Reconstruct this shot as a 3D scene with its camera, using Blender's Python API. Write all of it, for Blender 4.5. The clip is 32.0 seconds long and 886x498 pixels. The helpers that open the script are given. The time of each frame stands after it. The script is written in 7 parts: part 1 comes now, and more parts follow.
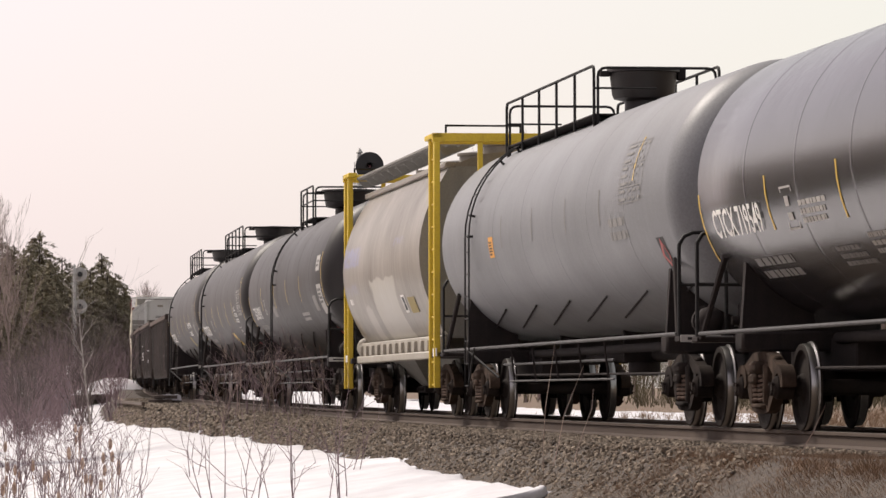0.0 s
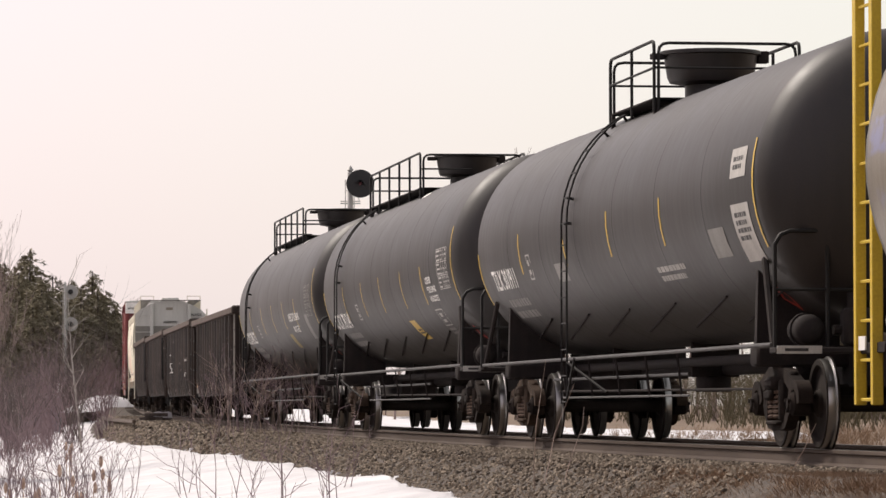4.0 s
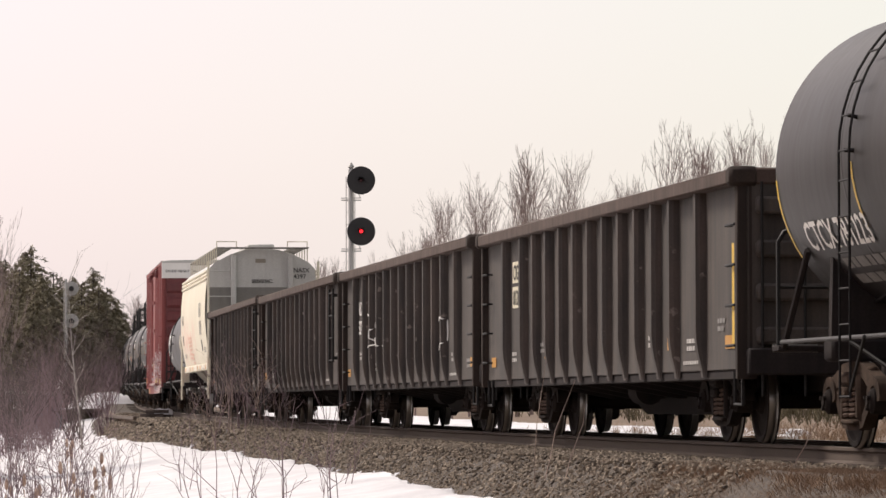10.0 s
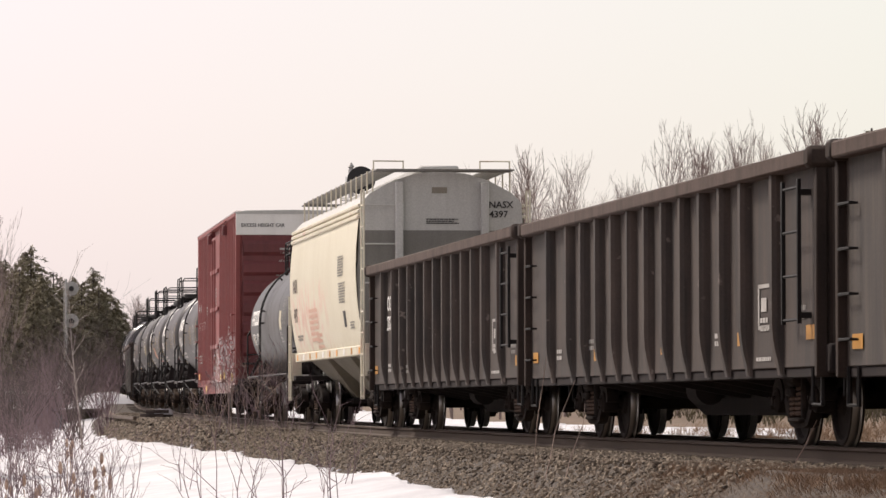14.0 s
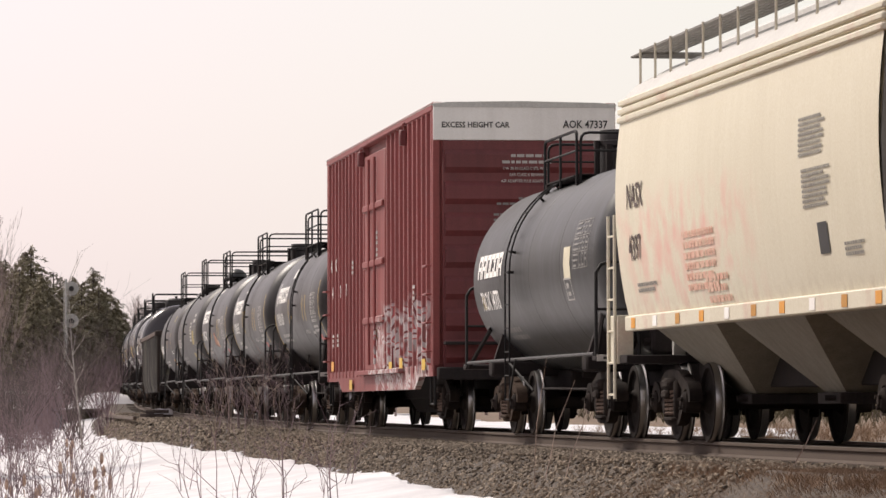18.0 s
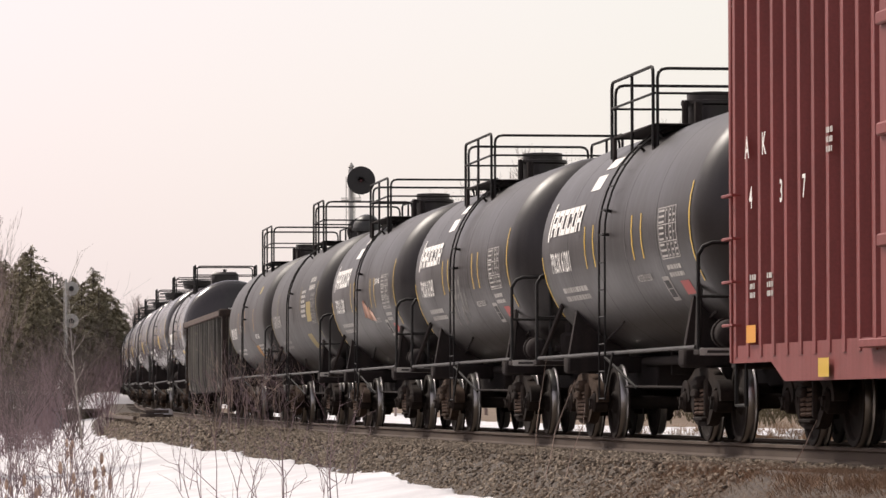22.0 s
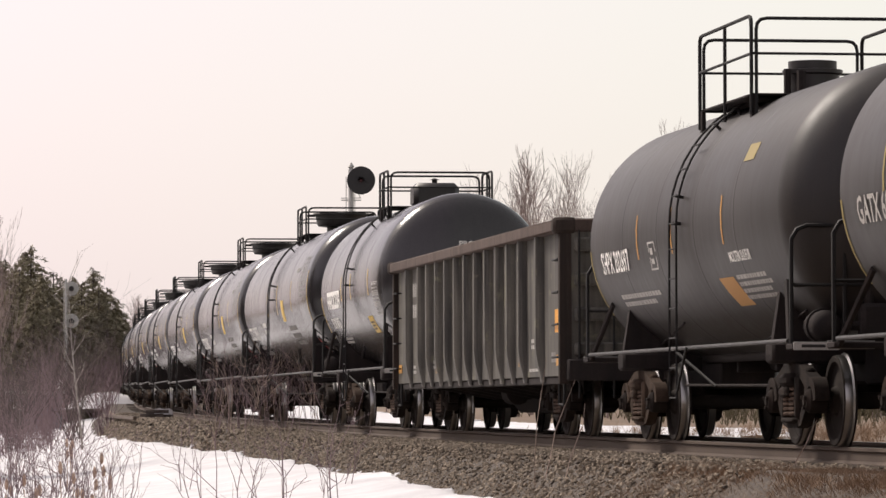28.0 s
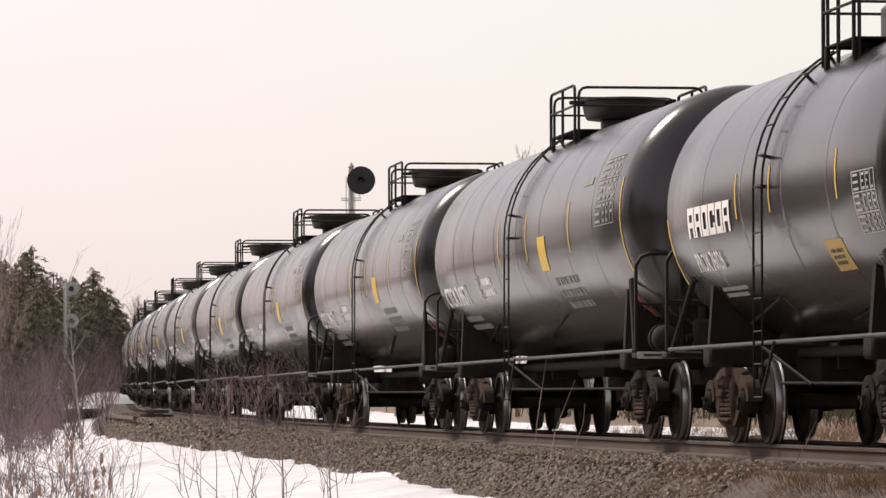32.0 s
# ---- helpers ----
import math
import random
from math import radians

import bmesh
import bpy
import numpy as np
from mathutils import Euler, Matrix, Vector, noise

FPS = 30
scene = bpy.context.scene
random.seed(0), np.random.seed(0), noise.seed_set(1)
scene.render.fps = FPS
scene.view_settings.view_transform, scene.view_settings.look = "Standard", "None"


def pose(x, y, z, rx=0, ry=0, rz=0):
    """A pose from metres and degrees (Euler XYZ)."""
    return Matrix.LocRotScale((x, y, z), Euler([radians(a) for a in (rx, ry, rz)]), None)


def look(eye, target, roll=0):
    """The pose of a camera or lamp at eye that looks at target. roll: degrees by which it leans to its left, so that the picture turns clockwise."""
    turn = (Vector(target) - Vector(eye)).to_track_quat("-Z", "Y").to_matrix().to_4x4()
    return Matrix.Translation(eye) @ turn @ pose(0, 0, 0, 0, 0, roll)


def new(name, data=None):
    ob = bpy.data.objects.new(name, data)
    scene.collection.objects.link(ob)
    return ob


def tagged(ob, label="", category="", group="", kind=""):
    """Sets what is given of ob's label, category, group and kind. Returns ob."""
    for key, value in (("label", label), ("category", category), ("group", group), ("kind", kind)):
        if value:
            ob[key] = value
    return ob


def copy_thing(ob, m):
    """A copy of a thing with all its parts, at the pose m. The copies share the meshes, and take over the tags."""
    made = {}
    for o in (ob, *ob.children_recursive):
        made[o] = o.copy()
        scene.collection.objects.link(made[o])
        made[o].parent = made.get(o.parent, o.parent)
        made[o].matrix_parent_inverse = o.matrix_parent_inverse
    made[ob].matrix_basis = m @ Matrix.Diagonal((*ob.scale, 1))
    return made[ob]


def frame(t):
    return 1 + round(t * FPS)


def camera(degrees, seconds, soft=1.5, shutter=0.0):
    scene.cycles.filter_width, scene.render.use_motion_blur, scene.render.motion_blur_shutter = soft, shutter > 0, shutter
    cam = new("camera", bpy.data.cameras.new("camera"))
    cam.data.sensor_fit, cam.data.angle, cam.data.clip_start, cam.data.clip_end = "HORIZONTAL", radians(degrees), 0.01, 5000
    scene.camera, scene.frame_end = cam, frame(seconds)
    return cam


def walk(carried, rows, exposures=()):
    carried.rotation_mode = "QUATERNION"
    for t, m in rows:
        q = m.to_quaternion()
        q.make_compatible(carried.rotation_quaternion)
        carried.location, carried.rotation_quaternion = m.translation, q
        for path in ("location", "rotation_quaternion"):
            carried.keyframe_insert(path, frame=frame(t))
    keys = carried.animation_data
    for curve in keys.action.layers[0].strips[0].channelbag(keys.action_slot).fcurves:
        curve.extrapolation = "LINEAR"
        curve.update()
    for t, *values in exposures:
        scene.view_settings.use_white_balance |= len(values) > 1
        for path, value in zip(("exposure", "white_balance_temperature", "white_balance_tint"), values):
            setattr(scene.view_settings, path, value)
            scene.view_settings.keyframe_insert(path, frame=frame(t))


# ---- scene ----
# ---------------------------------------------------------------- camera
SECONDS = 32.0
FOCAL = 7702.5 / 1568  # focal length in picture widths
cam = camera(math.degrees(2 * math.atan(0.5 / FOCAL)), SECONDS, soft=1.5)
EYE_Z, PITCH, LEAN = 0.3974, 2.0867, 0.134


def aim(yaw, tilt):
    return pose(0, 0, EYE_Z, 90 + PITCH + tilt, LEAN, yaw)


# small hand movements at the start, then a fixed tripod: seconds, yaw and tilt in thousandths of a radian
SWAYS = ((0, 1.95, -3.3), (0.5, 3.38, -3.1), (1.0, 1.40, -3.9), (1.5, 1.17, -4.3), (2.0, 0.97, -4.5), (2.1, 0.90, -4.2),
         (2.2, 0.60, -2.6), (2.3, 0.13, 0.3), (2.4, -0.30, 2.3), (2.5, -0.58, 3.2), (2.6, -0.40, 1.8), (2.7, -0.45, 2.5),
         (2.8, -0.50, 4.0), (3.0, -0.42, 4.1), (3.2, -0.80, 3.6), (3.3, -0.45, 1.8), (3.5, -0.21, 0.9), (5.5, 0, 0), (32, 0, 0))
walk(cam, [(t, aim(math.degrees(a / 1000), math.degrees(b / 1000))) for t, a, b in SWAYS], exposures=((0, 0.0), (32, 0.0)))

# ---------------------------------------------------------------- light: a thin bright overcast with a hazy sun
SUN_EL, SUN_AZ = 47, 308  # degrees; azimuth clockwise from +y
world = bpy.data.worlds.new("hazy_sky")
scene.world = world
world.use_nodes = True
wn, wl = world.node_tree.nodes, world.node_tree.links
wn.clear()
sky = wn.new("ShaderNodeTexSky")
sky.sky_type, sky.sun_disc = "NISHITA", False
sky.sun_elevation, sky.sun_rotation = radians(SUN_EL), radians(SUN_AZ)
sky.air_density, sky.dust_density = 1.0, 3.5
sky_in = wn.new("ShaderNodeBackground")
sky_in.inputs[1].default_value = 0.05
wl.new(sky.outputs[0], sky_in.inputs[0])
haze = wn.new("ShaderNodeBackground")
geo = wn.new("ShaderNodeTexCoord")
sep = wn.new("ShaderNodeSeparateXYZ")
wl.new(geo.outputs["Generated"], sep.inputs[0])
ramp = wn.new("ShaderNodeMapRange")
ramp.inputs[1].default_value, ramp.inputs[2].default_value = -0.12, 0.10
wl.new(sep.outputs[0], ramp.inputs[0])
tint = wn.new("ShaderNodeMix")
tint.data_type = "RGBA"
tint.inputs[6].default_value = (0.945, 0.800, 0.825, 1)
tint.inputs[7].default_value = (0.875, 0.825, 0.75, 1)
wl.new(ramp.outputs[0], tint.inputs[0])
wl.new(tint.outputs[2], haze.inputs[0])
fall = wn.new("ShaderNodeMapRange")
fall.inputs[1].default_value, fall.inputs[2].default_value, fall.inputs[3].default_value, fall.inputs[4].default_value = 0.16, 0.75, 0.845, 0.48
wl.new(sep.outputs[2], fall.inputs[0])
wl.new(fall.outputs[0], haze.inputs[1])
both = wn.new("ShaderNodeAddShader")
wl.new(sky_in.outputs[0], both.inputs[0])
wl.new(haze.outputs[0], both.inputs[1])
wout = wn.new("ShaderNodeOutputWorld")
wl.new(both.outputs[0], wout.inputs[0])
sun_data = bpy.data.lights.new("sun", "SUN")
sun_data.energy, sun_data.angle, sun_data.color = 3.8, radians(14.0), (1.0, 0.91, 0.82)
sun = new("sun", sun_data)
_e, _a = radians(SUN_EL), radians(SUN_AZ)
sun.matrix_world = look((0, 0, 60), (-60 * math.cos(_e) * math.sin(_a), -60 * math.cos(_e) * math.cos(_a), 60 - 60 * math.sin(_e)))

# ---------------------------------------------------------------- the line of the track
# s: metres along the track from a point 50 m before the camera, growing with distance; lat: metres to the right of the centre
_S = np.linspace(-260, 1000, 2521)
_K = np.interp(_S, [60, 200], [0.00038999, 0.0002423])
_H = np.concatenate([[0], np.cumsum((_K[1:] + _K[:-1]) / 4)])
_H += -0.140241 - np.interp(0, _S, _H)
_X = np.concatenate([[0], np.cumsum((np.sin(_H[1:]) + np.sin(_H[:-1])) / 4)])
_Y = np.concatenate([[0], np.cumsum((np.cos(_H[1:]) + np.cos(_H[:-1])) / 4)])
_X += 3.8685 - np.interp(0, _S, _X)
_Y += 50.0 - np.interp(0, _S, _Y)


def rise(s):
    q = np.clip(s, -60, 260)
    return 0.000875 * q + 0.299e-4 * q * q / 2


def on_track(s, lat=0.0, z=0.0):
    h = np.interp(s, _S, _H)
    return (np.interp(s, _S, _X) + lat * np.cos(h), np.interp(s, _S, _Y) - lat * np.sin(h), rise(s) + z)


def track_pose(s, lat=0.0, z=0.0, turn=0.0):
    x, y, zz = on_track(s, lat, z)
    return pose(float(x), float(y), float(zz), 0, 0, -math.degrees(float(np.interp(s, _S, _H))) + turn)


def travelled(t):
    """Metres that the train has gone at t seconds, counted from the sixteenth second."""
    q = t - 16
    return 10.00995 * q - 0.05479 * q * q / 2 - 0.000416 * q ** 3 / 6


# ---------------------------------------------------------------- materials
def nodes_of(name):
    m = bpy.data.materials.new(name)
    m.use_nodes = True
    return m, m.node_tree.nodes, m.node_tree.links, m.node_tree.nodes["Principled BSDF"]


def paint(name, base, dirt=None, rough=0.45, metal=0.0, amount=0.45, streak=0.5, scale=1.2, bump=0.15, coat=0.0, wear=None, grain=40.0, wear_at=(0.60, 0.66), spread=0.22, shine=0.5):
    """A painted or weathered surface: broad stains, vertical streaks and fine grain, in the thing's own metres."""
    m, n, l, b = nodes_of(name)
    dirt = dirt or tuple(c * 0.6 for c in base)
    tc = n.new("ShaderNodeTexCoord")
    info = n.new("ShaderNodeObjectInfo")
    shift = n.new("ShaderNodeVectorMath")
    shift.operation = "MULTIPLY_ADD"
    l.new(info.outputs["Random"], shift.inputs[0])
    shift.inputs[1].default_value = (37, 19, 11)
    l.new(tc.outputs["Object"], shift.inputs[2])
    broad = n.new("ShaderNodeTexNoise")
    broad.inputs["Scale"].default_value, broad.inputs["Detail"].default_value = scale, 6
    l.new(shift.outputs[0], broad.inputs["Vector"])
    mp = n.new("ShaderNodeMapping")
    mp.inputs["Scale"].default_value = (5.0, 5.0, 0.35)
    l.new(shift.outputs[0], mp.inputs[0])
    lines = n.new("ShaderNodeTexNoise")
    lines.inputs["Scale"].default_value, lines.inputs["Detail"].default_value = 1.6, 4
    l.new(mp.outputs[0], lines.inputs["Vector"])
    fine = n.new("ShaderNodeTexNoise")
    fine.inputs["Scale"].default_value, fine.inputs["Detail"].default_value = grain, 3
    l.new(shift.outputs[0], fine.inputs["Vector"])
    mixf = n.new("ShaderNodeMix")
    mixf.inputs[0].default_value = streak
    l.new(broad.outputs[0], mixf.inputs[2])
    l.new(lines.outputs[0], mixf.inputs[3])
    r = n.new("ShaderNodeMapRange")
    r.inputs[1].default_value, r.inputs[2].default_value, r.inputs[4].default_value = 0.38, 0.68, amount
    l.new(mixf.outputs[0], r.inputs[0])
    c = n.new("ShaderNodeMix")
    c.data_type = "RGBA"
    c.inputs[6].default_value, c.inputs[7].default_value = (*base, 1), (*dirt, 1)
    l.new(r.outputs[0], c.inputs[0])
    out = c.outputs[2]
    if wear:
        w = n.new("ShaderNodeMapRange")
        w.inputs[1].default_value, w.inputs[2].default_value = wear_at
        chips = n.new("ShaderNodeTexNoise")
        chips.inputs["Scale"].default_value, chips.inputs["Detail"].default_value = scale * 3.5, 8
        l.new(shift.outputs[0], chips.inputs["Vector"])
        l.new(chips.outputs[0], w.inputs[0])
        c2 = n.new("ShaderNodeMix")
        c2.data_type = "RGBA"
        l.new(w.outputs[0], c2.inputs[0])
        l.new(out, c2.inputs[6])
        c2.inputs[7].default_value = (*wear, 1)
        out = c2.outputs[2]
    g = n.new("ShaderNodeMix")
    g.data_type, g.blend_type = "RGBA", "OVERLAY"
    g.inputs[0].default_value = 0.25
    l.new(out, g.inputs[6])
    l.new(fine.outputs[0], g.inputs[7])
    l.new(g.outputs[2], b.inputs["Base Color"])
    rr = n.new("ShaderNodeMapRange")
    rr.inputs[3].default_value, rr.inputs[4].default_value = max(rough - 0.08, 0.05), min(rough + spread, 1)
    l.new(mixf.outputs[0], rr.inputs[0])
    l.new(rr.outputs[0], b.inputs["Roughness"])
    b.inputs["Metallic"].default_value = metal
    b.inputs["Specular IOR Level"].default_value = shine
    b.inputs["Coat Weight"].default_value = coat
    b.inputs["Coat Roughness"].default_value = 0.12
    if bump:
        bu = n.new("ShaderNodeBump")
        bu.inputs["Strength"].default_value, bu.inputs["Distance"].default_value = bump, 0.01
        l.new(broad.outputs[0], bu.inputs["Height"])
        l.new(bu.outputs[0], b.inputs["Normal"])
    return m


def patchy(name, first, second, rough=0.9, scale=3.0, lo=0.42, hi=0.6, bump=0.5, by_island=0.0, depth=0.03):
    """Rough natural surfaces: two colours mixed by noise, with optional variation piece by piece."""
    m, n, l, b = nodes_of(name)
    tc = n.new("ShaderNodeTexCoord")
    a = n.new("ShaderNodeTexNoise")
    a.inputs["Scale"].default_value, a.inputs["Detail"].default_value = scale, 8
    l.new(tc.outputs["Object"], a.inputs["Vector"])
    r = n.new("ShaderNodeMapRange")
    r.inputs[1].default_value, r.inputs[2].default_value = lo, hi
    l.new(a.outputs[0], r.inputs[0])
    fac = r.outputs[0]
    if by_island:
        gi = n.new("ShaderNodeNewGeometry")
        mx = n.new("ShaderNodeMix")
        mx.inputs[0].default_value = by_island
        l.new(fac, mx.inputs[2])
        l.new(gi.outputs["Random Per Island"], mx.inputs[3])
        fac = mx.outputs[0]
    c = n.new("ShaderNodeMix")
    c.data_type = "RGBA"
    c.inputs[6].default_value, c.inputs[7].default_value = (*first, 1), (*second, 1)
    l.new(fac, c.inputs[0])
    l.new(c.outputs[2], b.inputs["Base Color"])
    b.inputs["Roughness"].default_value = rough
    if bump:
        bu = n.new("ShaderNodeBump")
        bu.inputs["Strength"].default_value, bu.inputs["Distance"].default_value = bump, depth
        l.new(a.outputs[0], bu.inputs["Height"])
        l.new(bu.outputs[0], b.inputs["Normal"])
    return m


def plain(name, colour, rough=0.6, metal=0.0, glow=0.0):
    m, n, l, b = nodes_of(name)
    b.inputs["Base Color"].default_value = (*colour, 1)
    b.inputs["Roughness"].default_value, b.inputs["Metallic"].default_value = rough, metal
    if glow:
        b.inputs["Emission Color"].default_value, b.inputs["Emission Strength"].default_value = (*colour, 1), glow
    return m


MARK_DUSTY = plain("dusty_orange_reflector", (0.48, 0.235, 0.045), 0.6)
MARK_OLIVE = plain("dusty_yellow_label", (0.27, 0.205, 0.06), 0.6)
BLACK_GLOSS = paint("glossy_black_paint", (0.023, 0.0205, 0.0225), (0.034, 0.030, 0.030), rough=0.20, amount=0.5, bump=0.0, scale=0.6, spread=0.10)
BLACK_DULL = paint("dull_black_paint", (0.0125, 0.0095, 0.0095), (0.033, 0.0265, 0.025), rough=0.36, amount=0.7, bump=0.06, scale=0.7)
BLACK_OLD = paint("old_black_paint", (0.0115, 0.0084, 0.0076), (0.027, 0.0195, 0.0165), rough=0.44, amount=0.7, bump=0.06, scale=0.6)
GREY_TANK = paint("grey_tank_paint", (0.185, 0.186, 0.192), (0.135, 0.135, 0.137), rough=0.42, amount=0.6, streak=0.2, bump=0.06, scale=0.5)
SMALL_TANK = paint("slate_tank_paint", (0.027, 0.028, 0.029), (0.052, 0.048, 0.043), rough=0.36, amount=0.6, bump=0.06)
FRAME_BLACK = paint("frame_black", (0.022, 0.0185, 0.0185), (0.044, 0.035, 0.032), rough=0.8, amount=0.7, scale=3, shine=0.15)
RAIL_BLACK = paint("handrail_black", (0.009, 0.008, 0.008), (0.020, 0.017, 0.015), rough=0.6, scale=4, shine=0.3)
TRUCK_BROWN = paint("dusty_truck_iron", (0.036, 0.025, 0.0185), (0.098, 0.067, 0.050), rough=0.95, amount=0.7, streak=0.2, scale=4, bump=0.4, shine=0.12)
TRUCK_DARK = paint("greasy_truck_iron", (0.014, 0.011, 0.010), (0.046, 0.034, 0.028), rough=0.9, amount=0.7, streak=0.2, scale=4, bump=0.4, shine=0.12)
PIPE_STEEL = paint("dull_pipe_steel", (0.034, 0.030, 0.029), (0.020, 0.0175, 0.016), rough=0.5, amount=0.7, scale=2)
RUST_INK = plain("brown_stencil", (0.060, 0.035, 0.030), 0.6)
SPRING = paint("rusty_spring_steel", (0.115, 0.078, 0.060), (0.055, 0.038, 0.030), rough=0.9, scale=8, shine=0.2)
WHEEL = paint("wheel_steel", (0.022, 0.018, 0.0165), (0.044, 0.033, 0.027), rough=0.8, scale=5, shine=0.15)
TREAD = plain("polished_tread", (0.34, 0.33, 0.32), 0.30, 1.0)
GON_BLACK = paint("gondola_black_paint", (0.034, 0.031, 0.027), (0.155, 0.142, 0.118), rough=0.5, amount=0.95, streak=0.8, scale=0.9, bump=0.3, shine=0.4, wear=(0.15, 0.14, 0.095), wear_at=(0.62, 0.70))
GON_GREY = paint("gondola_grey_paint", (0.040, 0.034, 0.030), (0.095, 0.078, 0.066), rough=0.6, amount=0.95, streak=0.6, scale=1.4, bump=0.5, shine=0.4)
GON_BROWN = paint("gondola_brown_paint", (0.036, 0.029, 0.025), (0.085, 0.064, 0.053), rough=0.6, amount=0.95, streak=0.6, scale=1.4, bump=0.5, shine=0.4)
GON_RIB = paint("worn_rib_paint", (0.030, 0.0245, 0.021), (0.085, 0.062, 0.050), rough=0.6, amount=0.9, streak=0.7, scale=1.8, bump=0.4, shine=0.4, wear=(0.16, 0.13, 0.11), wear_at=(0.66, 0.72))
GON_POST = paint("rusty_corner_post", (0.030, 0.0235, 0.0205), (0.060, 0.042, 0.034), rough=0.8, amount=0.9, streak=0.6, scale=1.8, bump=0.4, shine=0.2)
GON_RUST = paint("rusty_top_chord", (0.092, 0.064, 0.053), (0.050, 0.037, 0.031), rough=0.85, amount=0.8, scale=2, bump=0.3, shine=0.3)
# darker copy of the side red; the ends' shade is put into it
BOX_RED_SHADED = paint("shaded_boxcar_red_paint", (0.150, 0.032, 0.033), (0.090, 0.025, 0.025), rough=0.5, amount=0.7, scale=0.7, bump=0.15)


def graffiti(material):
    """Sprayed white and pink lettering over the lower part of one side, in the car's own metres."""
    n, l = material.node_tree.nodes, material.node_tree.links
    b = n["Principled BSDF"]
    old = b.inputs["Base Color"].links[0].from_socket
    tc = n.new("ShaderNodeTexCoord")
    sp = n.new("ShaderNodeSeparateXYZ")
    l.new(tc.outputs["Object"], sp.inputs[0])
    wob = n.new("ShaderNodeTexNoise")
    wob.inputs["Scale"].default_value = 1.3
    l.new(tc.outputs["Object"], wob.inputs["Vector"])

    def edge(socket, lo, hi, a, c):
        r = n.new("ShaderNodeMapRange")
        add = n.new("ShaderNodeMath")
        add.operation = "MULTIPLY_ADD"
        l.new(wob.outputs[0], add.inputs[0])
        add.inputs[1].default_value = 1.1
        l.new(socket, add.inputs[2])
        l.new(add.outputs[0], r.inputs[0])
        r.inputs[1].default_value, r.inputs[2].default_value, r.inputs[3].default_value, r.inputs[4].default_value = lo, hi, a, c
        return r.outputs[0]

    def times(x, y):
        m = n.new("ShaderNodeMath")
        m.operation = "MULTIPLY"
        l.new(x, m.inputs[0])
        l.new(y, m.inputs[1])
        return m.outputs[0]

    side = n.new("ShaderNodeMapRange")
    side.inputs[1].default_value, side.inputs[2].default_value, side.inputs[3].default_value, side.inputs[4].default_value = -0.5, -0.4, 1, 0
    l.new(sp.outputs[0], side.inputs[0])
    zone = times(times(edge(sp.outputs[1], -6.9, -6.7, 0, 1), edge(sp.outputs[1], 0.5, 0.7, 1, 0)), times(edge(sp.outputs[2], 2.5, 2.7, 1, 0), side.outputs[0]))
    mp = n.new("ShaderNodeMapping")
    mp.inputs["Scale"].default_value = (0.0, 1.0, 0.75)
    l.new(tc.outputs["Object"], mp.inputs[0])
    vo = n.new("ShaderNodeTexVoronoi")
    vo.feature = "DISTANCE_TO_EDGE"
    vo.inputs["Scale"].default_value = 2.5
    l.new(mp.outputs[0], vo.inputs["Vector"])
    cr = n.new("ShaderNodeValToRGB")
    cr.color_ramp.interpolation = "CONSTANT"
    e = cr.color_ramp.elements
    e[0].position, e[0].color = 0.0, (0.16, 0.035, 0.035, 1)
    e[1].position, e[1].color = 0.030, (0.52, 0.47, 0.46, 1)
    x = e.new(0.13)
    x.color = (0.36, 0.07, 0.07, 1)
    x = e.new(0.17)
    x.color = (0.33, 0.29, 0.28, 1)
    x = e.new(0.26)
    x.color = (0.17, 0.05, 0.045, 1)
    l.new(vo.outputs["Distance"], cr.inputs[0])
    ho = n.new("ShaderNodeTexNoise")
    ho.inputs["Scale"].default_value, ho.inputs["Detail"].default_value = 2.6, 5
    l.new(tc.outputs["Object"], ho.inputs["Vector"])
    gap = n.new("ShaderNodeMapRange")
    gap.inputs[1].default_value, gap.inputs[2].default_value = 0.40, 0.50
    l.new(ho.outputs[0], gap.inputs[0])
    mx = n.new("ShaderNodeMix")
    mx.data_type = "RGBA"
    l.new(times(zone, gap.outputs[0]), mx.inputs[0])
    l.new(old, mx.inputs[6])
    l.new(cr.outputs[0], mx.inputs[7])
    l.new(mx.outputs[2], b.inputs["Base Color"])
    return material


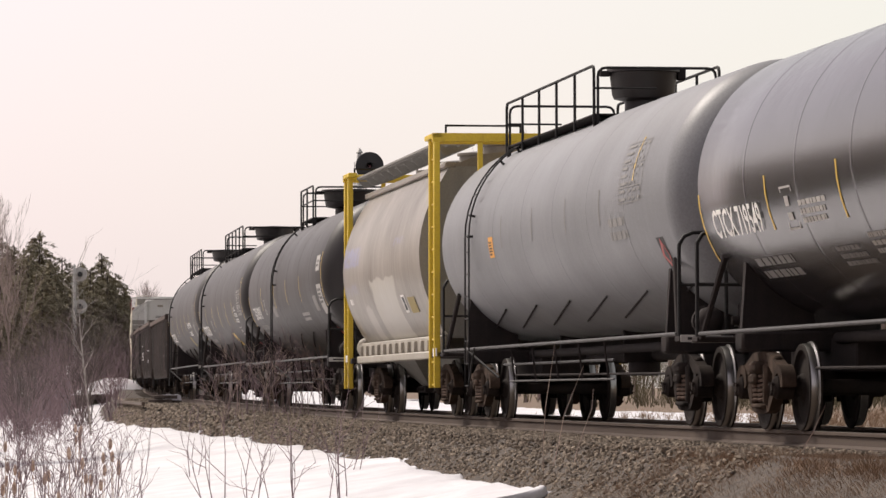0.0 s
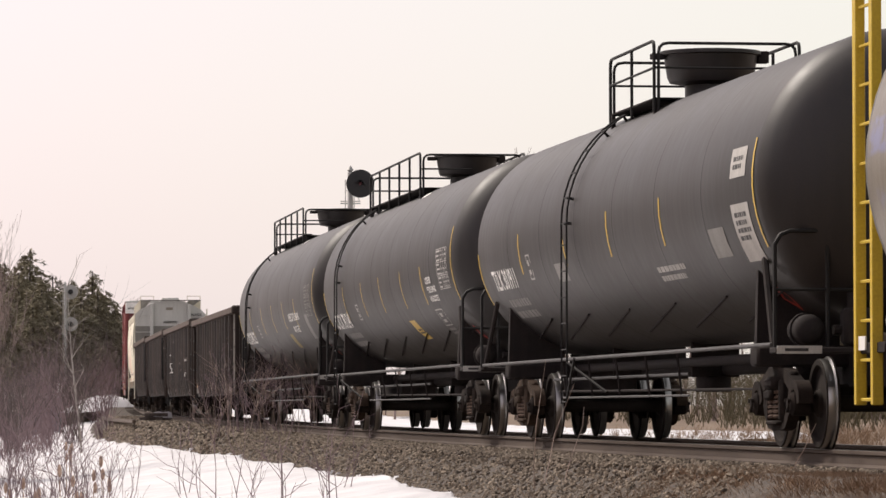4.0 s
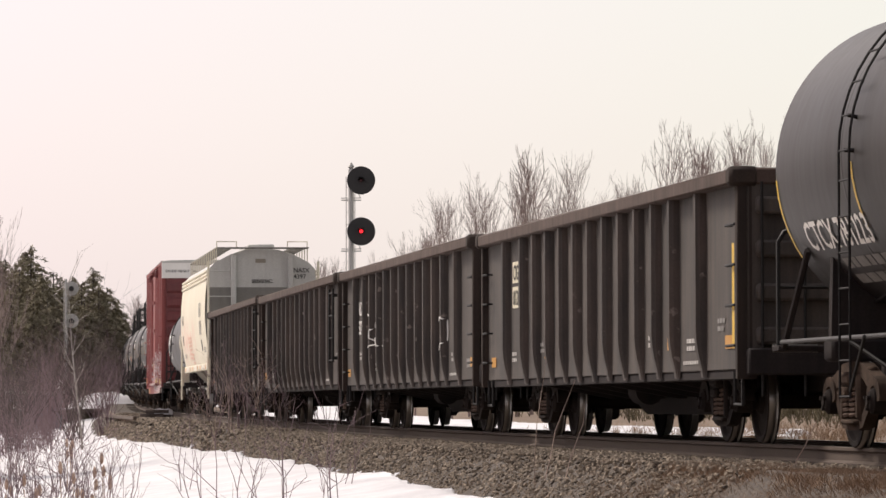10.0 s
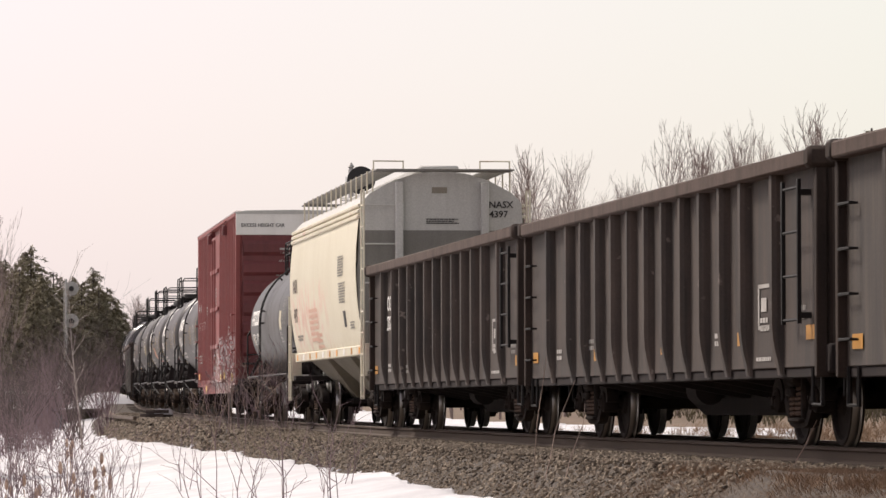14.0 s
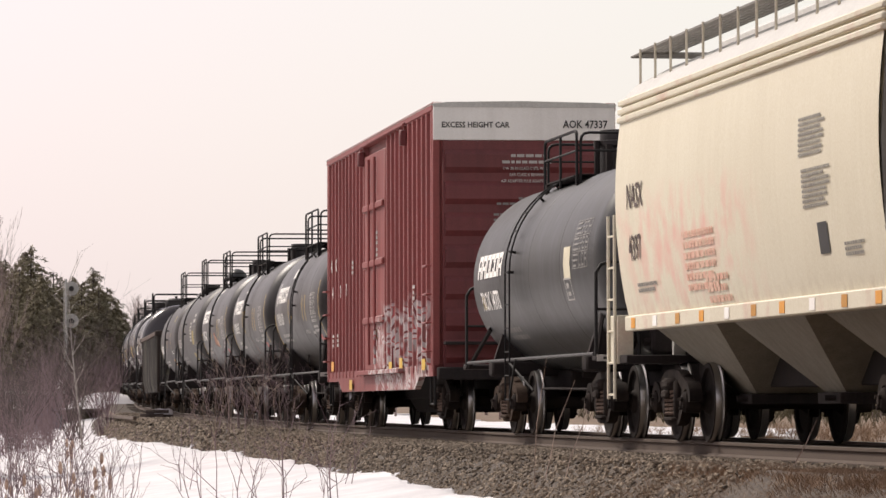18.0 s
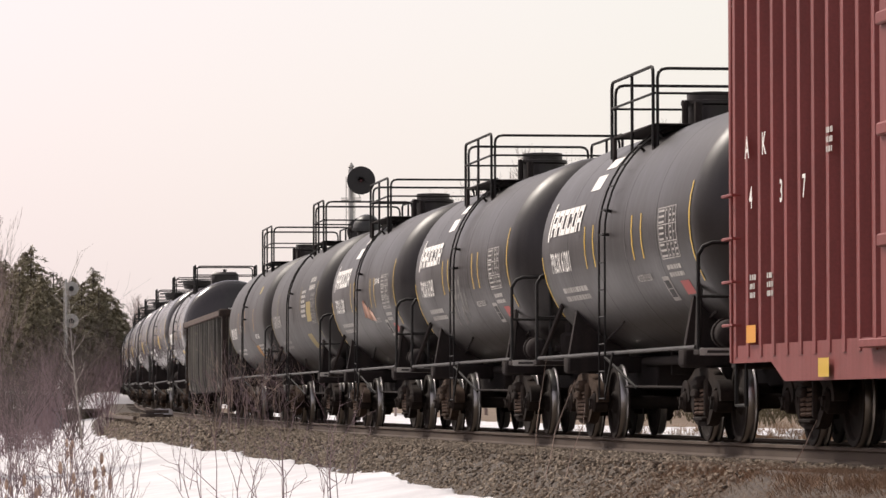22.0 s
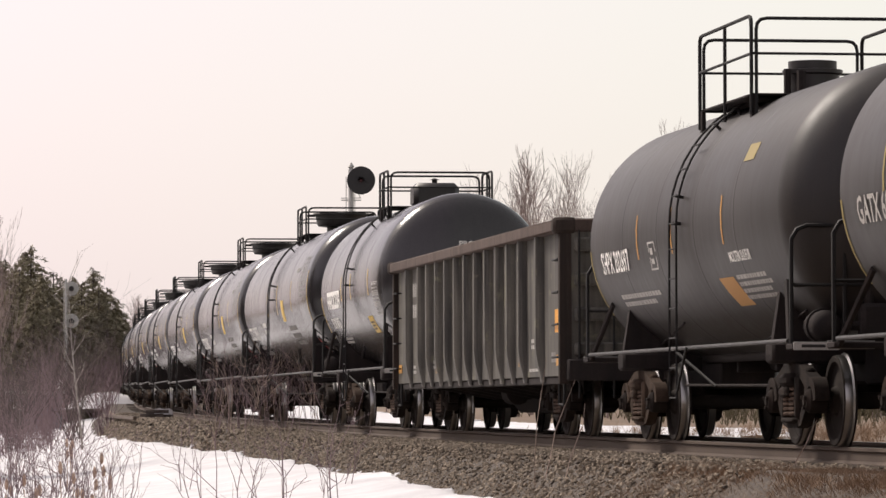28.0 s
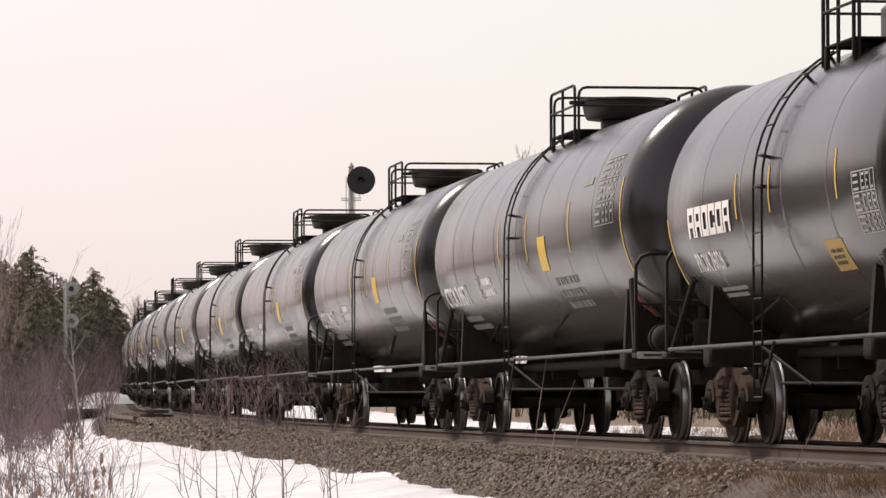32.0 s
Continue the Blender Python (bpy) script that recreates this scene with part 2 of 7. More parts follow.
def stain(material, colour, ys, zs, soft=0.3, wobble=0.6, scale=1.2, gap=None, strength=1.0):
    """A stain or patch of other paint on a side: reach along and up the car in metres, with a wandering edge and worn gaps."""
    n, l = material.node_tree.nodes, material.node_tree.links
    b = n["Principled BSDF"]
    old = b.inputs["Base Color"].links[0].from_socket
    tc = n.new("ShaderNodeTexCoord")
    sp = n.new("ShaderNodeSeparateXYZ")
    l.new(tc.outputs["Object"], sp.inputs[0])
    wob = n.new("ShaderNodeTexNoise")
    wob.inputs["Scale"].default_value, wob.inputs["Detail"].default_value = scale, 6
    l.new(tc.outputs["Object"], wob.inputs["Vector"])
    fac = None
    for axis, (lo, hi), k in ((1, ys, 2.0), (2, zs, 0.5)):
        shift = n.new("ShaderNodeMath")
        shift.operation = "MULTIPLY_ADD"
        l.new(wob.outputs[0], shift.inputs[0])
        shift.inputs[1].default_value = wobble * k
        l.new(sp.outputs[axis], shift.inputs[2])
        for edge, way in ((lo, 1), (hi, -1)):
            r = n.new("ShaderNodeMapRange")
            e = edge + wobble * k / 2
            r.inputs[1].default_value, r.inputs[2].default_value = e - soft * k / 2, e + soft * k / 2
            r.inputs[3].default_value, r.inputs[4].default_value = (0, 1) if way > 0 else (1, 0)
            l.new(shift.outputs[0], r.inputs[0])
            if fac is None:
                fac = r.outputs[0]
            else:
                m = n.new("ShaderNodeMath")
                m.operation = "MULTIPLY"
                l.new(fac, m.inputs[0])
                l.new(r.outputs[0], m.inputs[1])
                fac = m.outputs[0]
    if gap:
        worn = n.new("ShaderNodeTexNoise")
        worn.inputs["Scale"].default_value, worn.inputs["Detail"].default_value = scale * 2.5, 5
        l.new(tc.outputs["Object"], worn.inputs["Vector"])
        r = n.new("ShaderNodeMapRange")
        r.inputs[1].default_value, r.inputs[2].default_value = gap
        l.new(worn.outputs[0], r.inputs[0])
        m = n.new("ShaderNodeMath")
        m.operation = "MULTIPLY"
        l.new(fac, m.inputs[0])
        l.new(r.outputs[0], m.inputs[1])
        fac = m.outputs[0]
    amount = n.new("ShaderNodeMath")
    amount.operation = "MULTIPLY"
    amount.inputs[1].default_value = strength
    l.new(fac, amount.inputs[0])
    mix = n.new("ShaderNodeMix")
    mix.data_type = "RGBA"
    l.new(amount.outputs[0], mix.inputs[0])
    l.new(old, mix.inputs[6])
    mix.inputs[7].default_value = (*colour, 1)
    l.new(mix.outputs[2], b.inputs["Base Color"])
    return material


# the same red made lighter, sunlight on the sides put into the colour
BOX_RED_LIT = graffiti(paint("sprayed_boxcar_red_lit", (0.228, 0.046, 0.042), (0.150, 0.038, 0.034), rough=0.5, amount=0.7, scale=0.7, bump=0.15))
BOX_WHITE = paint("white_end_paint", (0.80, 0.78, 0.74), (0.62, 0.60, 0.56), rough=0.55, amount=0.5, scale=1.0)
CREAM = paint("cream_hopper_paint", (0.64, 0.595, 0.470), (0.55, 0.500, 0.385), rough=0.5, amount=0.5, streak=0.25, scale=0.5, bump=0.12, wear=(0.52, 0.33, 0.26), wear_at=(0.55, 0.88))
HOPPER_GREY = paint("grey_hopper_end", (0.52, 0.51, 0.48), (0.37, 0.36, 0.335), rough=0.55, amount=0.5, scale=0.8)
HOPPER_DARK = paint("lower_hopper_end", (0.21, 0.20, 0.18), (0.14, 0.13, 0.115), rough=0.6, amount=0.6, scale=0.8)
TAN = paint("tan_cement_paint", (0.235, 0.203, 0.160), (0.125, 0.104, 0.082), rough=0.29, amount=0.9, streak=0.35, scale=0.45, bump=0.08)
TAN_LIGHT = paint("fresh_tan_patch", (0.345, 0.315, 0.262), (0.265, 0.235, 0.190), rough=0.45, amount=0.8, scale=1.5)
CREAM_SIDE = paint("stained_cream_side", (0.66, 0.615, 0.480), (0.57, 0.515, 0.390), rough=0.5, amount=0.5, streak=0.35, scale=0.5, bump=0.12)
stain(CREAM_SIDE, (0.68, 0.36, 0.30), (-.6, 5.9), (1.35, 2.75), soft=.9, wobble=1.0, scale=1.0, gap=(0.42, 0.70), strength=.75)
stain(CREAM_SIDE, (0.30, 0.22, 0.15), (-7.5, 7.5), (1.2, 1.55), soft=.5, wobble=.3, scale=2.0, gap=(0.40, 0.75), strength=.5)
TAN_SIDE = paint("streaked_tan_side", (0.235, 0.203, 0.160), (0.125, 0.104, 0.082), rough=0.29, amount=0.9, streak=0.35, scale=0.45, bump=0.08)
stain(TAN_SIDE, (0.375, 0.345, 0.290), (-2.0, 1.6), (0.8, 2.36), soft=.06, wobble=.5, scale=1.3)
stain(TAN_SIDE, (0.330, 0.300, 0.250), (2.3, 3.2), (1.2, 1.9), soft=.10, wobble=.5, scale=1.6)
stain(TAN_SIDE, (0.185, 0.19, 0.34), (3.2, 5.7), (2.68, 3.02), soft=.10, wobble=.25, scale=2.5, gap=(0.36, 0.52), strength=.8)
stain(TAN_SIDE, (0.195, 0.19, 0.29), (3.6, 5.4), (2.18, 2.36), soft=.14, wobble=.25, scale=2.5, gap=(0.40, 0.60), strength=.6)
stain(TAN_SIDE, (0.195, 0.19, 0.31), (-3.4, -2.0), (2.88, 2.98), soft=.08, wobble=.2, scale=2.5, gap=(0.40, 0.60), strength=.7)
BAY_CREAM = paint("dusty_cream_bay", (0.24, 0.215, 0.168), (0.14, 0.122, 0.094), rough=0.6, amount=0.6, scale=0.8)
CREAM_CARD = paint("cream_number_card", (0.62, 0.57, 0.42), (0.48, 0.43, 0.32), rough=0.6, amount=0.5, scale=3)
YELLOW = paint("safety_yellow", (0.62, 0.43, 0.025), (0.45, 0.30, 0.03), rough=0.5, amount=0.6, scale=3)
MARK_YELLOW = plain("reflective_yellow", (0.62, 0.40, 0.04), 0.45)
MARK_ORANGE = plain("reflective_orange", (0.70, 0.31, 0.035), 0.45)
MARK_WHITE = paint("stencil_white", (0.84, 0.82, 0.78), (0.68, 0.65, 0.60), rough=0.6, amount=0.5, scale=3, bump=0)
MARK_DIM = paint("dusty_stencil_white", (0.46, 0.44, 0.41), (0.30, 0.28, 0.26), rough=0.6, amount=0.7, scale=3, bump=0)
MARK_FADED = paint("faded_stencil", (0.24, 0.23, 0.215), (0.14, 0.13, 0.12), rough=0.6, amount=0.6, scale=3, bump=0)
MARK_BLACK = plain("stencil_black", (0.025, 0.023, 0.022), 0.6)
MARK_RED = plain("placard_red", (0.45, 0.05, 0.04), 0.5)
SPRAY_PINK = paint("faded_pink_spray", (0.66, 0.36, 0.27), (0.64, 0.50, 0.38), rough=0.6, amount=0.9, scale=3)
RAIL_STEEL = paint("rail_rust", (0.072, 0.049, 0.036), (0.11, 0.079, 0.058), rough=0.8, scale=3, bump=0.2)
RAIL_TOP = plain("rail_head_polish", (0.42, 0.40, 0.38), 0.3, 1.0)
TIE = paint("tarred_timber", (0.055, 0.042, 0.033), (0.10, 0.08, 0.065), rough=0.9, scale=3, bump=0.5)
STONE = patchy("ballast_stone", (0.042, 0.031, 0.023), (0.325, 0.262, 0.195), scale=9, by_island=0.8, bump=0.2)
BED = patchy("ballast_bed", (0.034, 0.025, 0.019), (0.100, 0.077, 0.058), scale=14, lo=0.35, hi=0.65, bump=0.7, depth=0.04)
SIGNAL_BLACK = paint("signal_black", (0.016, 0.015, 0.016), (0.03, 0.028, 0.028), rough=0.6, scale=4)
SIGNAL_GREY = paint("weathered_aluminium", (0.42, 0.41, 0.39), (0.30, 0.29, 0.27), rough=0.55, metal=0.2, scale=4)
RED_LENS = plain("lit_red_lens", (1.0, 0.02, 0.03), 0.3, 0, 2.2)
DARK_LENS = plain("unlit_lens", (0.10, 0.04, 0.045), 0.15)
BARK = patchy("grey_bark", (0.060, 0.047, 0.040), (0.115, 0.093, 0.082), scale=4, bump=0.2)
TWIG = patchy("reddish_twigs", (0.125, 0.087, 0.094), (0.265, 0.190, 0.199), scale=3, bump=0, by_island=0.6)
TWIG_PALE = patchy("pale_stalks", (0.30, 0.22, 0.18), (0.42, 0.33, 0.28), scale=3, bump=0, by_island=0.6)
# far twigs painted paler than near ones, distance haze put into the colour
TWIG_HAZED = patchy("hazed_bare_twigs", (0.225, 0.172, 0.158), (0.345, 0.272, 0.248), scale=0.5, bump=0, by_island=0.5)
BIRCH = patchy("birch_bark", (0.46, 0.42, 0.38), (0.27, 0.235, 0.21), scale=6, bump=0.2)
# needles lighter than foliage is, with the haze over them mixed into the colour
NEEDLES_HAZED = patchy("hazed_conifer_needles", (0.165, 0.145, 0.094), (0.235, 0.205, 0.135), scale=0.8, bump=0, by_island=0.35)
SEED = patchy("brown_seed_heads", (0.30, 0.20, 0.15), (0.48, 0.35, 0.27), scale=20, bump=0.2)
GRASS = patchy("dead_grass", (0.175, 0.113, 0.072), (0.350, 0.238, 0.155), scale=1.5, bump=0, by_island=0.7)
BRUSH = patchy("olive_brush", (0.055, 0.046, 0.024), (0.120, 0.098, 0.050), scale=1.0, bump=0, by_island=0.7)
SNOW = patchy("old_snow", (0.56, 0.545, 0.565), (0.73, 0.72, 0.735), rough=0.8, scale=1.1, lo=0.3, hi=0.7, bump=1.0, depth=0.14)
SHED = paint("grey_blue_shed", (0.19, 0.19, 0.21), (0.14, 0.13, 0.14), rough=0.7, scale=2)


# ---------------------------------------------------------------- mesh helpers
def rounded(points, r=0.12):
    """The same bent line with its corners rounded."""
    pts = [Vector(p) for p in points]
    out = [pts[0]]
    for a, b, c in zip(pts, pts[1:], pts[2:]):
        p, q = b + (a - b).normalized() * r, b + (c - b).normalized() * r
        out += [p.lerp(b, t).lerp(b.lerp(q, t), t) for t in (0, .33, .67, 1)]
    return out + [pts[-1]]


class Shape:
    """Collects the faces of one part."""

    def __init__(self):
        self.v, self.f = [], []

    def add(self, verts, faces):
        k = len(self.v)
        self.v.extend(verts)
        self.f.extend(tuple(k + i for i in f) for f in faces)
        return self

    def box(self, x0, x1, y0, y1, z0, z1, b=0.01):
        b = min(b, abs(x1 - x0) / 3, abs(y1 - y0) / 3, abs(z1 - z0) / 3)
        xs, ys, zs = sorted((x0, x1)), sorted((y0, y1)), sorted((z0, z1))
        v = []
        for i in (0, 1):
            for j in (0, 1):
                for k in (0, 1):
                    x, y, z = xs[i], ys[j], zs[k]
                    dx, dy, dz = (b, -b)[i], (b, -b)[j], (b, -b)[k]
                    v += [(x, y + dy, z + dz), (x + dx, y, z + dz), (x + dx, y + dy, z)]
        c = lambda i, j, k: 3 * (4 * i + 2 * j + k)
        f = []
        for a in (0, 1):
            q = [c(a, 0, 0), c(a, 1, 0), c(a, 1, 1), c(a, 0, 1)]
            f.append(q if a else q[::-1])
            q = [c(0, a, 0) + 1, c(0, a, 1) + 1, c(1, a, 1) + 1, c(1, a, 0) + 1]
            f.append(q if a else q[::-1])
            q = [c(0, 0, a) + 2, c(1, 0, a) + 2, c(1, 1, a) + 2, c(0, 1, a) + 2]
            f.append(q if a else q[::-1])
        for p in (0, 1):
            for q in (0, 1):
                f.append((c(p, q, 0) + 0, c(p, q, 0) + 1, c(p, q, 1) + 1, c(p, q, 1) + 0))
                f.append((c(p, 0, q) + 0, c(p, 0, q) + 2, c(p, 1, q) + 2, c(p, 1, q) + 0))
                f.append((c(0, p, q) + 1, c(0, p, q) + 2, c(1, p, q) + 2, c(1, p, q) + 1))
        for i in (0, 1):
            for j in (0, 1):
                for k in (0, 1):
                    f.append((c(i, j, k), c(i, j, k) + 1, c(i, j, k) + 2))
        return self.add(v, f)

    def tube(self, p, q, r, n=6, r2=None):
        p, q = Vector(p), Vector(q)
        d = (q - p).normalized()
        a = d.orthogonal().normalized()
        b = d.cross(a)
        r2 = r if r2 is None else r2
        v = []
        for c, rr in ((p, r), (q, r2)):
            for i in range(n):
                t = 2 * math.pi * i / n
                v.append(tuple(c + rr * (math.cos(t) * a + math.sin(t) * b)))
        f = [(i, (i + 1) % n, n + (i + 1) % n, n + i) for i in range(n)]
        f += [tuple(range(n))[::-1], tuple(range(n, 2 * n))]
        return self.add(v, f)

    def pipe(self, points, r, n=6):
        """One bent tube through the points."""
        pts = [Vector(p) for p in points]
        ring, k = [], len(pts)
        a = None
        for i, p in enumerate(pts):
            d0 = (p - pts[i - 1]).normalized() if i else (pts[1] - p).normalized()
            d1 = (pts[i + 1] - p).normalized() if i < k - 1 else d0
            d = d0 + d1
            d = d.normalized() if d.length > 1e-6 else d0
            a = d.orthogonal() if a is None else a - d * a.dot(d)
            a = a.normalized() if a.length > 1e-6 else d.orthogonal().normalized()
            b = d.cross(a)
            w = r / max(d.dot(d0), 0.5)
            for j in range(n):
                t = 2 * math.pi * j / n
                ring.append(tuple(p + w * (math.cos(t) * a + math.sin(t) * b)))
        f = [(i * n + j, i * n + (j + 1) % n, (i + 1) * n + (j + 1) % n, (i + 1) * n + j) for i in range(k - 1) for j in range(n)]
        f += [tuple(range(n))[::-1], tuple(range((k - 1) * n, k * n))]
        return self.add(ring, f)

    def lathe(self, profile, centre=(0, 0, 0), axis="y", n=24):
        """profile: (radius, place along the axis)."""
        cx, cy, cz = centre
        v, f = [], []
        for r, a in profile:
            for i in range(n):
                t = 2 * math.pi * i / n
                u, w = r * math.cos(t), r * math.sin(t)
                v.append({"y": (cx + u, cy + a, cz + w), "x": (cx + a, cy + u, cz + w), "z": (cx + u, cy + w, cz + a)}[axis])
        m = len(profile)
        for k in range(m - 1):
            for i in range(n):
                j = (i + 1) % n
                f.append((k * n + i, k * n + j, (k + 1) * n + j, (k + 1) * n + i))
        if profile[0][0] > 1e-4:
            f.append(tuple(range(n))[::-1])
        if profile[-1][0] > 1e-4:
            f.append(tuple(range((m - 1) * n, m * n)))
        return self.add(v, f)

    def slab(self, poly, a0, a1, axis="x"):
        """A polygon drawn in the two other axes, given thickness along axis."""
        n = len(poly)
        put = {"x": lambda p, a: (a, p[0], p[1]), "y": lambda p, a: (p[0], a, p[1]), "z": lambda p, a: (p[0], p[1], a)}[axis]
        v = [put(p, a0) for p in poly] + [put(p, a1) for p in poly]
        f = [tuple(range(n))[::-1], tuple(range(n, 2 * n))] + [(i, (i + 1) % n, n + (i + 1) % n, n + i) for i in range(n)]
        return self.add(v, f)

    def sheet(self, rows):
        """A grid of points as a surface."""
        m, n = len(rows), len(rows[0])
        return self.add([p for r in rows for p in r], [(i * n + j, i * n + j + 1, (i + 1) * n + j + 1, (i + 1) * n + j) for i in range(m - 1) for j in range(n - 1)])

    def mesh(self, name, material, smooth=True):
        me = bpy.data.meshes.new(name)
        me.from_pydata([tuple(map(float, p)) for p in self.v], [], self.f)
        bm = bmesh.new()
        bm.from_mesh(me)
        bmesh.ops.recalc_face_normals(bm, faces=bm.faces)
        bm.to_mesh(me)
        bm.free()
        if smooth:
            me.polygons.foreach_set("use_smooth", [True] * len(me.polygons))
            me.set_sharp_from_angle(angle=radians(38))
        me.materials.append(material)
        return me


def part(name, shape, material, parent, label="", smooth=True, kind=""):
    me = shape if isinstance(shape, bpy.types.Mesh) else shape.mesh(name, material, smooth)
    ob = new(name, me)
    ob.parent = parent
    return tagged(ob, label=label, kind=kind)


def thing(name, label, category, group="", at=None, kind=""):
    ob = new(name)
    ob.empty_display_size = 0.5
    if at is not None:
        ob.matrix_basis = at
    return tagged(ob, label, category, group, kind)


def bulk(name, verts, faces, material, smooth=False):
    me = bpy.data.meshes.new(name)
    me.from_pydata(verts, [], faces)
    if smooth:
        me.polygons.foreach_set("use_smooth", [True] * len(me.polygons))
    me.materials.append(material)
    return me


_letters = {}


def lettering(words, size):
    """Flat outline letters as points and faces; x to the right, y up."""
    key = (words, size)
    if key not in _letters:
        c = bpy.data.curves.new("lettering", "FONT")
        c.body, c.size, c.resolution_u, c.offset = words, size, 2, size * 0.016
        ob = bpy.data.objects.new("lettering", c)
        scene.collection.objects.link(ob)
        me = bpy.data.meshes.new_from_object(ob.evaluated_get(bpy.context.evaluated_depsgraph_get()))
        _letters[key] = ([tuple(v.co) for v in me.vertices], [tuple(p.vertices) for p in me.polygons])
        bpy.data.objects.remove(ob)
        bpy.data.meshes.remove(me)
        bpy.data.curves.remove(c)
    return _letters[key]


# ---------------------------------------------------------------- ground, ballast and snow
rng = np.random.default_rng(7)


def rough(x, y, k=1.0):
    return noise.noise(Vector((x * k, y * k, 3.1)))


PROFILE_LAT = (-2000, -60, -10, -6.5, -4.2, -3.2, -2.3, 2.3, 3.6, 6, 12, 30, 2000)
PROFILE_Z = (-1.2, -1.3, -1.35, -1.10, -0.78, -0.62, -0.215, -0.215, -0.62, -0.48, -0.36, -0.20, -0.20)


def sink(s, lat):
    """The ground falls away from the rising embankment farther on."""
    return -np.interp(s, [-20, 0, 5, 14, 30, 60, 125, 260], [0.24, 0.24, 0.17, 0.10, 0.07, 0.12, 0.60, 0.75]) * np.interp(lat, [-3.2, -2.3, 2.3, 8, 14], [1, 0, 0, 0.4, 0.4])


def bare_ground(s, lat):
    return float(np.interp(lat, PROFILE_LAT, PROFILE_Z) + sink(s, lat))


LATS = [-1800, -900, -400, -200, -120, -70, -40, -25, -18, -14, -11, -9, -7.5, -6.5, -5.5, -4.8, -4.2, -3.7, -3.2, -2.75, -2.3, -1.2, 0,
        1.2, 2.3, 2.9, 3.6, 5, 8, 12, 18, 26, 40, 70, 120, 200, 400, 900, 1800]
STATIONS = list(np.concatenate([[-240, -180, -130, -90, -70], np.arange(-55, 200, 5), np.arange(200, 420, 20), [460, 520, 600, 720, 860, 990]]))


def strip(lats, stations, height):
    rows = []
    for s in stations:
        row = []
        for lat in lats:
            x, y, z = on_track(s, lat)
            row.append((float(x), float(y), float(z) + height(s, lat)))
        rows.append(row)
    return Shape().sheet(rows)


g_shape = strip(LATS, STATIONS, lambda s, lat: bare_ground(s, lat) + (0.0 if abs(lat) < 3 else 0.07 * rough(s, lat, 0.13)) - 0.03)
far = 4200
gx = [(-far, -300), (far, -300), (far, far), (-far, far)]
g_shape.add([(x, y, -1.6) for x, y in gx], [(0, 1, 2, 3)])
ground = tagged(new("ground", g_shape.mesh("ground", patchy("thawed_soil", (0.115, 0.080, 0.055), (0.22, 0.155, 0.105), scale=1.2, lo=0.3, hi=0.7, bump=0.8))),
                "brown thawed ground with dead grass beside the railway", "ground", kind="structure")

bed_lats = [-3.3, -2.9, -2.5, -2.2, -1.9, -1.6, -1.2, -0.6, 0, 0.6, 1.2, 1.8, 2.3, 2.8, 3.3]
bed = strip(bed_lats, np.concatenate([np.arange(-50, 130, 0.5), np.arange(130, 660, 3)]),
            lambda s, lat: bare_ground(s, lat) + 0.02 + 0.03 * rough(s * 2.1, lat * 2.1))
tagged(new("ballast_bed", bed.mesh("ballast_bed", BED)), "grey-brown crushed stone ballast under the track", "ballast", kind="structure")


def snow_edge(s):
    """How far left of the track the snow begins."""
    return -3.1 - 0.16 * rough(s, 0.0, 0.12) - 0.10 * rough(s, 5.0, 0.3) - 0.09 * rough(s, 9.0, 0.9) - 0.06 * rough(s, 11.0, 2.2)


SNOW_FROM = 2.0
snow_offsets = [0, 0.04, 0.12, 0.3, 0.6, 1.0, 1.5, 2.1, 2.8, 3.6, 4.6, 6, 8, 11, 15, 20, 26, 32]
rows = []
for s in np.concatenate([np.arange(-30, -6, 0.5), np.arange(-6, 40, 0.2), np.arange(40, 150, 0.5), np.arange(150, 330, 2.0)]):
    e = snow_edge(s) - 0.9 * max(0.0, -1.5 - s)
    row = []
    for k, o in enumerate(snow_offsets):
        lat = e - o * (1.0 if s > 16 else 0.12 + 0.88 * max(0.0, s + 2) / 18)
        x, y, z = on_track(s, lat)
        up = (-0.12, 0.06, 0.12, 0.16, 0.19)[min(k, 4)] + (0.0 if k < 2 else 0.03 * rough(s * .25, lat, 0.8) + 0.035 * rough(s * .9, lat, 2.0)) + (0.025 * rough(s, 2.0, 0.35) + 0.06 * rough(s, 7.0, 1.1) if k < 8 else 0.0)
        row.append((float(x), float(y), float(z) + bare_ground(s, lat) + up))
    rows.append(row)
tagged(new("snow_field", Shape().sheet(rows).mesh("snow_field", SNOW)), "crusted white old snow beside the track", "snow", kind="structure")
rows = []
for s in np.arange(45, 330, 1.5):
    row = []
    e = float(np.interp(s, [45, 60, 90], [8.5, 5.8, 5.2])) + 1.2 * rough(s, 1.0, 0.2) + 0.5 * rough(s, 3.0, 0.9)
    for k, o in enumerate((0, 0.1, 0.4, 1.0, 2, 3.5, 5.5, 7.0, 7.2)):
        lat = e + o * float(np.interp(s, [45, 60], [0.15, 1.0]))
        x, y, z = on_track(s, lat)
        up = (-0.1, 0.08, 0.14, 0.16, 0.17, 0.17, 0.15, 0.1, -0.1)[k] + 0.04 * rough(s, lat, 0.4)
        row.append((float(x), float(y), float(z) + bare_ground(s, lat) + up))
    rows.append(row)
tagged(new("snow_strip", Shape().sheet(rows).mesh("snow_strip", SNOW)), "strip of old snow behind the railway line", "snow", kind="structure")


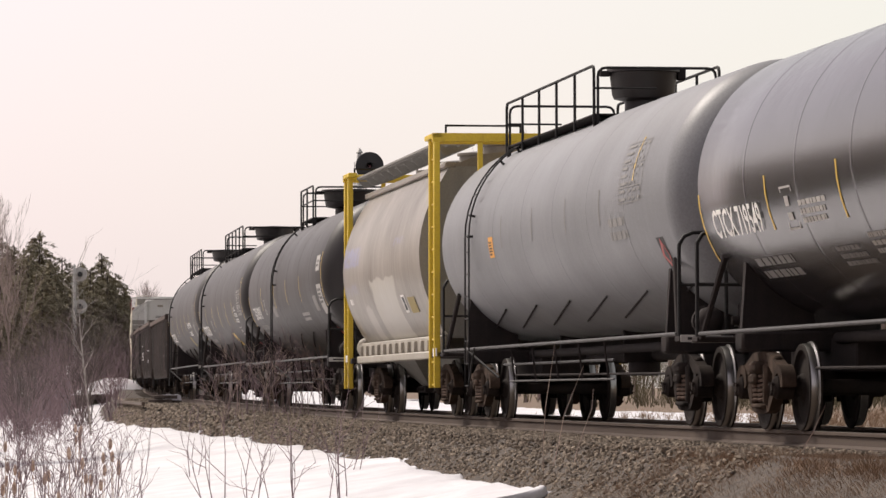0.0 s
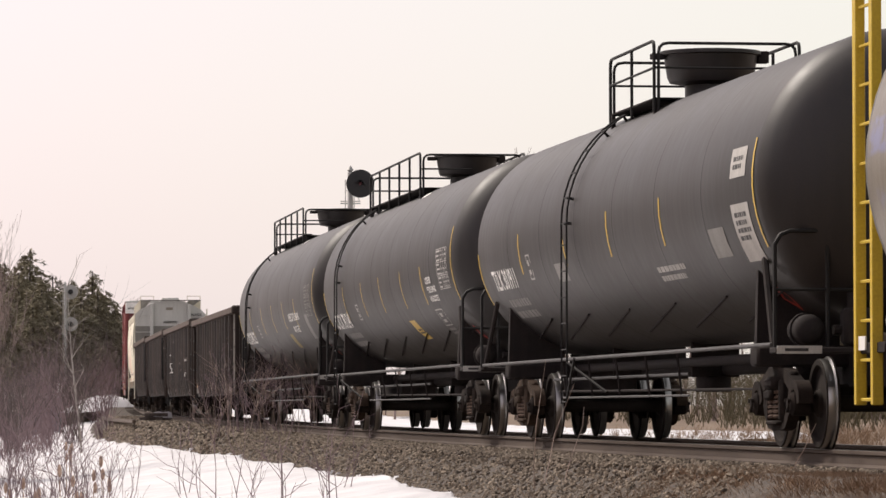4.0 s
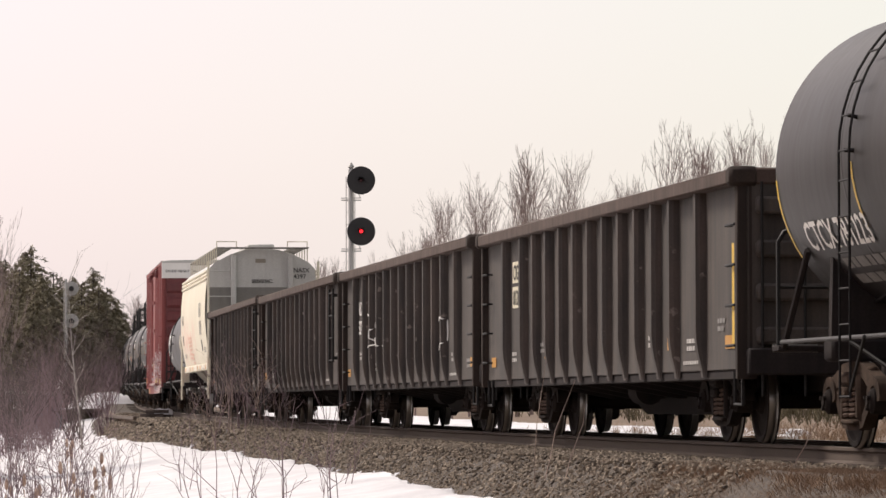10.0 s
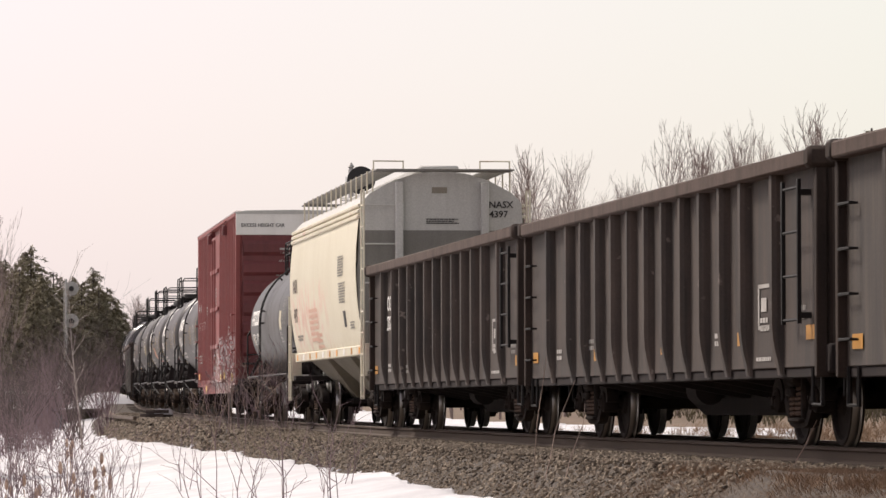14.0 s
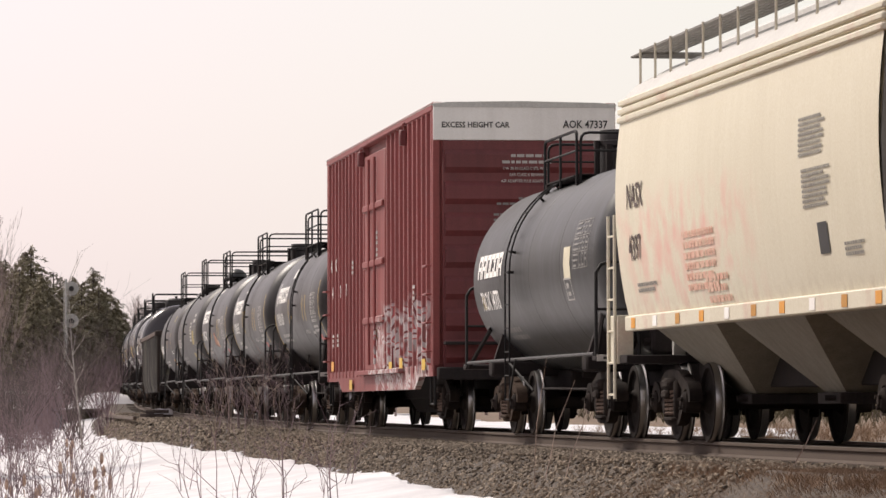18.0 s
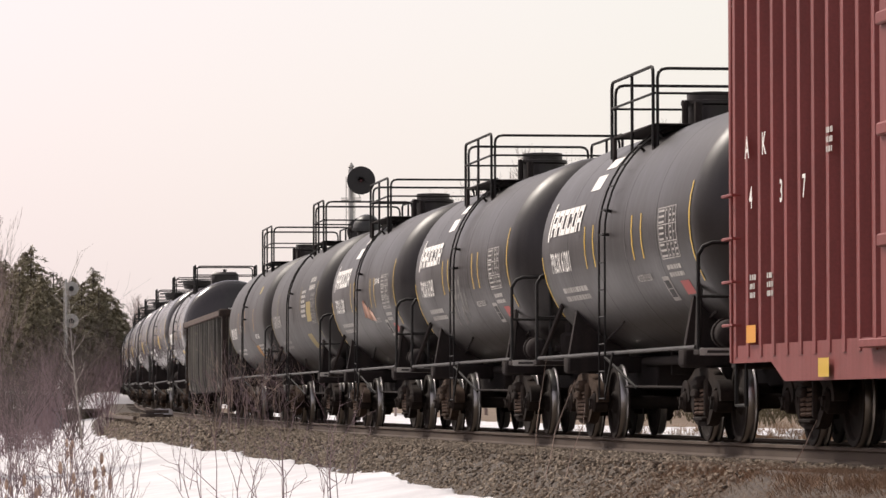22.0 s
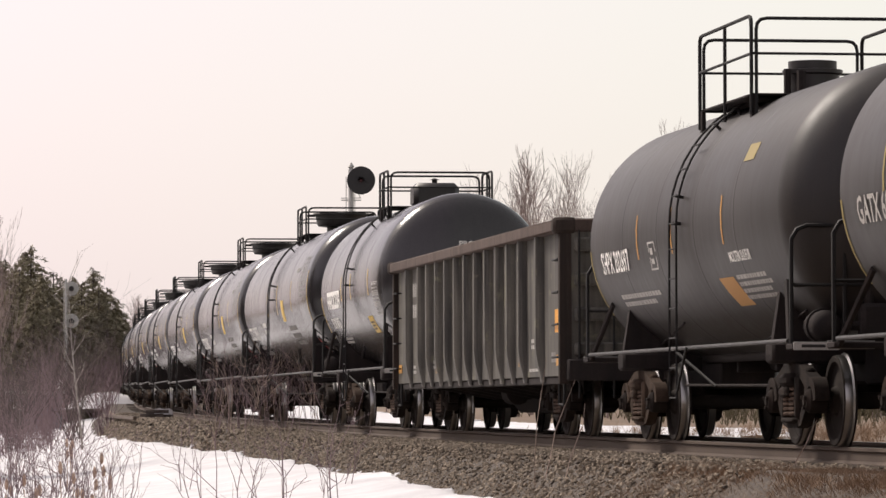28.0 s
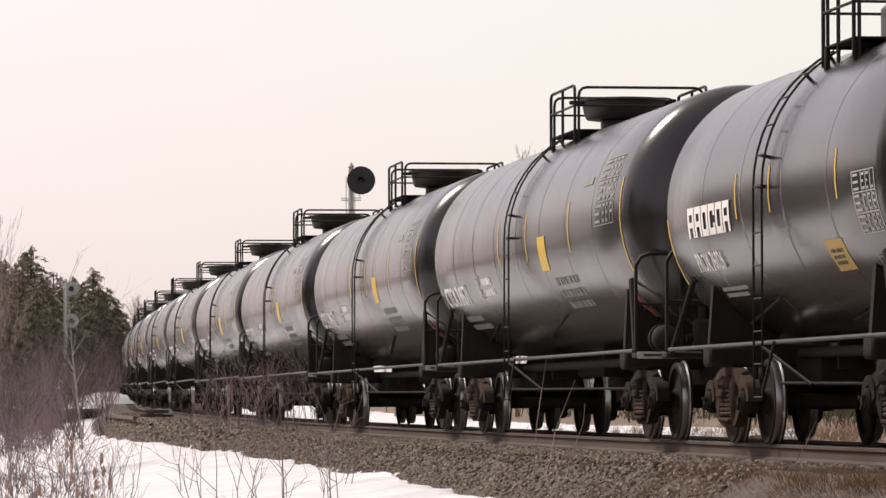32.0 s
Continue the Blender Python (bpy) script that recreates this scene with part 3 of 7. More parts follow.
# ---------------------------------------------------------------- track
def rail_shape(lat, s0, s1):
    foot = [(-0.07, -0.172), (0.07, -0.172), (0.07, -0.16), (0.012, -0.135), (0.010, -0.05), (0.036, -0.035), (0.036, -0.008), (0.028, 0), (-0.028, 0),
            (-0.036, -0.008), (-0.036, -0.035), (-0.010, -0.05), (-0.012, -0.135), (-0.07, -0.16)]
    rows = []
    for s in np.arange(s0, s1 + 0.1, 3.0):
        rows.append([tuple(map(float, on_track(s, lat + a, b))) for a, b in foot + foot[:1]])
    return Shape().sheet(rows)


for side, lat in (("near", -0.7535), ("far", 0.7535)):
    r = tagged(new("rail", rail_shape(lat, -60, 660).mesh("rail", RAIL_STEEL)), "rusty steel running rail with a polished head", "rail", "running rails", "structure")
    head = [[tuple(map(float, on_track(s, lat + a, 0.0015))) for a in (-0.026, 0.026)] for s in np.arange(-60, 660.1, 3.0)]
    top = part("rail_head", Shape().sheet(head), RAIL_TOP, r, "polished rail head")
v, f = [], []
for k, s in enumerate(np.arange(-50, 300, 0.52)):
    b = Shape().box(-1.3, 1.3, -0.11, 0.11, -0.34, -0.188)
    m = track_pose(s)
    n0 = len(v)
    v += [tuple(m @ Vector(p)) for p in b.v]
    f += [tuple(n0 + i for i in q) for q in b.f]
tagged(new("track_ties", bulk("track_ties", v, f, TIE)), "dark tarred timber ties bedded in ballast", "track ties", kind="stuff")

# loose stones of the shoulder
base = np.array([(1, 0, 0), (-1, 0, 0), (0, 1, 0), (0, -1, 0), (0, 0, 1), (0, 0, -1), (.6, .6, .6), (-.6, .6, .5), (.5, -.6, .6), (-.6, -.5, .6)], float)
hull = bmesh.new()
for p in base:
    hull.verts.new(p)
bmesh.ops.convex_hull(hull, input=hull.verts)
hull.verts.index_update()
sf = [tuple(q.index for q in p.verts) for p in hull.faces]
base = np.array([q.co[:] for q in hull.verts])
hull.free()


def stones(name, count, s_range, lat_range, sizes, seed):
    q = np.random.default_rng(seed)
    s = q.uniform(*s_range, count)
    lat = q.uniform(*lat_range, count)
    x, y, z = on_track(s, lat)
    z = z + np.interp(lat, PROFILE_LAT, PROFILE_Z) + sink(s, lat) + 0.025
    size = q.uniform(*sizes, count)
    sc = size[:, None] * q.uniform(0.6, 1.25, (count, 3))
    ang = q.uniform(0, 6.28, (count, 3))
    pts = base[None] * sc[:, None, :] * q.uniform(0.75, 1.2, (count, len(base), 1))
    for i, (a, b) in enumerate(((0, 1), (1, 2), (0, 2))):
        c, d = np.cos(ang[:, i])[:, None], np.sin(ang[:, i])[:, None]
        pa, pb = pts[..., a].copy(), pts[..., b].copy()
        pts[..., a], pts[..., b] = c * pa - d * pb, d * pa + c * pb
    pts += np.stack([x, y, z], 1)[:, None, :]
    nb = len(base)
    verts = pts.reshape(-1, 3).tolist()
    faces = [tuple(k * nb + i for i in t) for k in range(count) for t in sf]
    return bulk(name, verts, faces, STONE)


tagged(new("ballast_stones", stones("ballast_stones", 26000, (-9, 45), (-3.25, -0.85), (0.015, 0.035), 3)), "loose angular grey ballast stones", "ballast", kind="stuff")
tagged(new("ballast_stones", stones("ballast_stones", 8000, (45, 130), (-3.25, -0.85), (0.035, 0.07), 4)), "loose angular grey ballast stones", "ballast", kind="stuff")


# ---------------------------------------------------------------- running gear, shared by all cars
def coil(x, y, z0, z1, r, wire, turns):
    pts = []
    n = int(turns * 8)
    for i in range(n + 1):
        t = 2 * math.pi * i / 8
        pts.append((x + r * math.cos(t), y + r * math.sin(t), z0 + (z1 - z0) * i / n))
    return Shape().pipe(pts, wire, 5)


def wheelset_mesh():
    sh = Shape()
    prof = [(0.0, -0.90), (0.085, -0.90), (0.095, -0.86), (0.13, -0.845), (0.15, -0.80), (0.30, -0.77), (0.375, -0.785), (0.395, -0.825), (0.445, -0.83),
            (0.457, -0.815), (0.461, -0.738), (0.486, -0.722), (0.484, -0.700), (0.455, -0.690), (0.385, -0.692), (0.36, -0.73), (0.16, -0.75), (0.11, -0.70), (0.085, -0.66)]
    sh.lathe(prof + [(r, -a) for r, a in prof[::-1]], (0, 0, 0), "x", 28)
    me = sh.mesh("wheelset", WHEEL)
    me.materials.append(TREAD)
    for p in me.polygons:
        c = p.center
        if 0.452 < math.hypot(c.y, c.z) < 0.478 and 0.7 < abs(c.x) < 0.83:
            p.material_index = 1
    return me


MESHES = {}
AXLES = []


def truck_parts(car, y, mat=None):
    """One four-wheel truck under a car at y."""
    mat = mat or TRUCK_BROWN
    if "truck" not in MESHES:
        MESHES["truck"] = Shape().box(-1.08, 1.08, -0.17, 0.17, 0.40, 0.66, 0.03).lathe([(0.25, 0.64), (0.25, 0.76)], axis="z", n=20).mesh("truck", TRUCK_DARK)
        MESHES["axle"] = wheelset_mesh()
        MESHES["spring"] = {}
        MESHES["frame"] = {}
        MESHES["cap"] = {}
        MESHES["brake"] = Shape().tube((-0.62, 0.36, 0.42), (0.62, 0.36, 0.42), 0.035).tube((-0.62, -0.36, 0.42), (0.62, -0.36, 0.42), 0.035) \
            .box(-0.78, -0.66, 0.37, 0.45, 0.28, 0.58).box(0.66, 0.78, 0.37, 0.45, 0.28, 0.58).box(-0.78, -0.66, -0.45, -0.37, 0.28, 0.58).box(0.66, 0.78, -0.45, -0.37, 0.28, 0.58).mesh("brake_rigging", TRUCK_DARK)
    t = part("truck", MESHES["truck"], None, car, "four-wheel truck with dusty iron side frames")
    t.location = (0, y, 0)
    for sx in (-1, 1):
        key = (sx, mat.name)
        if key not in MESHES["frame"]:
            a, b = sx * 0.94, sx * 1.06
            sh = Shape()
            arch = [(-1.02, .66), (-.84, .69), (-.62, .75), (-.40, .82), (-.15, .84), (.15, .84), (.40, .82), (.62, .75), (.84, .69), (1.02, .66)]
            sh.slab(arch + [(.98, .56), (.74, .57), (.58, .60), (.40, .68), (-.40, .68), (-.58, .60), (-.74, .57), (-.98, .56)], a, b)
            sh.slab([(-.74, .56), (-.60, .36), (-.40, .21), (-.2, .18), (.2, .18), (.40, .21), (.60, .36), (.74, .56), (.60, .56), (.48, .40), (.32, .29), (-.32, .29), (-.48, .40), (-.60, .56)], a, b)
            for d in (-1, 1):
                sh.box(sx * .92, sx * 1.10, d * .36, d * .245, .27, .72, .035)
                jaw = [(d * (.889 + .255 * math.cos(radians(q))), .50 + .20 * math.sin(radians(q))) for q in range(-10, 200, 15)]
                hole = [(d * (.889 + .150 * math.cos(radians(q))), .47 + .135 * math.sin(radians(q))) for q in range(190, -20, -15)]
                sh.slab(jaw + hole, sx * .93, sx * 1.08)
                sh.box(sx * .95, sx * 1.05, d * .30, d * .62, .72, .79, .03)
            sh.box(sx * .88, sx * 1.16, -.23, .23, .60, .74, .045).box(sx * 1.10, sx * 1.17, -.15, .15, .50, .60, .03)
            sh.box(sx * .90, sx * 1.12, -.26, .26, .235, .285, .02)
            MESHES["frame"][key] = sh.mesh("side_frame", mat)
            MESHES["spring"][key] = coil(sx * 1.02, 0, .30, .60, .088, .019, 6).mesh("coil_spring", SPRING)
            cap = [(0.0, 1.145), (.045, 1.145), (.055, 1.13), (.085, 1.125), (.10, 1.105), (.122, 1.09), (.128, .92), (.10, .90)]
            cs = Shape().lathe([(r, sx * q) for r, q in cap], axis="x", n=16)
            for q in (30, 150, 270):
                cs.tube((sx * 1.10, .068 * math.cos(radians(q)), .068 * math.sin(radians(q))), (sx * 1.155, .068 * math.cos(radians(q)), .068 * math.sin(radians(q))), .022, 6)
            MESHES["cap"][key] = cs.mesh("bearing_cap", TRUCK_DARK)
        part("side_frame", MESHES["frame"][key], None, t)
        for yy in (-.13, .13):
            c = part("coil_spring", MESHES["spring"][key], None, t, "rusty coil spring")
            c.location = (0, yy, 0)
        for yy in (-.889, .889):
            c = part("bearing_cap", MESHES["cap"][key], None, t)
            c.location = (0, yy, .457)
    for k, yy in enumerate((-.889, .889)):
        w = part("wheelset", MESHES["axle"], None, t, "steel wheelset with bright worn treads")
        w.location = (0, yy, .457)
        AXLES.append((k, w))
    part("brake_rigging", MESHES["brake"], None, t)
    return t


def couplers(car, end, inner, mat=None):
    """Draft gear, coupler and air hose at both ends; end: half length of the body, inner: half the spacing of the cars."""
    for d in (-1, 1):
        sh = Shape().box(-.16, .16, d * end, d * (inner - .28), .78, 1.0, .02).slab([(-.20, d * (inner - .30)), (.20, d * (inner - .30)), (.20, d * (inner - .08)), (.05, d * (inner + .06)), (-.20, d * (inner - .02))], .74, 1.04, "z")
        part("coupler", sh, mat or TRUCK_DARK, car, "rusty knuckle coupler")
        part("air_hose", Shape().pipe([(.30, d * (end + .05), .80), (.34, d * (inner - .35), .62), (.25, d * (inner - .1), .45), (.12, d * inner, .42)], .03, 6), RAIL_BLACK, car, "black rubber air hose")


# ---------------------------------------------------------------- marks on the shells and sides
class Shell:
    """Near side of a round tank: u metres towards the front from the middle, w height."""

    def __init__(self, R, zc):
        self.R, self.zc = R, zc

    def at(self, u, w, e=0.006):
        a = w / self.R
        return (-(self.R + e) * math.cos(a), -u, self.zc + (self.R + e) * math.sin(a))


class Flat:
    """A plane side: near side of a box body (u to the front) or the front end (u to the right)."""

    def __init__(self, x=None, y=None, slope=0.0):
        self.x, self.y, self.slope = x, y, slope

    def at(self, u, w, e=0.006):
        return (self.x - e + self.slope * w, -u, w) if self.y is None else (u, self.y - e, w)


def patch(car, name, where, u0, u1, w0, w1, material, label="", skew=0.0, e=0.006):
    n = max(1, int(abs(w1 - w0) / 0.15))
    rows = []
    for i in range(n + 1):
        w = w0 + (w1 - w0) * i / n
        k = skew * i / n
        rows.append([where.at(u0 + k, w, e), where.at(u1 + k, w, e)])
    return part(name, Shape().sheet(rows), material, car, label)


def words(car, where, text, u, w, size, material, squeeze=1.0, e=None, name="lettering", label=""):
    if e is None:
        e = (0.018 if size > .2 else 0.013) if isinstance(where, Shell) else 0.008
    v, f = lettering(text, size)
    return part(name, Shape().add([where.at(u + x * squeeze, w + y, e) for x, y, _ in v], f), material, car, label or "stencilled letters %s" % text, smooth=False, kind="stuff")


def bars(car, where, u, w, lines, width, size, material, seed=0, name="stencil_block", label="block of small stencilled data"):
    """Rows of writing too small to read."""
    q = random.Random(seed)
    sh = Shape()
    for k in range(lines):
        x, wk = u, w - k * size * 1.65
        end = u + width * q.uniform(0.75, 1.0)
        while x < end:
            x2 = min(x + size * q.uniform(1.0, 3.2), end)
            sh.sheet([[where.at(x, wk), where.at(x2, wk)], [where.at(x, wk + size), where.at(x2, wk + size)]])
            x = x2 + size * 0.5
    return part(name, sh, material, car, label, kind="stuff")


def grid_panel(car, where, u, w, width, height, nx, ny, material, name="data_panel"):
    """A ruled stencil panel: a thin frame, ruled lines and many small marks."""
    sh = Shape()

    def quad(a, b, c, d):
        sh.sheet([[where.at(a, c, .008), where.at(b, c, .008)], [where.at(a, d, .008), where.at(b, d, .008)]])

    q = random.Random(int(u * 100) + ny)
    for j in (0, ny // 3, 2 * ny // 3, ny):
        k = w + height * j / ny
        quad(u, u + width, k - .005, k + .005)
    for k in (u, u + width * .42, u + width * .62, u + width * .82, u + width):
        for m in range(4):
            quad(k - .012, k + .012, w + height * m / 4, w + height * (m + 1) / 4)
    for j in range(ny):
        b = w + height * (j + .30) / ny
        quad(u + width * .05, u + width * q.uniform(.26, .38), b, b + height / ny * .38)
        for c0 in (.46, .66, .86):
            if q.random() < .85:
                quad(u + width * c0, u + width * (c0 + q.uniform(.05, .11)), b, b + height / ny * .38)
    return part(name, sh, material, car, "ruled panel of small stencilled cells", kind="stuff")


def consent(car, where, u0, u1, w0, w1, material):
    """An outlined stencil box with two short lines in it."""
    sh, du, dw = Shape(), .035, .022
    for a, b, c, d in ((u0, u1, w0, w0 + dw), (u0, u1, w1 - dw, w1), (u0, u0 + du, w0, w1), (u1 - du, u1, w0, w1), (u0 + .3 * (u1 - u0), u0 + .65 * (u1 - u0), w0 + .55 * (w1 - w0), w0 + .78 * (w1 - w0)), (u0 + .3 * (u1 - u0), u0 + .7 * (u1 - u0), w0 + .22 * (w1 - w0), w0 + .40 * (w1 - w0))):
        sh.sheet([[where.at(a, c, .008), where.at(b, c, .008)], [where.at(a, d, .008), where.at(b, d, .008)]])
    part("consent_box", sh, material, car, "outlined stencil box", smooth=False)


def block_mark(car, where, u, w, size, material, flag=False):
    """The owner's mark as six leaning plain frames, with a leaning flag before them where there is one."""
    wd, sl = size * 1.02, size * 0.22
    x = u
    if flag:
        rows = []
        for i in range(8):
            q = i / 7
            rows.append([where.at(x + sl * 1.6 * q + du, w + size * (-.15 + 1.5 * q), .010) for du in (0, size * .3)])
        part("mark_flag", Shape().sheet(rows), material, car, "white leaning flag mark")
        x += size * .55
    b, g = size * 0.27, size * 0.10
    for k in range(6):
        low_gap, side_gap = k in (0, 1, 5), k == 3
        bits = [(0, 0, b, size), (b, size - b * .85, wd, size)]
        bits.append((wd - b, 0 if low_gap else b * .85, wd, size - b * .85) if not side_gap else (wd - b, size * .62, wd, size - b * .85))
        bits.append((b, size * .34, wd - b, size * .52) if low_gap else (b, 0, wd, b * .85))
        if side_gap:
            bits.append((wd - b, b * .85, wd, size * .38))
        mark = Shape()
        for u0, w0, u1, w1 in bits:
            o = x + k * (wd + g)
            rows = []
            for i in range(4):
                q = w0 + (w1 - w0) * i / 3
                rows.append([where.at(o + u0 + sl * q / size, w + q, .010), where.at(o + u1 + sl * q / size, w + q, .010)])
            mark.sheet(rows)
        part("mark_block", mark, material, car, "white leaning block shape", smooth=False)


# ---------------------------------------------------------------- tank cars
def arc(R, zc, y, a0, a1, n=9):
    return [(-R * math.cos(radians(a0 + (a1 - a0) * i / n)), y, zc + R * math.sin(radians(a0 + (a1 - a0) * i / n))) for i in range(n + 1)]


def tank_car(label, hl, R, zc, coat, spacing, deck=(-1.2, 1.0), deck_w=0.9, rail_h=0.85, steps=False, dome=("drum", 0.1, 0.55, 0.42), ladder=0.0, seams=6, struts=0, far_ladder=True,
             trucks=None, rail_style="flat", pipe_z=1.05, group="tank cars of the train"):
    car = thing("tank_car", label, "tank car", group)
    hd = R * 0.45
    prof = []
    for i in range(9):
        a = math.pi / 2 * i / 8
        prof.append((R * math.sin(a), hl + hd * math.cos(a)))
    ys = np.linspace(hl, -hl, seams + 2)[1:-1]
    for y in ys:
        prof += [(R, y + .12), (R, y + .05), (R, y + .02), (R + .003, y + .01), (R + .003, y - .01), (R, y - .02), (R, y - .05), (R, y - .12)]
    for i in range(8, -1, -1):
        a = math.pi / 2 * i / 8
        prof.append((R * math.sin(a), -hl - hd * math.cos(a)))
    prof[0], prof[-1] = (0.0, prof[0][1]), (0.0, prof[-1][1])
    part("shell", Shape().lathe(prof, (0, 0, zc), "y", 72), coat, car, "ribbed cylindrical tank shell with domed ends")
    tc = trucks if trucks else hl - 1.15
    half = spacing / 2
    for d in (-1, 1):
        sh = Shape().box(-.33, .33, d * (tc - 1.3), d * (hl + .62), .62, 1.0, .02).box(-1.30, 1.30, d * tc - .18, d * tc + .18, .84, 1.06, .03)
        part("stub_sill", sh, FRAME_BLACK, car)
        for sx in (-1, 1):
            w = sx * R * .80
            z = zc - R * .58
            part("saddle", Shape().slab([(sx * .45, .98), (sx * 1.28, .98), (w * 1.02, z), (sx * .5, zc - R * .90)], d * tc - .06, d * tc + .06, "y"), FRAME_BLACK, car)
        part("end_platform", Shape().box(-1.45, 1.45, d * (hl + .32), d * (hl + .62), .96, 1.02, .01), FRAME_BLACK, car)
        part("end_plate", Shape().box(-1.44, -.98, d * (hl + .62), d * (hl + .632), .955, 1.035, .002), MARK_DIM if d < 0 else MARK_FADED, car, "pale reflective plate")
        part("end_plate_text", Shape().box(-1.36, -1.12, d * (hl + .633), d * (hl + .636), .98, 1.01, .001), MARK_BLACK, car)
        yy = d * (hl + .45)
        pts = [(-1.42, yy, 1.0), (-1.42, yy, 2.05), (-1.36, yy, 2.15), (-1.26, yy, 2.19), (-.95, yy, 2.19), (-.88, yy, 2.12), (-.88, yy, 1.0)]
        part("end_handrail", Shape().pipe(pts, .022, 6), RAIL_BLACK, car)
        part("end_handrail", Shape().pipe([(-x, y, z) for x, y, z in pts], .022, 6), RAIL_BLACK, car)
        part("end_handrail", Shape().pipe([(-1.42, yy, 1.6), (1.42, yy, 1.6)], .018, 6), RAIL_BLACK, car)
        for sx in (-1, 1):
            part("end_brace", Shape().pipe([(sx * 1.40, d * (hl + .3), 1.0), (sx * R * .86, d * (hl - .45), zc - R * .52)], .035, 6), FRAME_BLACK, car)
        truck_parts(car, d * tc, TRUCK_BROWN if d > 0 else TRUCK_DARK)
    for sx in (-1, 1):
        part("side_pipe", Shape().tube((sx * 1.42, -hl - .3, pipe_z), (sx * 1.42, hl + .3, pipe_z), .023, 8), PIPE_STEEL, car, "dull steel side rail pipe")
        for k in range(struts):
            y = -hl + 2.2 + (2 * hl - 4.4) * k / max(struts - 1, 1)
            part("strut", Shape().pipe([(sx * (R + .03) * math.cos(radians(b)), y + dy, zc - (R + .03) * math.sin(radians(b))) for b, dy in ((45, -1.7), (49, -.85), (53, 0), (57, .85), (61, 1.7))], .014, 5), FRAME_BLACK, car)
        if sx < 0 or far_ladder:
            sh = Shape()
            for dy in (-.2, .2):
                pts = [(x, y, z) for x, y, z in arc(R + .09, zc, ladder + dy, 62, 0)] + [(-(R + .09), ladder + dy, .48)]
                sh.pipe(pts, .014, 6)
            for a in np.arange(58, -2, -11.5):
                p = arc(R + .09, zc, 0, a, a, 1)[0]
                sh.tube((p[0], ladder - .2, p[2]), (p[0], ladder + .2, p[2]), .010, 5)
                if int(a) % 2 == 0:
                    q = arc(R - .01, zc, 0, a, a, 1)[0]
                    sh.tube((p[0], ladder, p[2]), (q[0], ladder, q[2]), .02, 5)
            for z in np.arange(.5, zc - .2, .33):
                sh.tube((-(R + .09), ladder - .2, z), (-(R + .09), ladder + .2, z), .010, 5)
            sh.pipe([(-(R + .09), ladder - .2, 1.0), (-1.25, ladder - .9, .62)], .018, 5).pipe([(-(R + .09), ladder - .2, .55), (-(R + .09), ladder - .75, 1.04)], .018, 5)
            if sx > 0:
                sh.v = [(-x, y, z) for x, y, z in sh.v]
            part("ladder", sh, RAIL_BLACK, car, "black bar ladder curving over the shell")
    # walkway, railing and manway on top
    y0, y1 = deck
    top = zc + R
    sag = R - math.sqrt(R * R - deck_w * deck_w)
    part("deck", Shape().box(-deck_w, -.42, y0, y1, top - .12, top - .09).box(.42, deck_w, y0, y1, top - .12, top - .09)
         .box(-deck_w, deck_w, y1 - .35, y1, top - .12, top - .09).box(-deck_w, deck_w, y0, y0 + .35, top - .12, top - .09), FRAME_BLACK, car, "dark grating walkway")
    for sx in (-1, 1):
        for yy in (y1 - .1, y0):
            part("deck_bracket", Shape().box(sx * deck_w, sx * (deck_w - .05), yy, yy + .1, top - sag - .02, top - .09), FRAME_BLACK, car)
    h = top + rail_h
    mid = top + rail_h * .45
    n = max(2, int((y1 - y0) / 1.4))
    for k in range(1, n):
        y = y1 + (y0 - y1) * k / n
        for sx in (-1, 1):
            part("railing_post", Shape().tube((sx * deck_w, y, top - sag * .9), (sx * deck_w, y, h), .020, 6), RAIL_BLACK, car)
    low = top - sag * .9
    for sx in (-1, 1):
        x = sx * deck_w
        part("handrail", Shape().pipe(rounded([(x, y1, low), (x, y1, h), (x, y0, h), (x, y0, low)]), .021, 6), RAIL_BLACK, car, "black tubular handrail with rounded corners")
        if rail_style != "open":
            part("handrail", Shape().tube((x, y1, mid), (x, y0, mid), .016, 6), RAIL_BLACK, car, "black tubular handrail")
    for y in (y0 - .02, y1 + .02):
        part("end_rail", Shape().pipe(rounded([(-deck_w + .05, y, low), (-deck_w + .05, y, h - .03), (deck_w - .05, y, h - .03), (deck_w - .05, y, low)]), .019, 6).tube((-deck_w, y, mid), ((.0 if rail_style == "open" else 1.0) * deck_w - .01, y, mid), .015, 6), RAIL_BLACK, car, "rounded black end rail")
    kind, dy, dr, dh = dome
    if kind == "drum":
        part("manway", Shape().lathe([(dr * .55, top - .12), (dr * .55, top + dh * .24), (dr * .88, top + dh * .30), (dr * .93, top + dh * .42), (dr, top + dh * .9), (dr * 1.08, top + dh * .92), (dr * 1.08, top + dh), (0, top + dh + .03)], (0, dy, 0), "z", 28), BLACK_DULL, car, "flanged drum-shaped manway housing")
        part("manway_latch", Shape().box(-dr * 1.3, -dr * 1.0, dy - .06, dy + .06, top + dh * .82, top + dh * .95), FRAME_BLACK, car)
        part("manway_latch", Shape().box(dr * 1.0, dr * 1.25, dy - .08, dy + .08, top + dh * .75, top + dh * 1.02), FRAME_BLACK, car)
    elif kind == "box":
        part("manway", Shape().box(-dr, dr, dy - dr * .8, dy + dr * .8, top - .1, top + dh, .09), BLACK_DULL, car, "rounded box-shaped valve housing")
        part("manway_knob", Shape().lathe([(.05, top + dh), (.05, top + dh + .06), (.09, top + dh + .07), (0, top + dh + .1)], (0, dy, 0), "z", 10), FRAME_BLACK, car)
    elif kind == "ball":
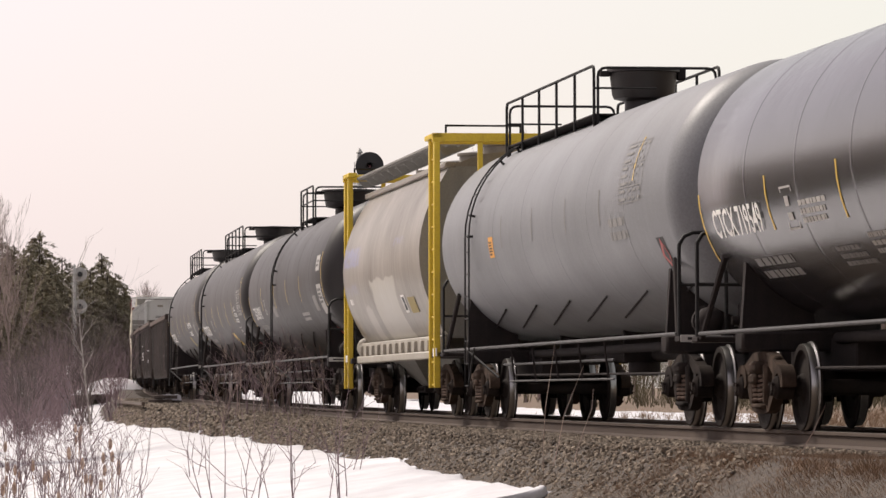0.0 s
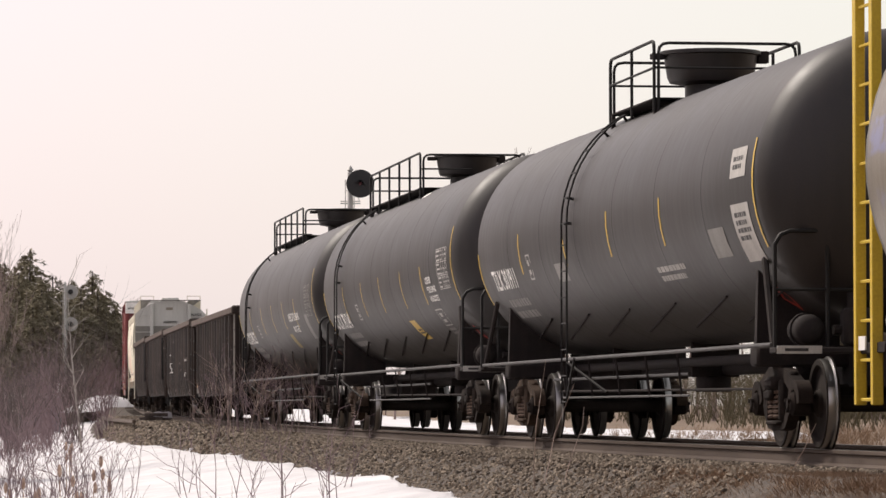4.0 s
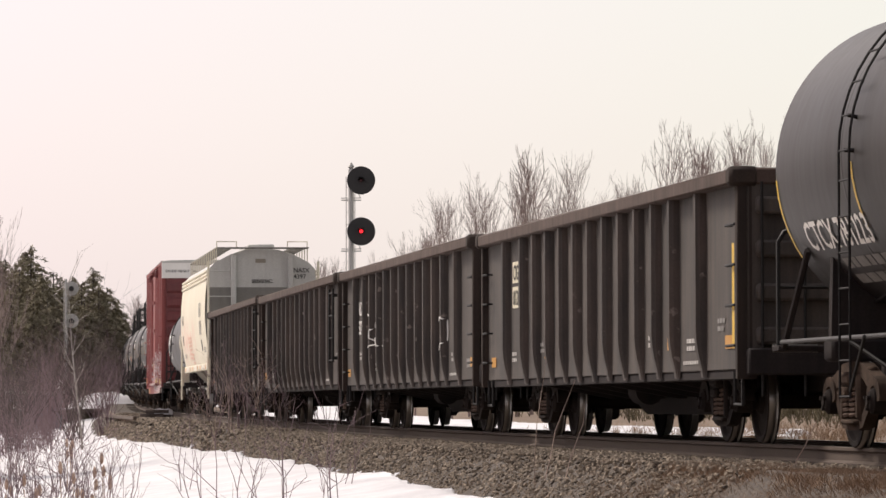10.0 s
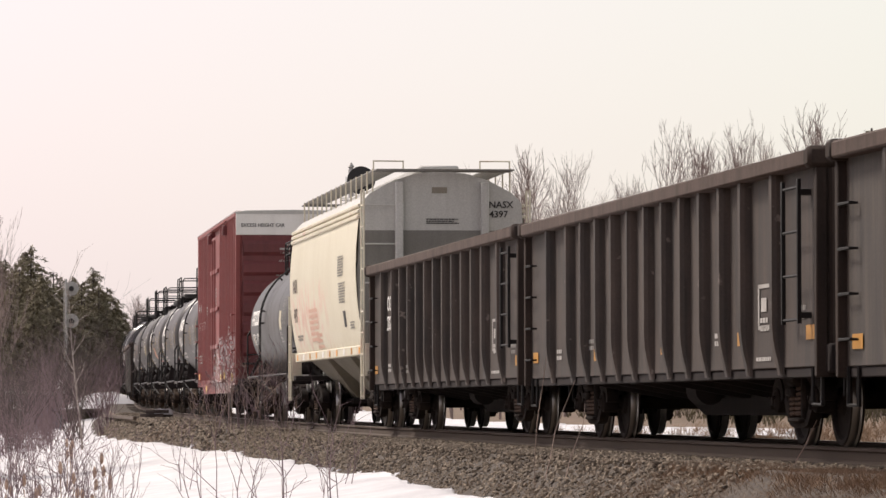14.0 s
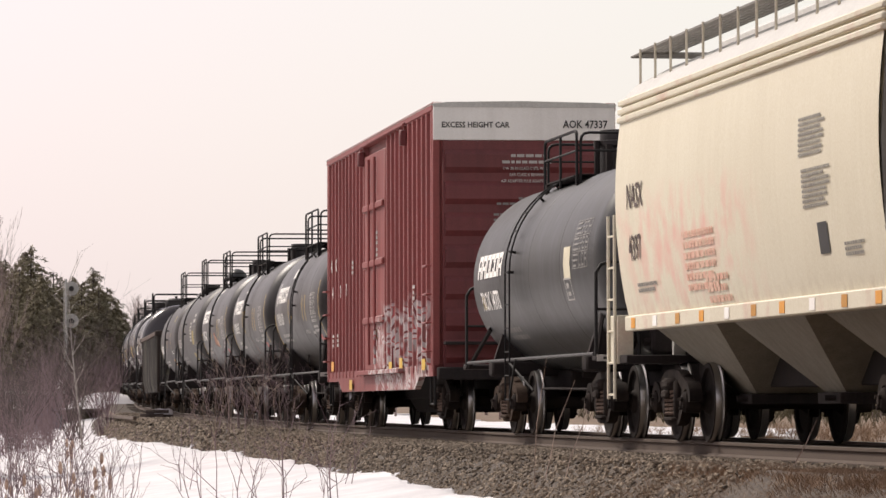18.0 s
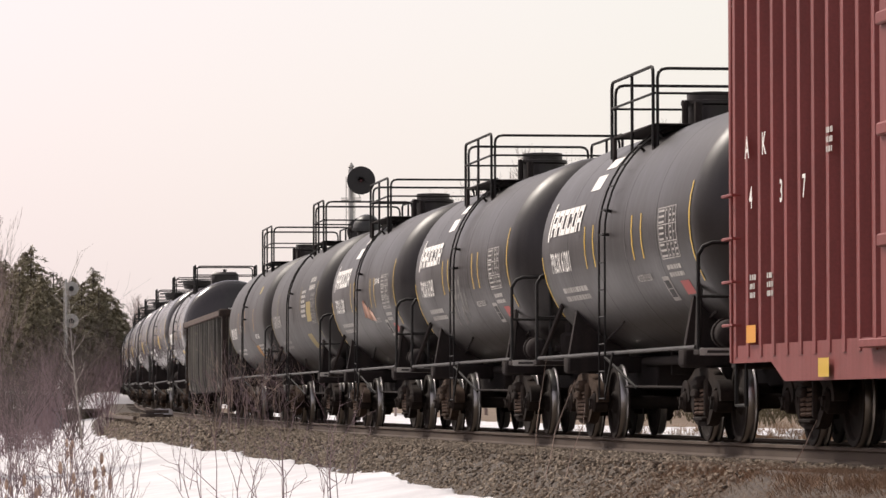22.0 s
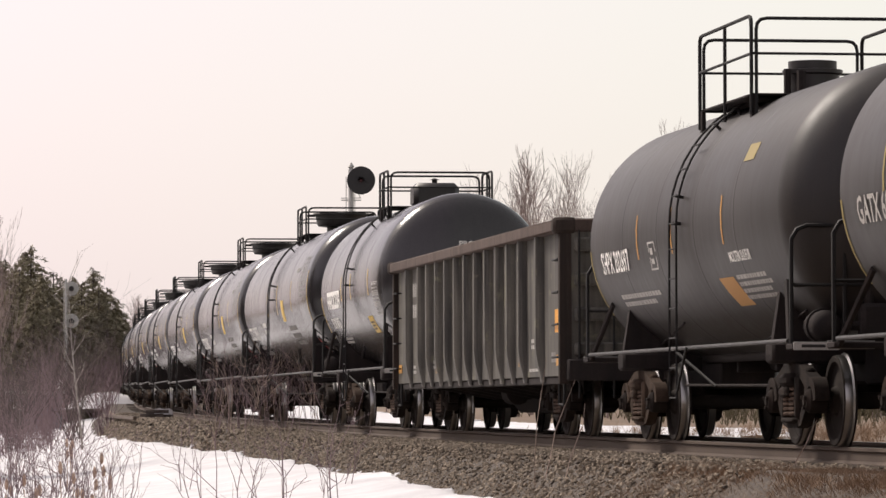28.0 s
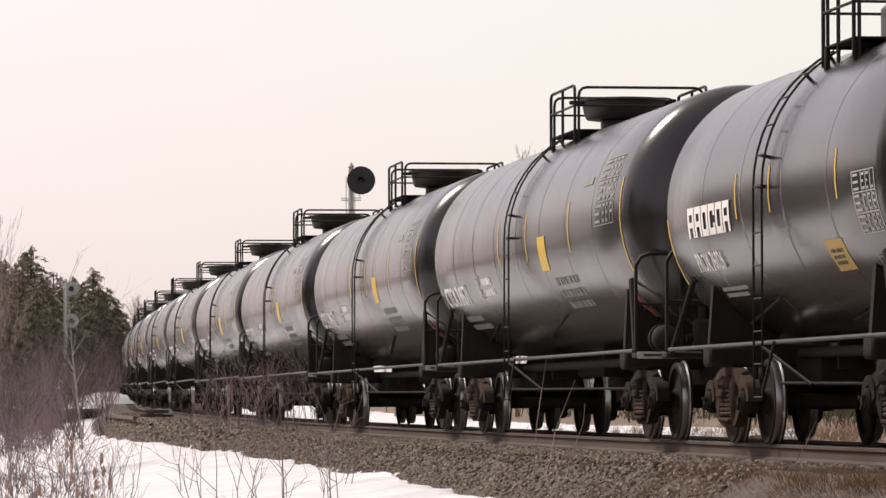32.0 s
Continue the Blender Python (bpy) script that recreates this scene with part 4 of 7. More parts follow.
        pr = [(dr * .7, top - .1), (dr * .7, top + .12), (dr * 1.1, top + .12), (dr * 1.1, top + .18)] + [(dr * math.cos(radians(a)), top + .18 + dr * math.sin(radians(a))) for a in range(0, 91, 15)]
        pr[-1] = (0, pr[-1][1])
        part("manway", Shape().lathe(pr, (0, dy, 0), "z", 24), SMALL_TANK, car, "round domed valve cover")
        part("manway_bolt", Shape().tube((-dr * 1.3, dy, top + .15), (-dr * .9, dy, top + .15), .05), FRAME_BLACK, car)
        part("manway_bolt", Shape().tube((dr * .9, dy, top + .15), (dr * 1.4, dy, top + .25), .06), FRAME_BLACK, car)
    else:
        part("manway", Shape().lathe([(dr, top - .1), (dr, top + dh * .55), (dr * 1.12, top + dh * .6), (dr * 1.12, top + dh * .72), (dr * .9, top + dh * .74), (dr * .9, top + dh), (0, top + dh)], (0, dy, 0), "z", 24), BLACK_DULL, car, "bolted manway drum with a lid")
        part("manway_bolt", Shape().tube((-dr * 1.1, dy - .2, top - .1), (-dr * 1.1, dy - .2, top + dh * .72), .04), FRAME_BLACK, car)
        part("manway_valve", Shape().tube((-dr * .8, dy - .5, top - .1), (-dr * .8, dy - .5, top + dh * .6), .05), FRAME_BLACK, car)
    # belly fittings
    part("bottom_outlet", Shape().lathe([(.22, .62), (.22, .8), (.14, .82), (.14, zc - R + .1)], (0, .1, 0), "z", 16), FRAME_BLACK, car)
    part("brake_reservoir", Shape().lathe([(0, -.5), (.17, -.46), (.2, -.4), (.2, .4), (.17, .46), (0, .5)], (-.45, -tc + 1.9, .78), "y", 16), FRAME_BLACK, car)
    part("brake_rod", Shape().tube((-.75, -tc + .8, .62), (-.75, tc - .8, .66), .015, 6), FRAME_BLACK, car)
    # dark pipes and hangers added to fill the shaded void under the shell
    for x, z, r in ((-.35, .98, .06), (.15, .90, .08), (.62, 1.0, .06)):
        part("belly_pipe", Shape().tube((x, -tc + .6, z), (x, tc - .6, z), r, 10), FRAME_BLACK, car)
    for k in range(3):
        y = (k - 1) * (tc - 1.6) * .8
        part("pipe_hanger", Shape().box(-.30, .30, y - .04, y + .04, .80, zc - R + .12, .01), FRAME_BLACK, car)
    guard = min(tc - 1.7, 4.6)
    for z, r in ((.80, .018), (.56, .014)) if struts == 6 else ():
        part("guard_rail", Shape().tube((-1.24, -guard, z), (-1.24, guard - (.0 if z > .7 else .6), z), r, 6), PIPE_STEEL, car, "thin lower guard rail")
    for k in range(5 if struts == 6 else 0):
        y = -guard + .4 + (2 * guard - 1.4) * k / 4
        part("guard_hanger", Shape().tube((-1.24, y, .54), (-1.30, y, pipe_z), .014, 5), FRAME_BLACK, car)
    # brake gear on the front platform
    part("brake_tank", Shape().lathe([(0, -.28), (.09, -.27), (.145, -.22), (.155, -.17), (.155, -.03), (.175, -.03), (.175, .03), (.155, .03), (.155, .17), (.145, .22), (.09, .27), (0, .28)], (-1.04, -hl - .16, 1.20), "y", 18), FRAME_BLACK, car, "rounded dark air reservoir")
    part("brake_valve", Shape().box(-.72, -.38, -hl - .52, -hl - .28, 1.04, 1.42, .04).tube((-.62, -hl - .4, 1.4), (-.62, -hl - .4, 1.58), .05, 8).tube((-.8, -hl - .36, 1.2), (-.3, -hl - .36, 1.2), .05, 8), FRAME_BLACK, car, "cluster of dark brake valves")
    couplers(car, hl + .6, half)
    return car


# ---------------------------------------------------------------- open gondolas
RIBS = [-6.87] + [-5.36 + 1.07 * k for k in range(11)] + [6.87]


def gondola(label, hl, top, coat, chord, spacing, low=0.78, trucks=6.0, ladders=()):
    """An open car; ladders: the ends (1 rear, -1 front) that carry a side ladder."""
    car = thing("gondola_car", label, "gondola car", "gondola cars of the train")
    half_w = 1.42
    for sx in (-1, 1):
        part("side_wall", Shape().box(sx * half_w, sx * (half_w - .05), -hl, hl, low, top), coat, car)
        part("top_chord", Shape().box(sx * (half_w + .16), sx * (half_w - .10), -hl - .02, hl + .02, top - .02, top + .14, .02), chord, car, "rust-brown top rail")
        part("side_sill", Shape().box(sx * (half_w - .02), sx * (half_w - .12), -hl, hl, low - .10, low, .01), FRAME_BLACK, car)
        for y in RIBS:
            rows = []
            for z, out in ((top - .02, .115), (low + .42, .115), (low + .30, .105), (low + .18, .085), (low + .06, .055), (low - .07, .03)):
                rows.append([(sx * (half_w + o), y + q, z) for o, q in ((-.002, -.10), (out * .6, -.085), (out, -.06), (out, .06), (out * .6, .085), (-.002, .10))])
            part("side_rib", Shape().sheet(rows), GON_RIB if coat is not GON_BLACK else coat, car, "worn brown-grey side rib", smooth=False)
        for d in (-1, 1):
            part("corner_post", Shape().box(sx * (half_w + .09), sx * (half_w - .08), d * hl, d * (hl - .11), low - .1, top + .05, .012), GON_POST, car, "rust-brown corner post")
            part("corner_cap", Shape().box(sx * (half_w + .175), sx * (half_w - .14), d * (hl + .045), d * (hl - .20), top - .04, top + .165, .04), GON_POST, car, "dark rusty cast corner cap")
            if d in ladders:
                ld = Shape()
                for yy in (hl - .62, hl - 1.32):
                    ld.box(sx * (half_w + .10), sx * (half_w + .14), d * yy - .025, d * yy + .025, low + .42, top - .12, .005)
                for z in np.linspace(low + .46, top - .2, 4):
                    ld.tube((sx * (half_w + .12), d * (hl - .62), z), (sx * (half_w + .12), d * (hl - 1.32), z), .016, 5)
                for z in (low + .5, top - .25):
                    ld.box(sx * half_w, sx * (half_w + .11), d * (hl - .66), d * (hl - .60), z - .03, z + .03, .005)
                part("side_ladder", ld, RAIL_BLACK, car, "black bar ladder on the side")
            for z in np.arange(low + .25, top - .1, .42) if d not in ladders else ():
                part("grab_iron", Shape().pipe([(sx * (half_w + .01), d * (hl - .14), z), (sx * (half_w + .09), d * (hl - .14), z), (sx * (half_w + .09), d * (hl - .58), z), (sx * (half_w + .01), d * (hl - .58), z)], .012, 5), RAIL_BLACK, car)
            part("step_stirrup", Shape().pipe([(sx * half_w, d * (hl - .15), low), (sx * half_w, d * (hl - .15), .42), (sx * half_w, d * (hl - .55), .42), (sx * half_w, d * (hl - .55), low)], .018, 5), RAIL_BLACK, car)
    for d in (-1, 1):
        part("end_wall", Shape().box(-half_w + .06, half_w - .06, d * hl, d * (hl - .06), low, top), coat, car)
        part("end_chord", Shape().box(-half_w - .10, half_w + .10, d * (hl + .03), d * (hl - .16), top - .02, top + .15, .02), chord, car, "rust-brown end rail")
        for z in (low + .35, low + .8, low + 1.25, low + 1.7):
            if z < top - .15:
                part("end_rib", Shape().box(-half_w + .1, half_w - .1, d * (hl - .01), d * (hl + .09), z - .09, z + .09, .03), coat, car)
        part("end_ladder", Shape().pipe([(-half_w + .15, d * (hl + .12), .5), (-half_w + .15, d * (hl + .12), top)], .016, 5).pipe([(-half_w + .6, d * (hl + .12), .5), (-half_w + .6, d * (hl + .12), top)], .016, 5), RAIL_BLACK, car)
        part("end_sill", Shape().box(-1.42, 1.42, d * (hl - .02), d * (hl + .16), .72, 1.0, .02), FRAME_BLACK, car)
        truck_parts(car, d * trucks, TRUCK_DARK)
    part("floor_plate", Shape().box(-half_w + .06, half_w - .06, -hl + .06, hl - .06, low + .06, low + .14), GON_RUST, car)
    part("center_sill", Shape().box(-.3, .3, -hl + .1, hl - .1, .55, low - .005, .02), FRAME_BLACK, car)
    for k in range(7):
        y = -trucks + 1.6 + (2 * trucks - 3.2) * k / 6
        part("cross_bearer", Shape().slab([(-1.36, low - .1), (1.36, low - .1), (.4, .5), (-.4, .5)], y - .05, y + .05, "y"), FRAME_BLACK, car)
    part("deep_sill", Shape().slab([(-3.9, .55), (-2.6, .30), (2.6, .30), (3.9, .55)], -.28, .28), FRAME_BLACK, car)
    part("brake_wheel", Shape().lathe([(.24, -.01), (.27, 0), (.24, .01), (.24, -.01)], (.7, -hl - .14, top - .35), "y", 20), FRAME_BLACK, car)
    part("brake_cylinder", Shape().lathe([(0, -.3), (.18, -.28), (.18, .28), (0, .3)], (-.6, 1.0, .60), "y", 14), FRAME_BLACK, car)
    couplers(car, hl + .1, spacing / 2)
    return car


# ---------------------------------------------------------------- boxcar
def boxcar(label, hl, top, spacing, trucks):
    car = thing("boxcar", label, "boxcar", "freight cars of the train")
    w, low = 1.46, 0.92
    for sx in (-1, 1):
        part("side_wall", Shape().box(sx * (w - .10), sx * (w - .16), -hl, hl, low, top - .06), BOX_RED_LIT, car)
        part("eave_rail", Shape().box(sx * (w + .01), sx * (w - .16), -hl, hl, top - .16, top - .02, .02), BOX_RED_LIT, car)
        part("side_sill", Shape().slab([(-hl, low + .12), (-hl, low - .06), (-hl + 1.9, low - .06), (-hl + 2.5, .66), (hl - 2.5, .66), (hl - 1.9, low - .06), (hl, low - .06), (hl, low + .12)], sx * (w - .02), sx * (w - .12)), BOX_RED_LIT, car, "deep red side sill with a lowered middle")
        door = (-1.55, 1.55)
        ys = [y for y in np.concatenate([np.linspace(-hl + .25, door[0] - .25, 11), np.linspace(door[1] + .25, hl - .25, 11)])]
        for y in ys:
            x0, x1 = sx * (w - .101), sx * (w - .005)
            part("side_post", Shape().slab([(x0, y - .11), (x0, y + .11), (x1, y + .06), (x1, y - .06)], low, top - .14, "z"), BOX_RED_LIT, car, smooth=False)
        part("plug_door", Shape().box(sx * (w - .10), sx * (w + .0), door[0], door[1], low + .10, top - .35, .02), BOX_RED_LIT, car, "red plug door in a side frame")
        d0 = car.children[-1]
        for z in (1.9, 2.9, 3.9):
            part("door_rib", Shape().box(sx * (w - .0), sx * (w + .05), door[0] + .05, door[1] - .05, z - .06, z + .06, .02), BOX_RED_LIT, d0)
        for y in (-.45, .45):
            part("lock_bar", Shape().tube((sx * (w + .05), y, low + .2), (sx * (w + .05), y, top - .45), .025, 6), BOX_RED_LIT, d0)
        part("door_track", Shape().box(sx * (w + .01), sx * (w + .06), -4.6, 2.0, top - .17, top - .12, .01), BOX_RED_LIT, car)
        for y in (-4.5, 1.75):
            part("track_bracket", Shape().box(sx * (w - .02), sx * (w + .10), y - .09, y + .09, top - .50, top - .24, .02), BOX_RED_SHADED, car)
        part("door_track", Shape().box(sx * (w - .02), sx * (w + .10), -4.2, 2.0, low + .02, low + .10, .01), BOX_RED_LIT, car)
        for d in (-1, 1):
            part("corner_post", Shape().box(sx * w, sx * (w - .16), d * hl, d * (hl - .10), low - .06, top - .05, .012), BOX_RED_LIT, car)
            for z in (1.25, 1.7, 2.15, 2.6):
                part("grab_iron", Shape().pipe([(sx * (w + .0), d * (hl - .1), z), (sx * (w + .09), d * (hl - .1), z), (sx * (w + .09), d * (hl - .6), z), (sx * (w - .0), d * (hl - .6), z)], .013, 5), BOX_RED_LIT, car)
            part("step_stirrup", Shape().pipe([(sx * (w - .05), d * (hl - .12), low), (sx * (w - .05), d * (hl - .12), .42), (sx * (w - .05), d * (hl - .6), .42), (sx * (w - .05), d * (hl - .6), low)], .018, 5), RAIL_BLACK, car)
    for d in (-1, 1):
        part("end_wall", Shape().box(-w + .16, w - .16, d * hl, d * (hl - .08), low, top - .62), BOX_RED_SHADED, car)
        part("end_band", Shape().box(-w + .01, w - .01, d * (hl + .012), d * (hl - .10), top - .62, top - .03, .01), BOX_WHITE, car, "weathered white band across the top of the end")
        for z in (1.25, 1.75, 2.25, 2.75, 3.25, 3.75, 4.25):
            y0, y1 = d * (hl - .004), d * (hl + .07)
            part("end_rib", Shape().slab([(y0, z - .19), (y1, z - .10), (y1, z + .10), (y0, z + .19)], -w + .2, w - .2, "x"), BOX_RED_SHADED, car, smooth=False)
        part("end_sill", Shape().box(-1.4, 1.4, d * (hl - .02), d * (hl + .2), .80, 1.0, .02), FRAME_BLACK, car)
        part("end_platform", Shape().box(-1.3, 1.3, d * (hl + .05), d * (hl + .32), 1.35, 1.40, .01), FRAME_BLACK, car)
        truck_parts(car, d * trucks, TRUCK_DARK)
    roof = [(-w - .02, top - .05), (-w + .25, top - .02), (0, top), (w - .25, top - .02), (w + .02, top - .05), (w - .02, top - .10), (-w + .02, top - .10)]
    part("roof", Shape().slab(roof, -hl - .02, hl + .02, "y"), HOPPER_GREY, car, "ribbed galvanised roof")
    for k in range(13):
        y = -hl + .3 + (2 * hl - .6) * k / 12
        part("roof_rib", Shape().slab([(-w + .1, top - .05), (-w + .25, top + .0), (0, top + .02), (w - .25, top + .0), (w - .1, top - .05)], y - .04, y + .04, "y"), HOPPER_GREY, car)
    part("center_sill", Shape().box(-.32, .32, -hl + .1, hl - .1, .52, .92, .02), FRAME_BLACK, car)
    part("floor_plate", Shape().box(-w + .16, w - .16, -hl + .08, hl - .08, low, low + .08), FRAME_BLACK, car)
    part("deep_sill", Shape().slab([(-4.4, .52), (-3.2, .28), (3.2, .28), (4.4, .52)], -.30, .30), FRAME_BLACK, car)
    part("brake_wheel", Shape().lathe([(.26, -.01), (.29, 0), (.26, .01), (.26, -.01)], (.75, -hl - .18, 2.1), "y", 20), FRAME_BLACK, car)
    part("end_ladder", Shape().pipe([(w - .2, -hl - .14, .6), (w - .2, -hl - .14, 3.2)], .018, 5).pipe([(w - .65, -hl - .14, .6), (w - .65, -hl - .14, 3.2)], .018, 5), BOX_RED_SHADED, car)
    couplers(car, hl + .1, spacing / 2)
    return car


def bulged_side(low_half, mid_half, z_low, z_mid, z_eave, eave_half):
    """Cross-section of one bowed hopper side, from the sill up to the eave."""
    pts = []
    for i in range(15):
        t = i / 14
        z = z_low + (z_eave - z_low) * t
        x = low_half + (eave_half - low_half) * t + (mid_half - (low_half + eave_half) / 2) * math.sin(math.pi * min(1, t * 1.02)) ** 0.8
        pts.append((x, z))
    return pts


def bay(car, y, half, z_top, z_low, width, coat):
    """One funnel-shaped discharge bay with its outlet gate."""
    a, b = half, .45
    v = [(-width, y - a, z_top), (width, y - a, z_top), (width, y + a, z_top), (-width, y + a, z_top), (-.42, y - b, z_low), (.42, y - b, z_low), (.42, y + b, z_low), (-.42, y + b, z_low)]
    part("discharge_bay", Shape().add(v, [(0, 1, 5, 4), (1, 2, 6, 5), (2, 3, 7, 6), (3, 0, 4, 7), (4, 5, 6, 7)]), coat, car, smooth=False)
    part("outlet_gate", Shape().box(-.5, .5, y - .52, y + .52, z_low - .12, z_low, .01).tube((-.62, y - .3, z_low - .06), (.62, y - .3, z_low - .06), .03), FRAME_BLACK, car)


# ---------------------------------------------------------------- cream covered hopper
def cream_hopper(label, hl, spacing, trucks):
    car = thing("covered_hopper_car", label, "hopper car", "freight cars of the train")
    sect = bulged_side(1.40, 1.56, 1.48, 2.6, 4.05, 1.46)
    e = hl - .85
    for sx in (-1, 1):
        rows = [[(sx * x, y, z) for x, z in sect] for y in np.linspace(-e, e, 30)]
        rin = [[(sx * (x - .04), y, z) for x, z in sect] for y in np.linspace(e, -e, 2)]
        part("side_sheet", Shape().sheet(rows).sheet(rin), CREAM_SIDE, car, "bowed cream side sheet")
        for z, o in ((4.0, 1.50), (3.9, 1.505), (3.8, 1.515)):
            part("eave_rail", Shape().box(sx * (o + .025), sx * (o - .06), -e - .02, e + .02, z - .035, z + .035, .015), CREAM, car)
        part("side_sill", Shape().box(sx * 1.44, sx * 1.30, -e - .05, e + .05, 1.30, 1.48, .015), CREAM, car)
        for k in range(10):
            y = -e + .5 + (2 * e - 1.0) * k / 9
            part("sill_reflector", Shape().box(sx * 1.443, sx * 1.447, y - .12, y + .12, 1.33, 1.45, .001), MARK_ORANGE if k % 3 == 0 else MARK_DUSTY if k % 3 == 1 else MARK_WHITE, car)
        for d in (-1, 1):
            sh = Shape()
            for yy in (d * (hl - .04), d * (hl - .46)):
                sh.pipe([(sx * 1.50, yy, .50), (sx * 1.50, yy, 4.25 if d < 0 else 2.7)], .02, 6)
            for z in np.arange(.55, 4.2 if d < 0 else 2.7, .38):
                sh.tube((sx * 1.50, d * (hl - .04), z), (sx * 1.50, d * (hl - .46), z), .015, 5)
            part("corner_ladder", sh, CREAM, car, "cream bar ladder at the corner")
            part("corner_plate", Shape().box(sx * 1.48, sx * 1.28, d * (hl - .5), d * hl, .92, 1.5, .01), CREAM, car)
    roof = [(-1.46, 4.05), (-1.30, 4.22), (-.85, 4.46), (-.45, 4.58), (0, 4.62), (.45, 4.58), (.85, 4.46), (1.30, 4.22), (1.46, 4.05), (1.40, 4.02), (0, 4.55), (-1.40, 4.02)]
    part("roof", Shape().slab(roof[:9] + [(0, 4.0)], -e, e, "y"), HOPPER_GREY, car, "arched pale roof")
    for d in (-1, 1):
        up = [(-1.46, 4.05), (-1.30, 4.22), (-.85, 4.46), (-.45, 4.58), (0, 4.62), (.45, 4.58), (.85, 4.46), (1.30, 4.22), (1.46, 4.05), (1.49, 3.55), (-1.49, 3.55)]
        part("end_sheet", Shape().slab(up, d * (e - .02), d * (e + .03), "y"), HOPPER_GREY, car, "pale grey upper end sheet")
        lowp = [(-1.49, 3.55), (1.49, 3.55), (1.54, 2.8), (1.50, 2.0), (1.40, 1.48), (-1.40, 1.48), (-1.50, 2.0), (-1.54, 2.8)]
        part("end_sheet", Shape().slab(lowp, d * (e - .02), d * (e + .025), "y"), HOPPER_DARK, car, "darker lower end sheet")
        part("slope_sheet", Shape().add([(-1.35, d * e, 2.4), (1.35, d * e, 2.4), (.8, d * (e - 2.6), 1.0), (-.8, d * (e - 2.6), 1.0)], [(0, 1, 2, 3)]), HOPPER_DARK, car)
        for x in (-.78, .78):
            part("end_post", Shape().box(x - .07, x + .07, d * (e + .03), d * (e + .16), 1.0, 4.42, .015), HOPPER_GREY, car)
        for z in (1.9, 2.6, 3.3, 4.0):
            part("end_rung", Shape().tube((-1.44, d * (e + .14), z), (-.8, d * (e + .14), z), .016, 5), HOPPER_GREY, car)
        part("end_platform", Shape().box(-1.45, 1.45, d * (e - .1), d * hl, .92, 1.02, .01), FRAME_BLACK, car)
        gr = Shape()
        for yy in (.0, .15, .30, .45, .60):
            gr.box(-1.24, 1.24, d * (e + yy), d * (e + yy + .03), 4.60, 4.63, .004)
        for xx in np.linspace(-1.24, 1.24, 9):
            gr.box(xx - .012, xx + .012, d * e, d * (e + .63), 4.605, 4.625, .003)
        part("end_grating", gr, HOPPER_DARK, car, "grating walkway over the end")
        truck_parts(car, d * trucks, TRUCK_DARK)
    part("hatch_cover", Shape().box(-.36, .36, -e + .3, e - .3, 4.62, 4.74, .03), HOPPER_GREY, car, "long trough hatch cover")
    for sx in (-1, 1):
        gr = Shape()
        for xx in (.80, .87, .94, 1.01, 1.08, 1.15, 1.20):
            gr.box(sx * xx, sx * (xx + .045), -e - .05, e + .05, 4.62, 4.65, .004)
        for yy in np.linspace(-e, e, 40):
            gr.box(sx * .80, sx * 1.22, yy - .012, yy + .012, 4.625, 4.645, .003)
        part("roof_walk", gr, HOPPER_DARK, car, "open grating roof walk")
        for k in range(15):
            y = -e + 2 * e * k / 14
            part("walk_stand", Shape().tube((sx * 1.25, y, 4.22), (sx * 1.25, y, 4.66), .016, 5), CREAM, car)
        part("walk_rail", Shape().pipe([(sx * 1.24, -e - .05, 4.62), (sx * 1.24, -e - .05, 4.80), (sx * .7, -e - .05, 4.80), (sx * .7, -e - .05, 4.62)], .014, 5), CREAM, car)
    part("center_sill", Shape().box(-.3, .3, -hl + .05, hl - .05, .62, .98, .02), FRAME_BLACK, car)
    n = 3
    for k in range(n):
        bay(car, -e + 2 * e * (k + .5) / n, 2 * e / n * .46, 1.5, .55, 1.32, BAY_CREAM)
    couplers(car, hl, spacing / 2)
    return car


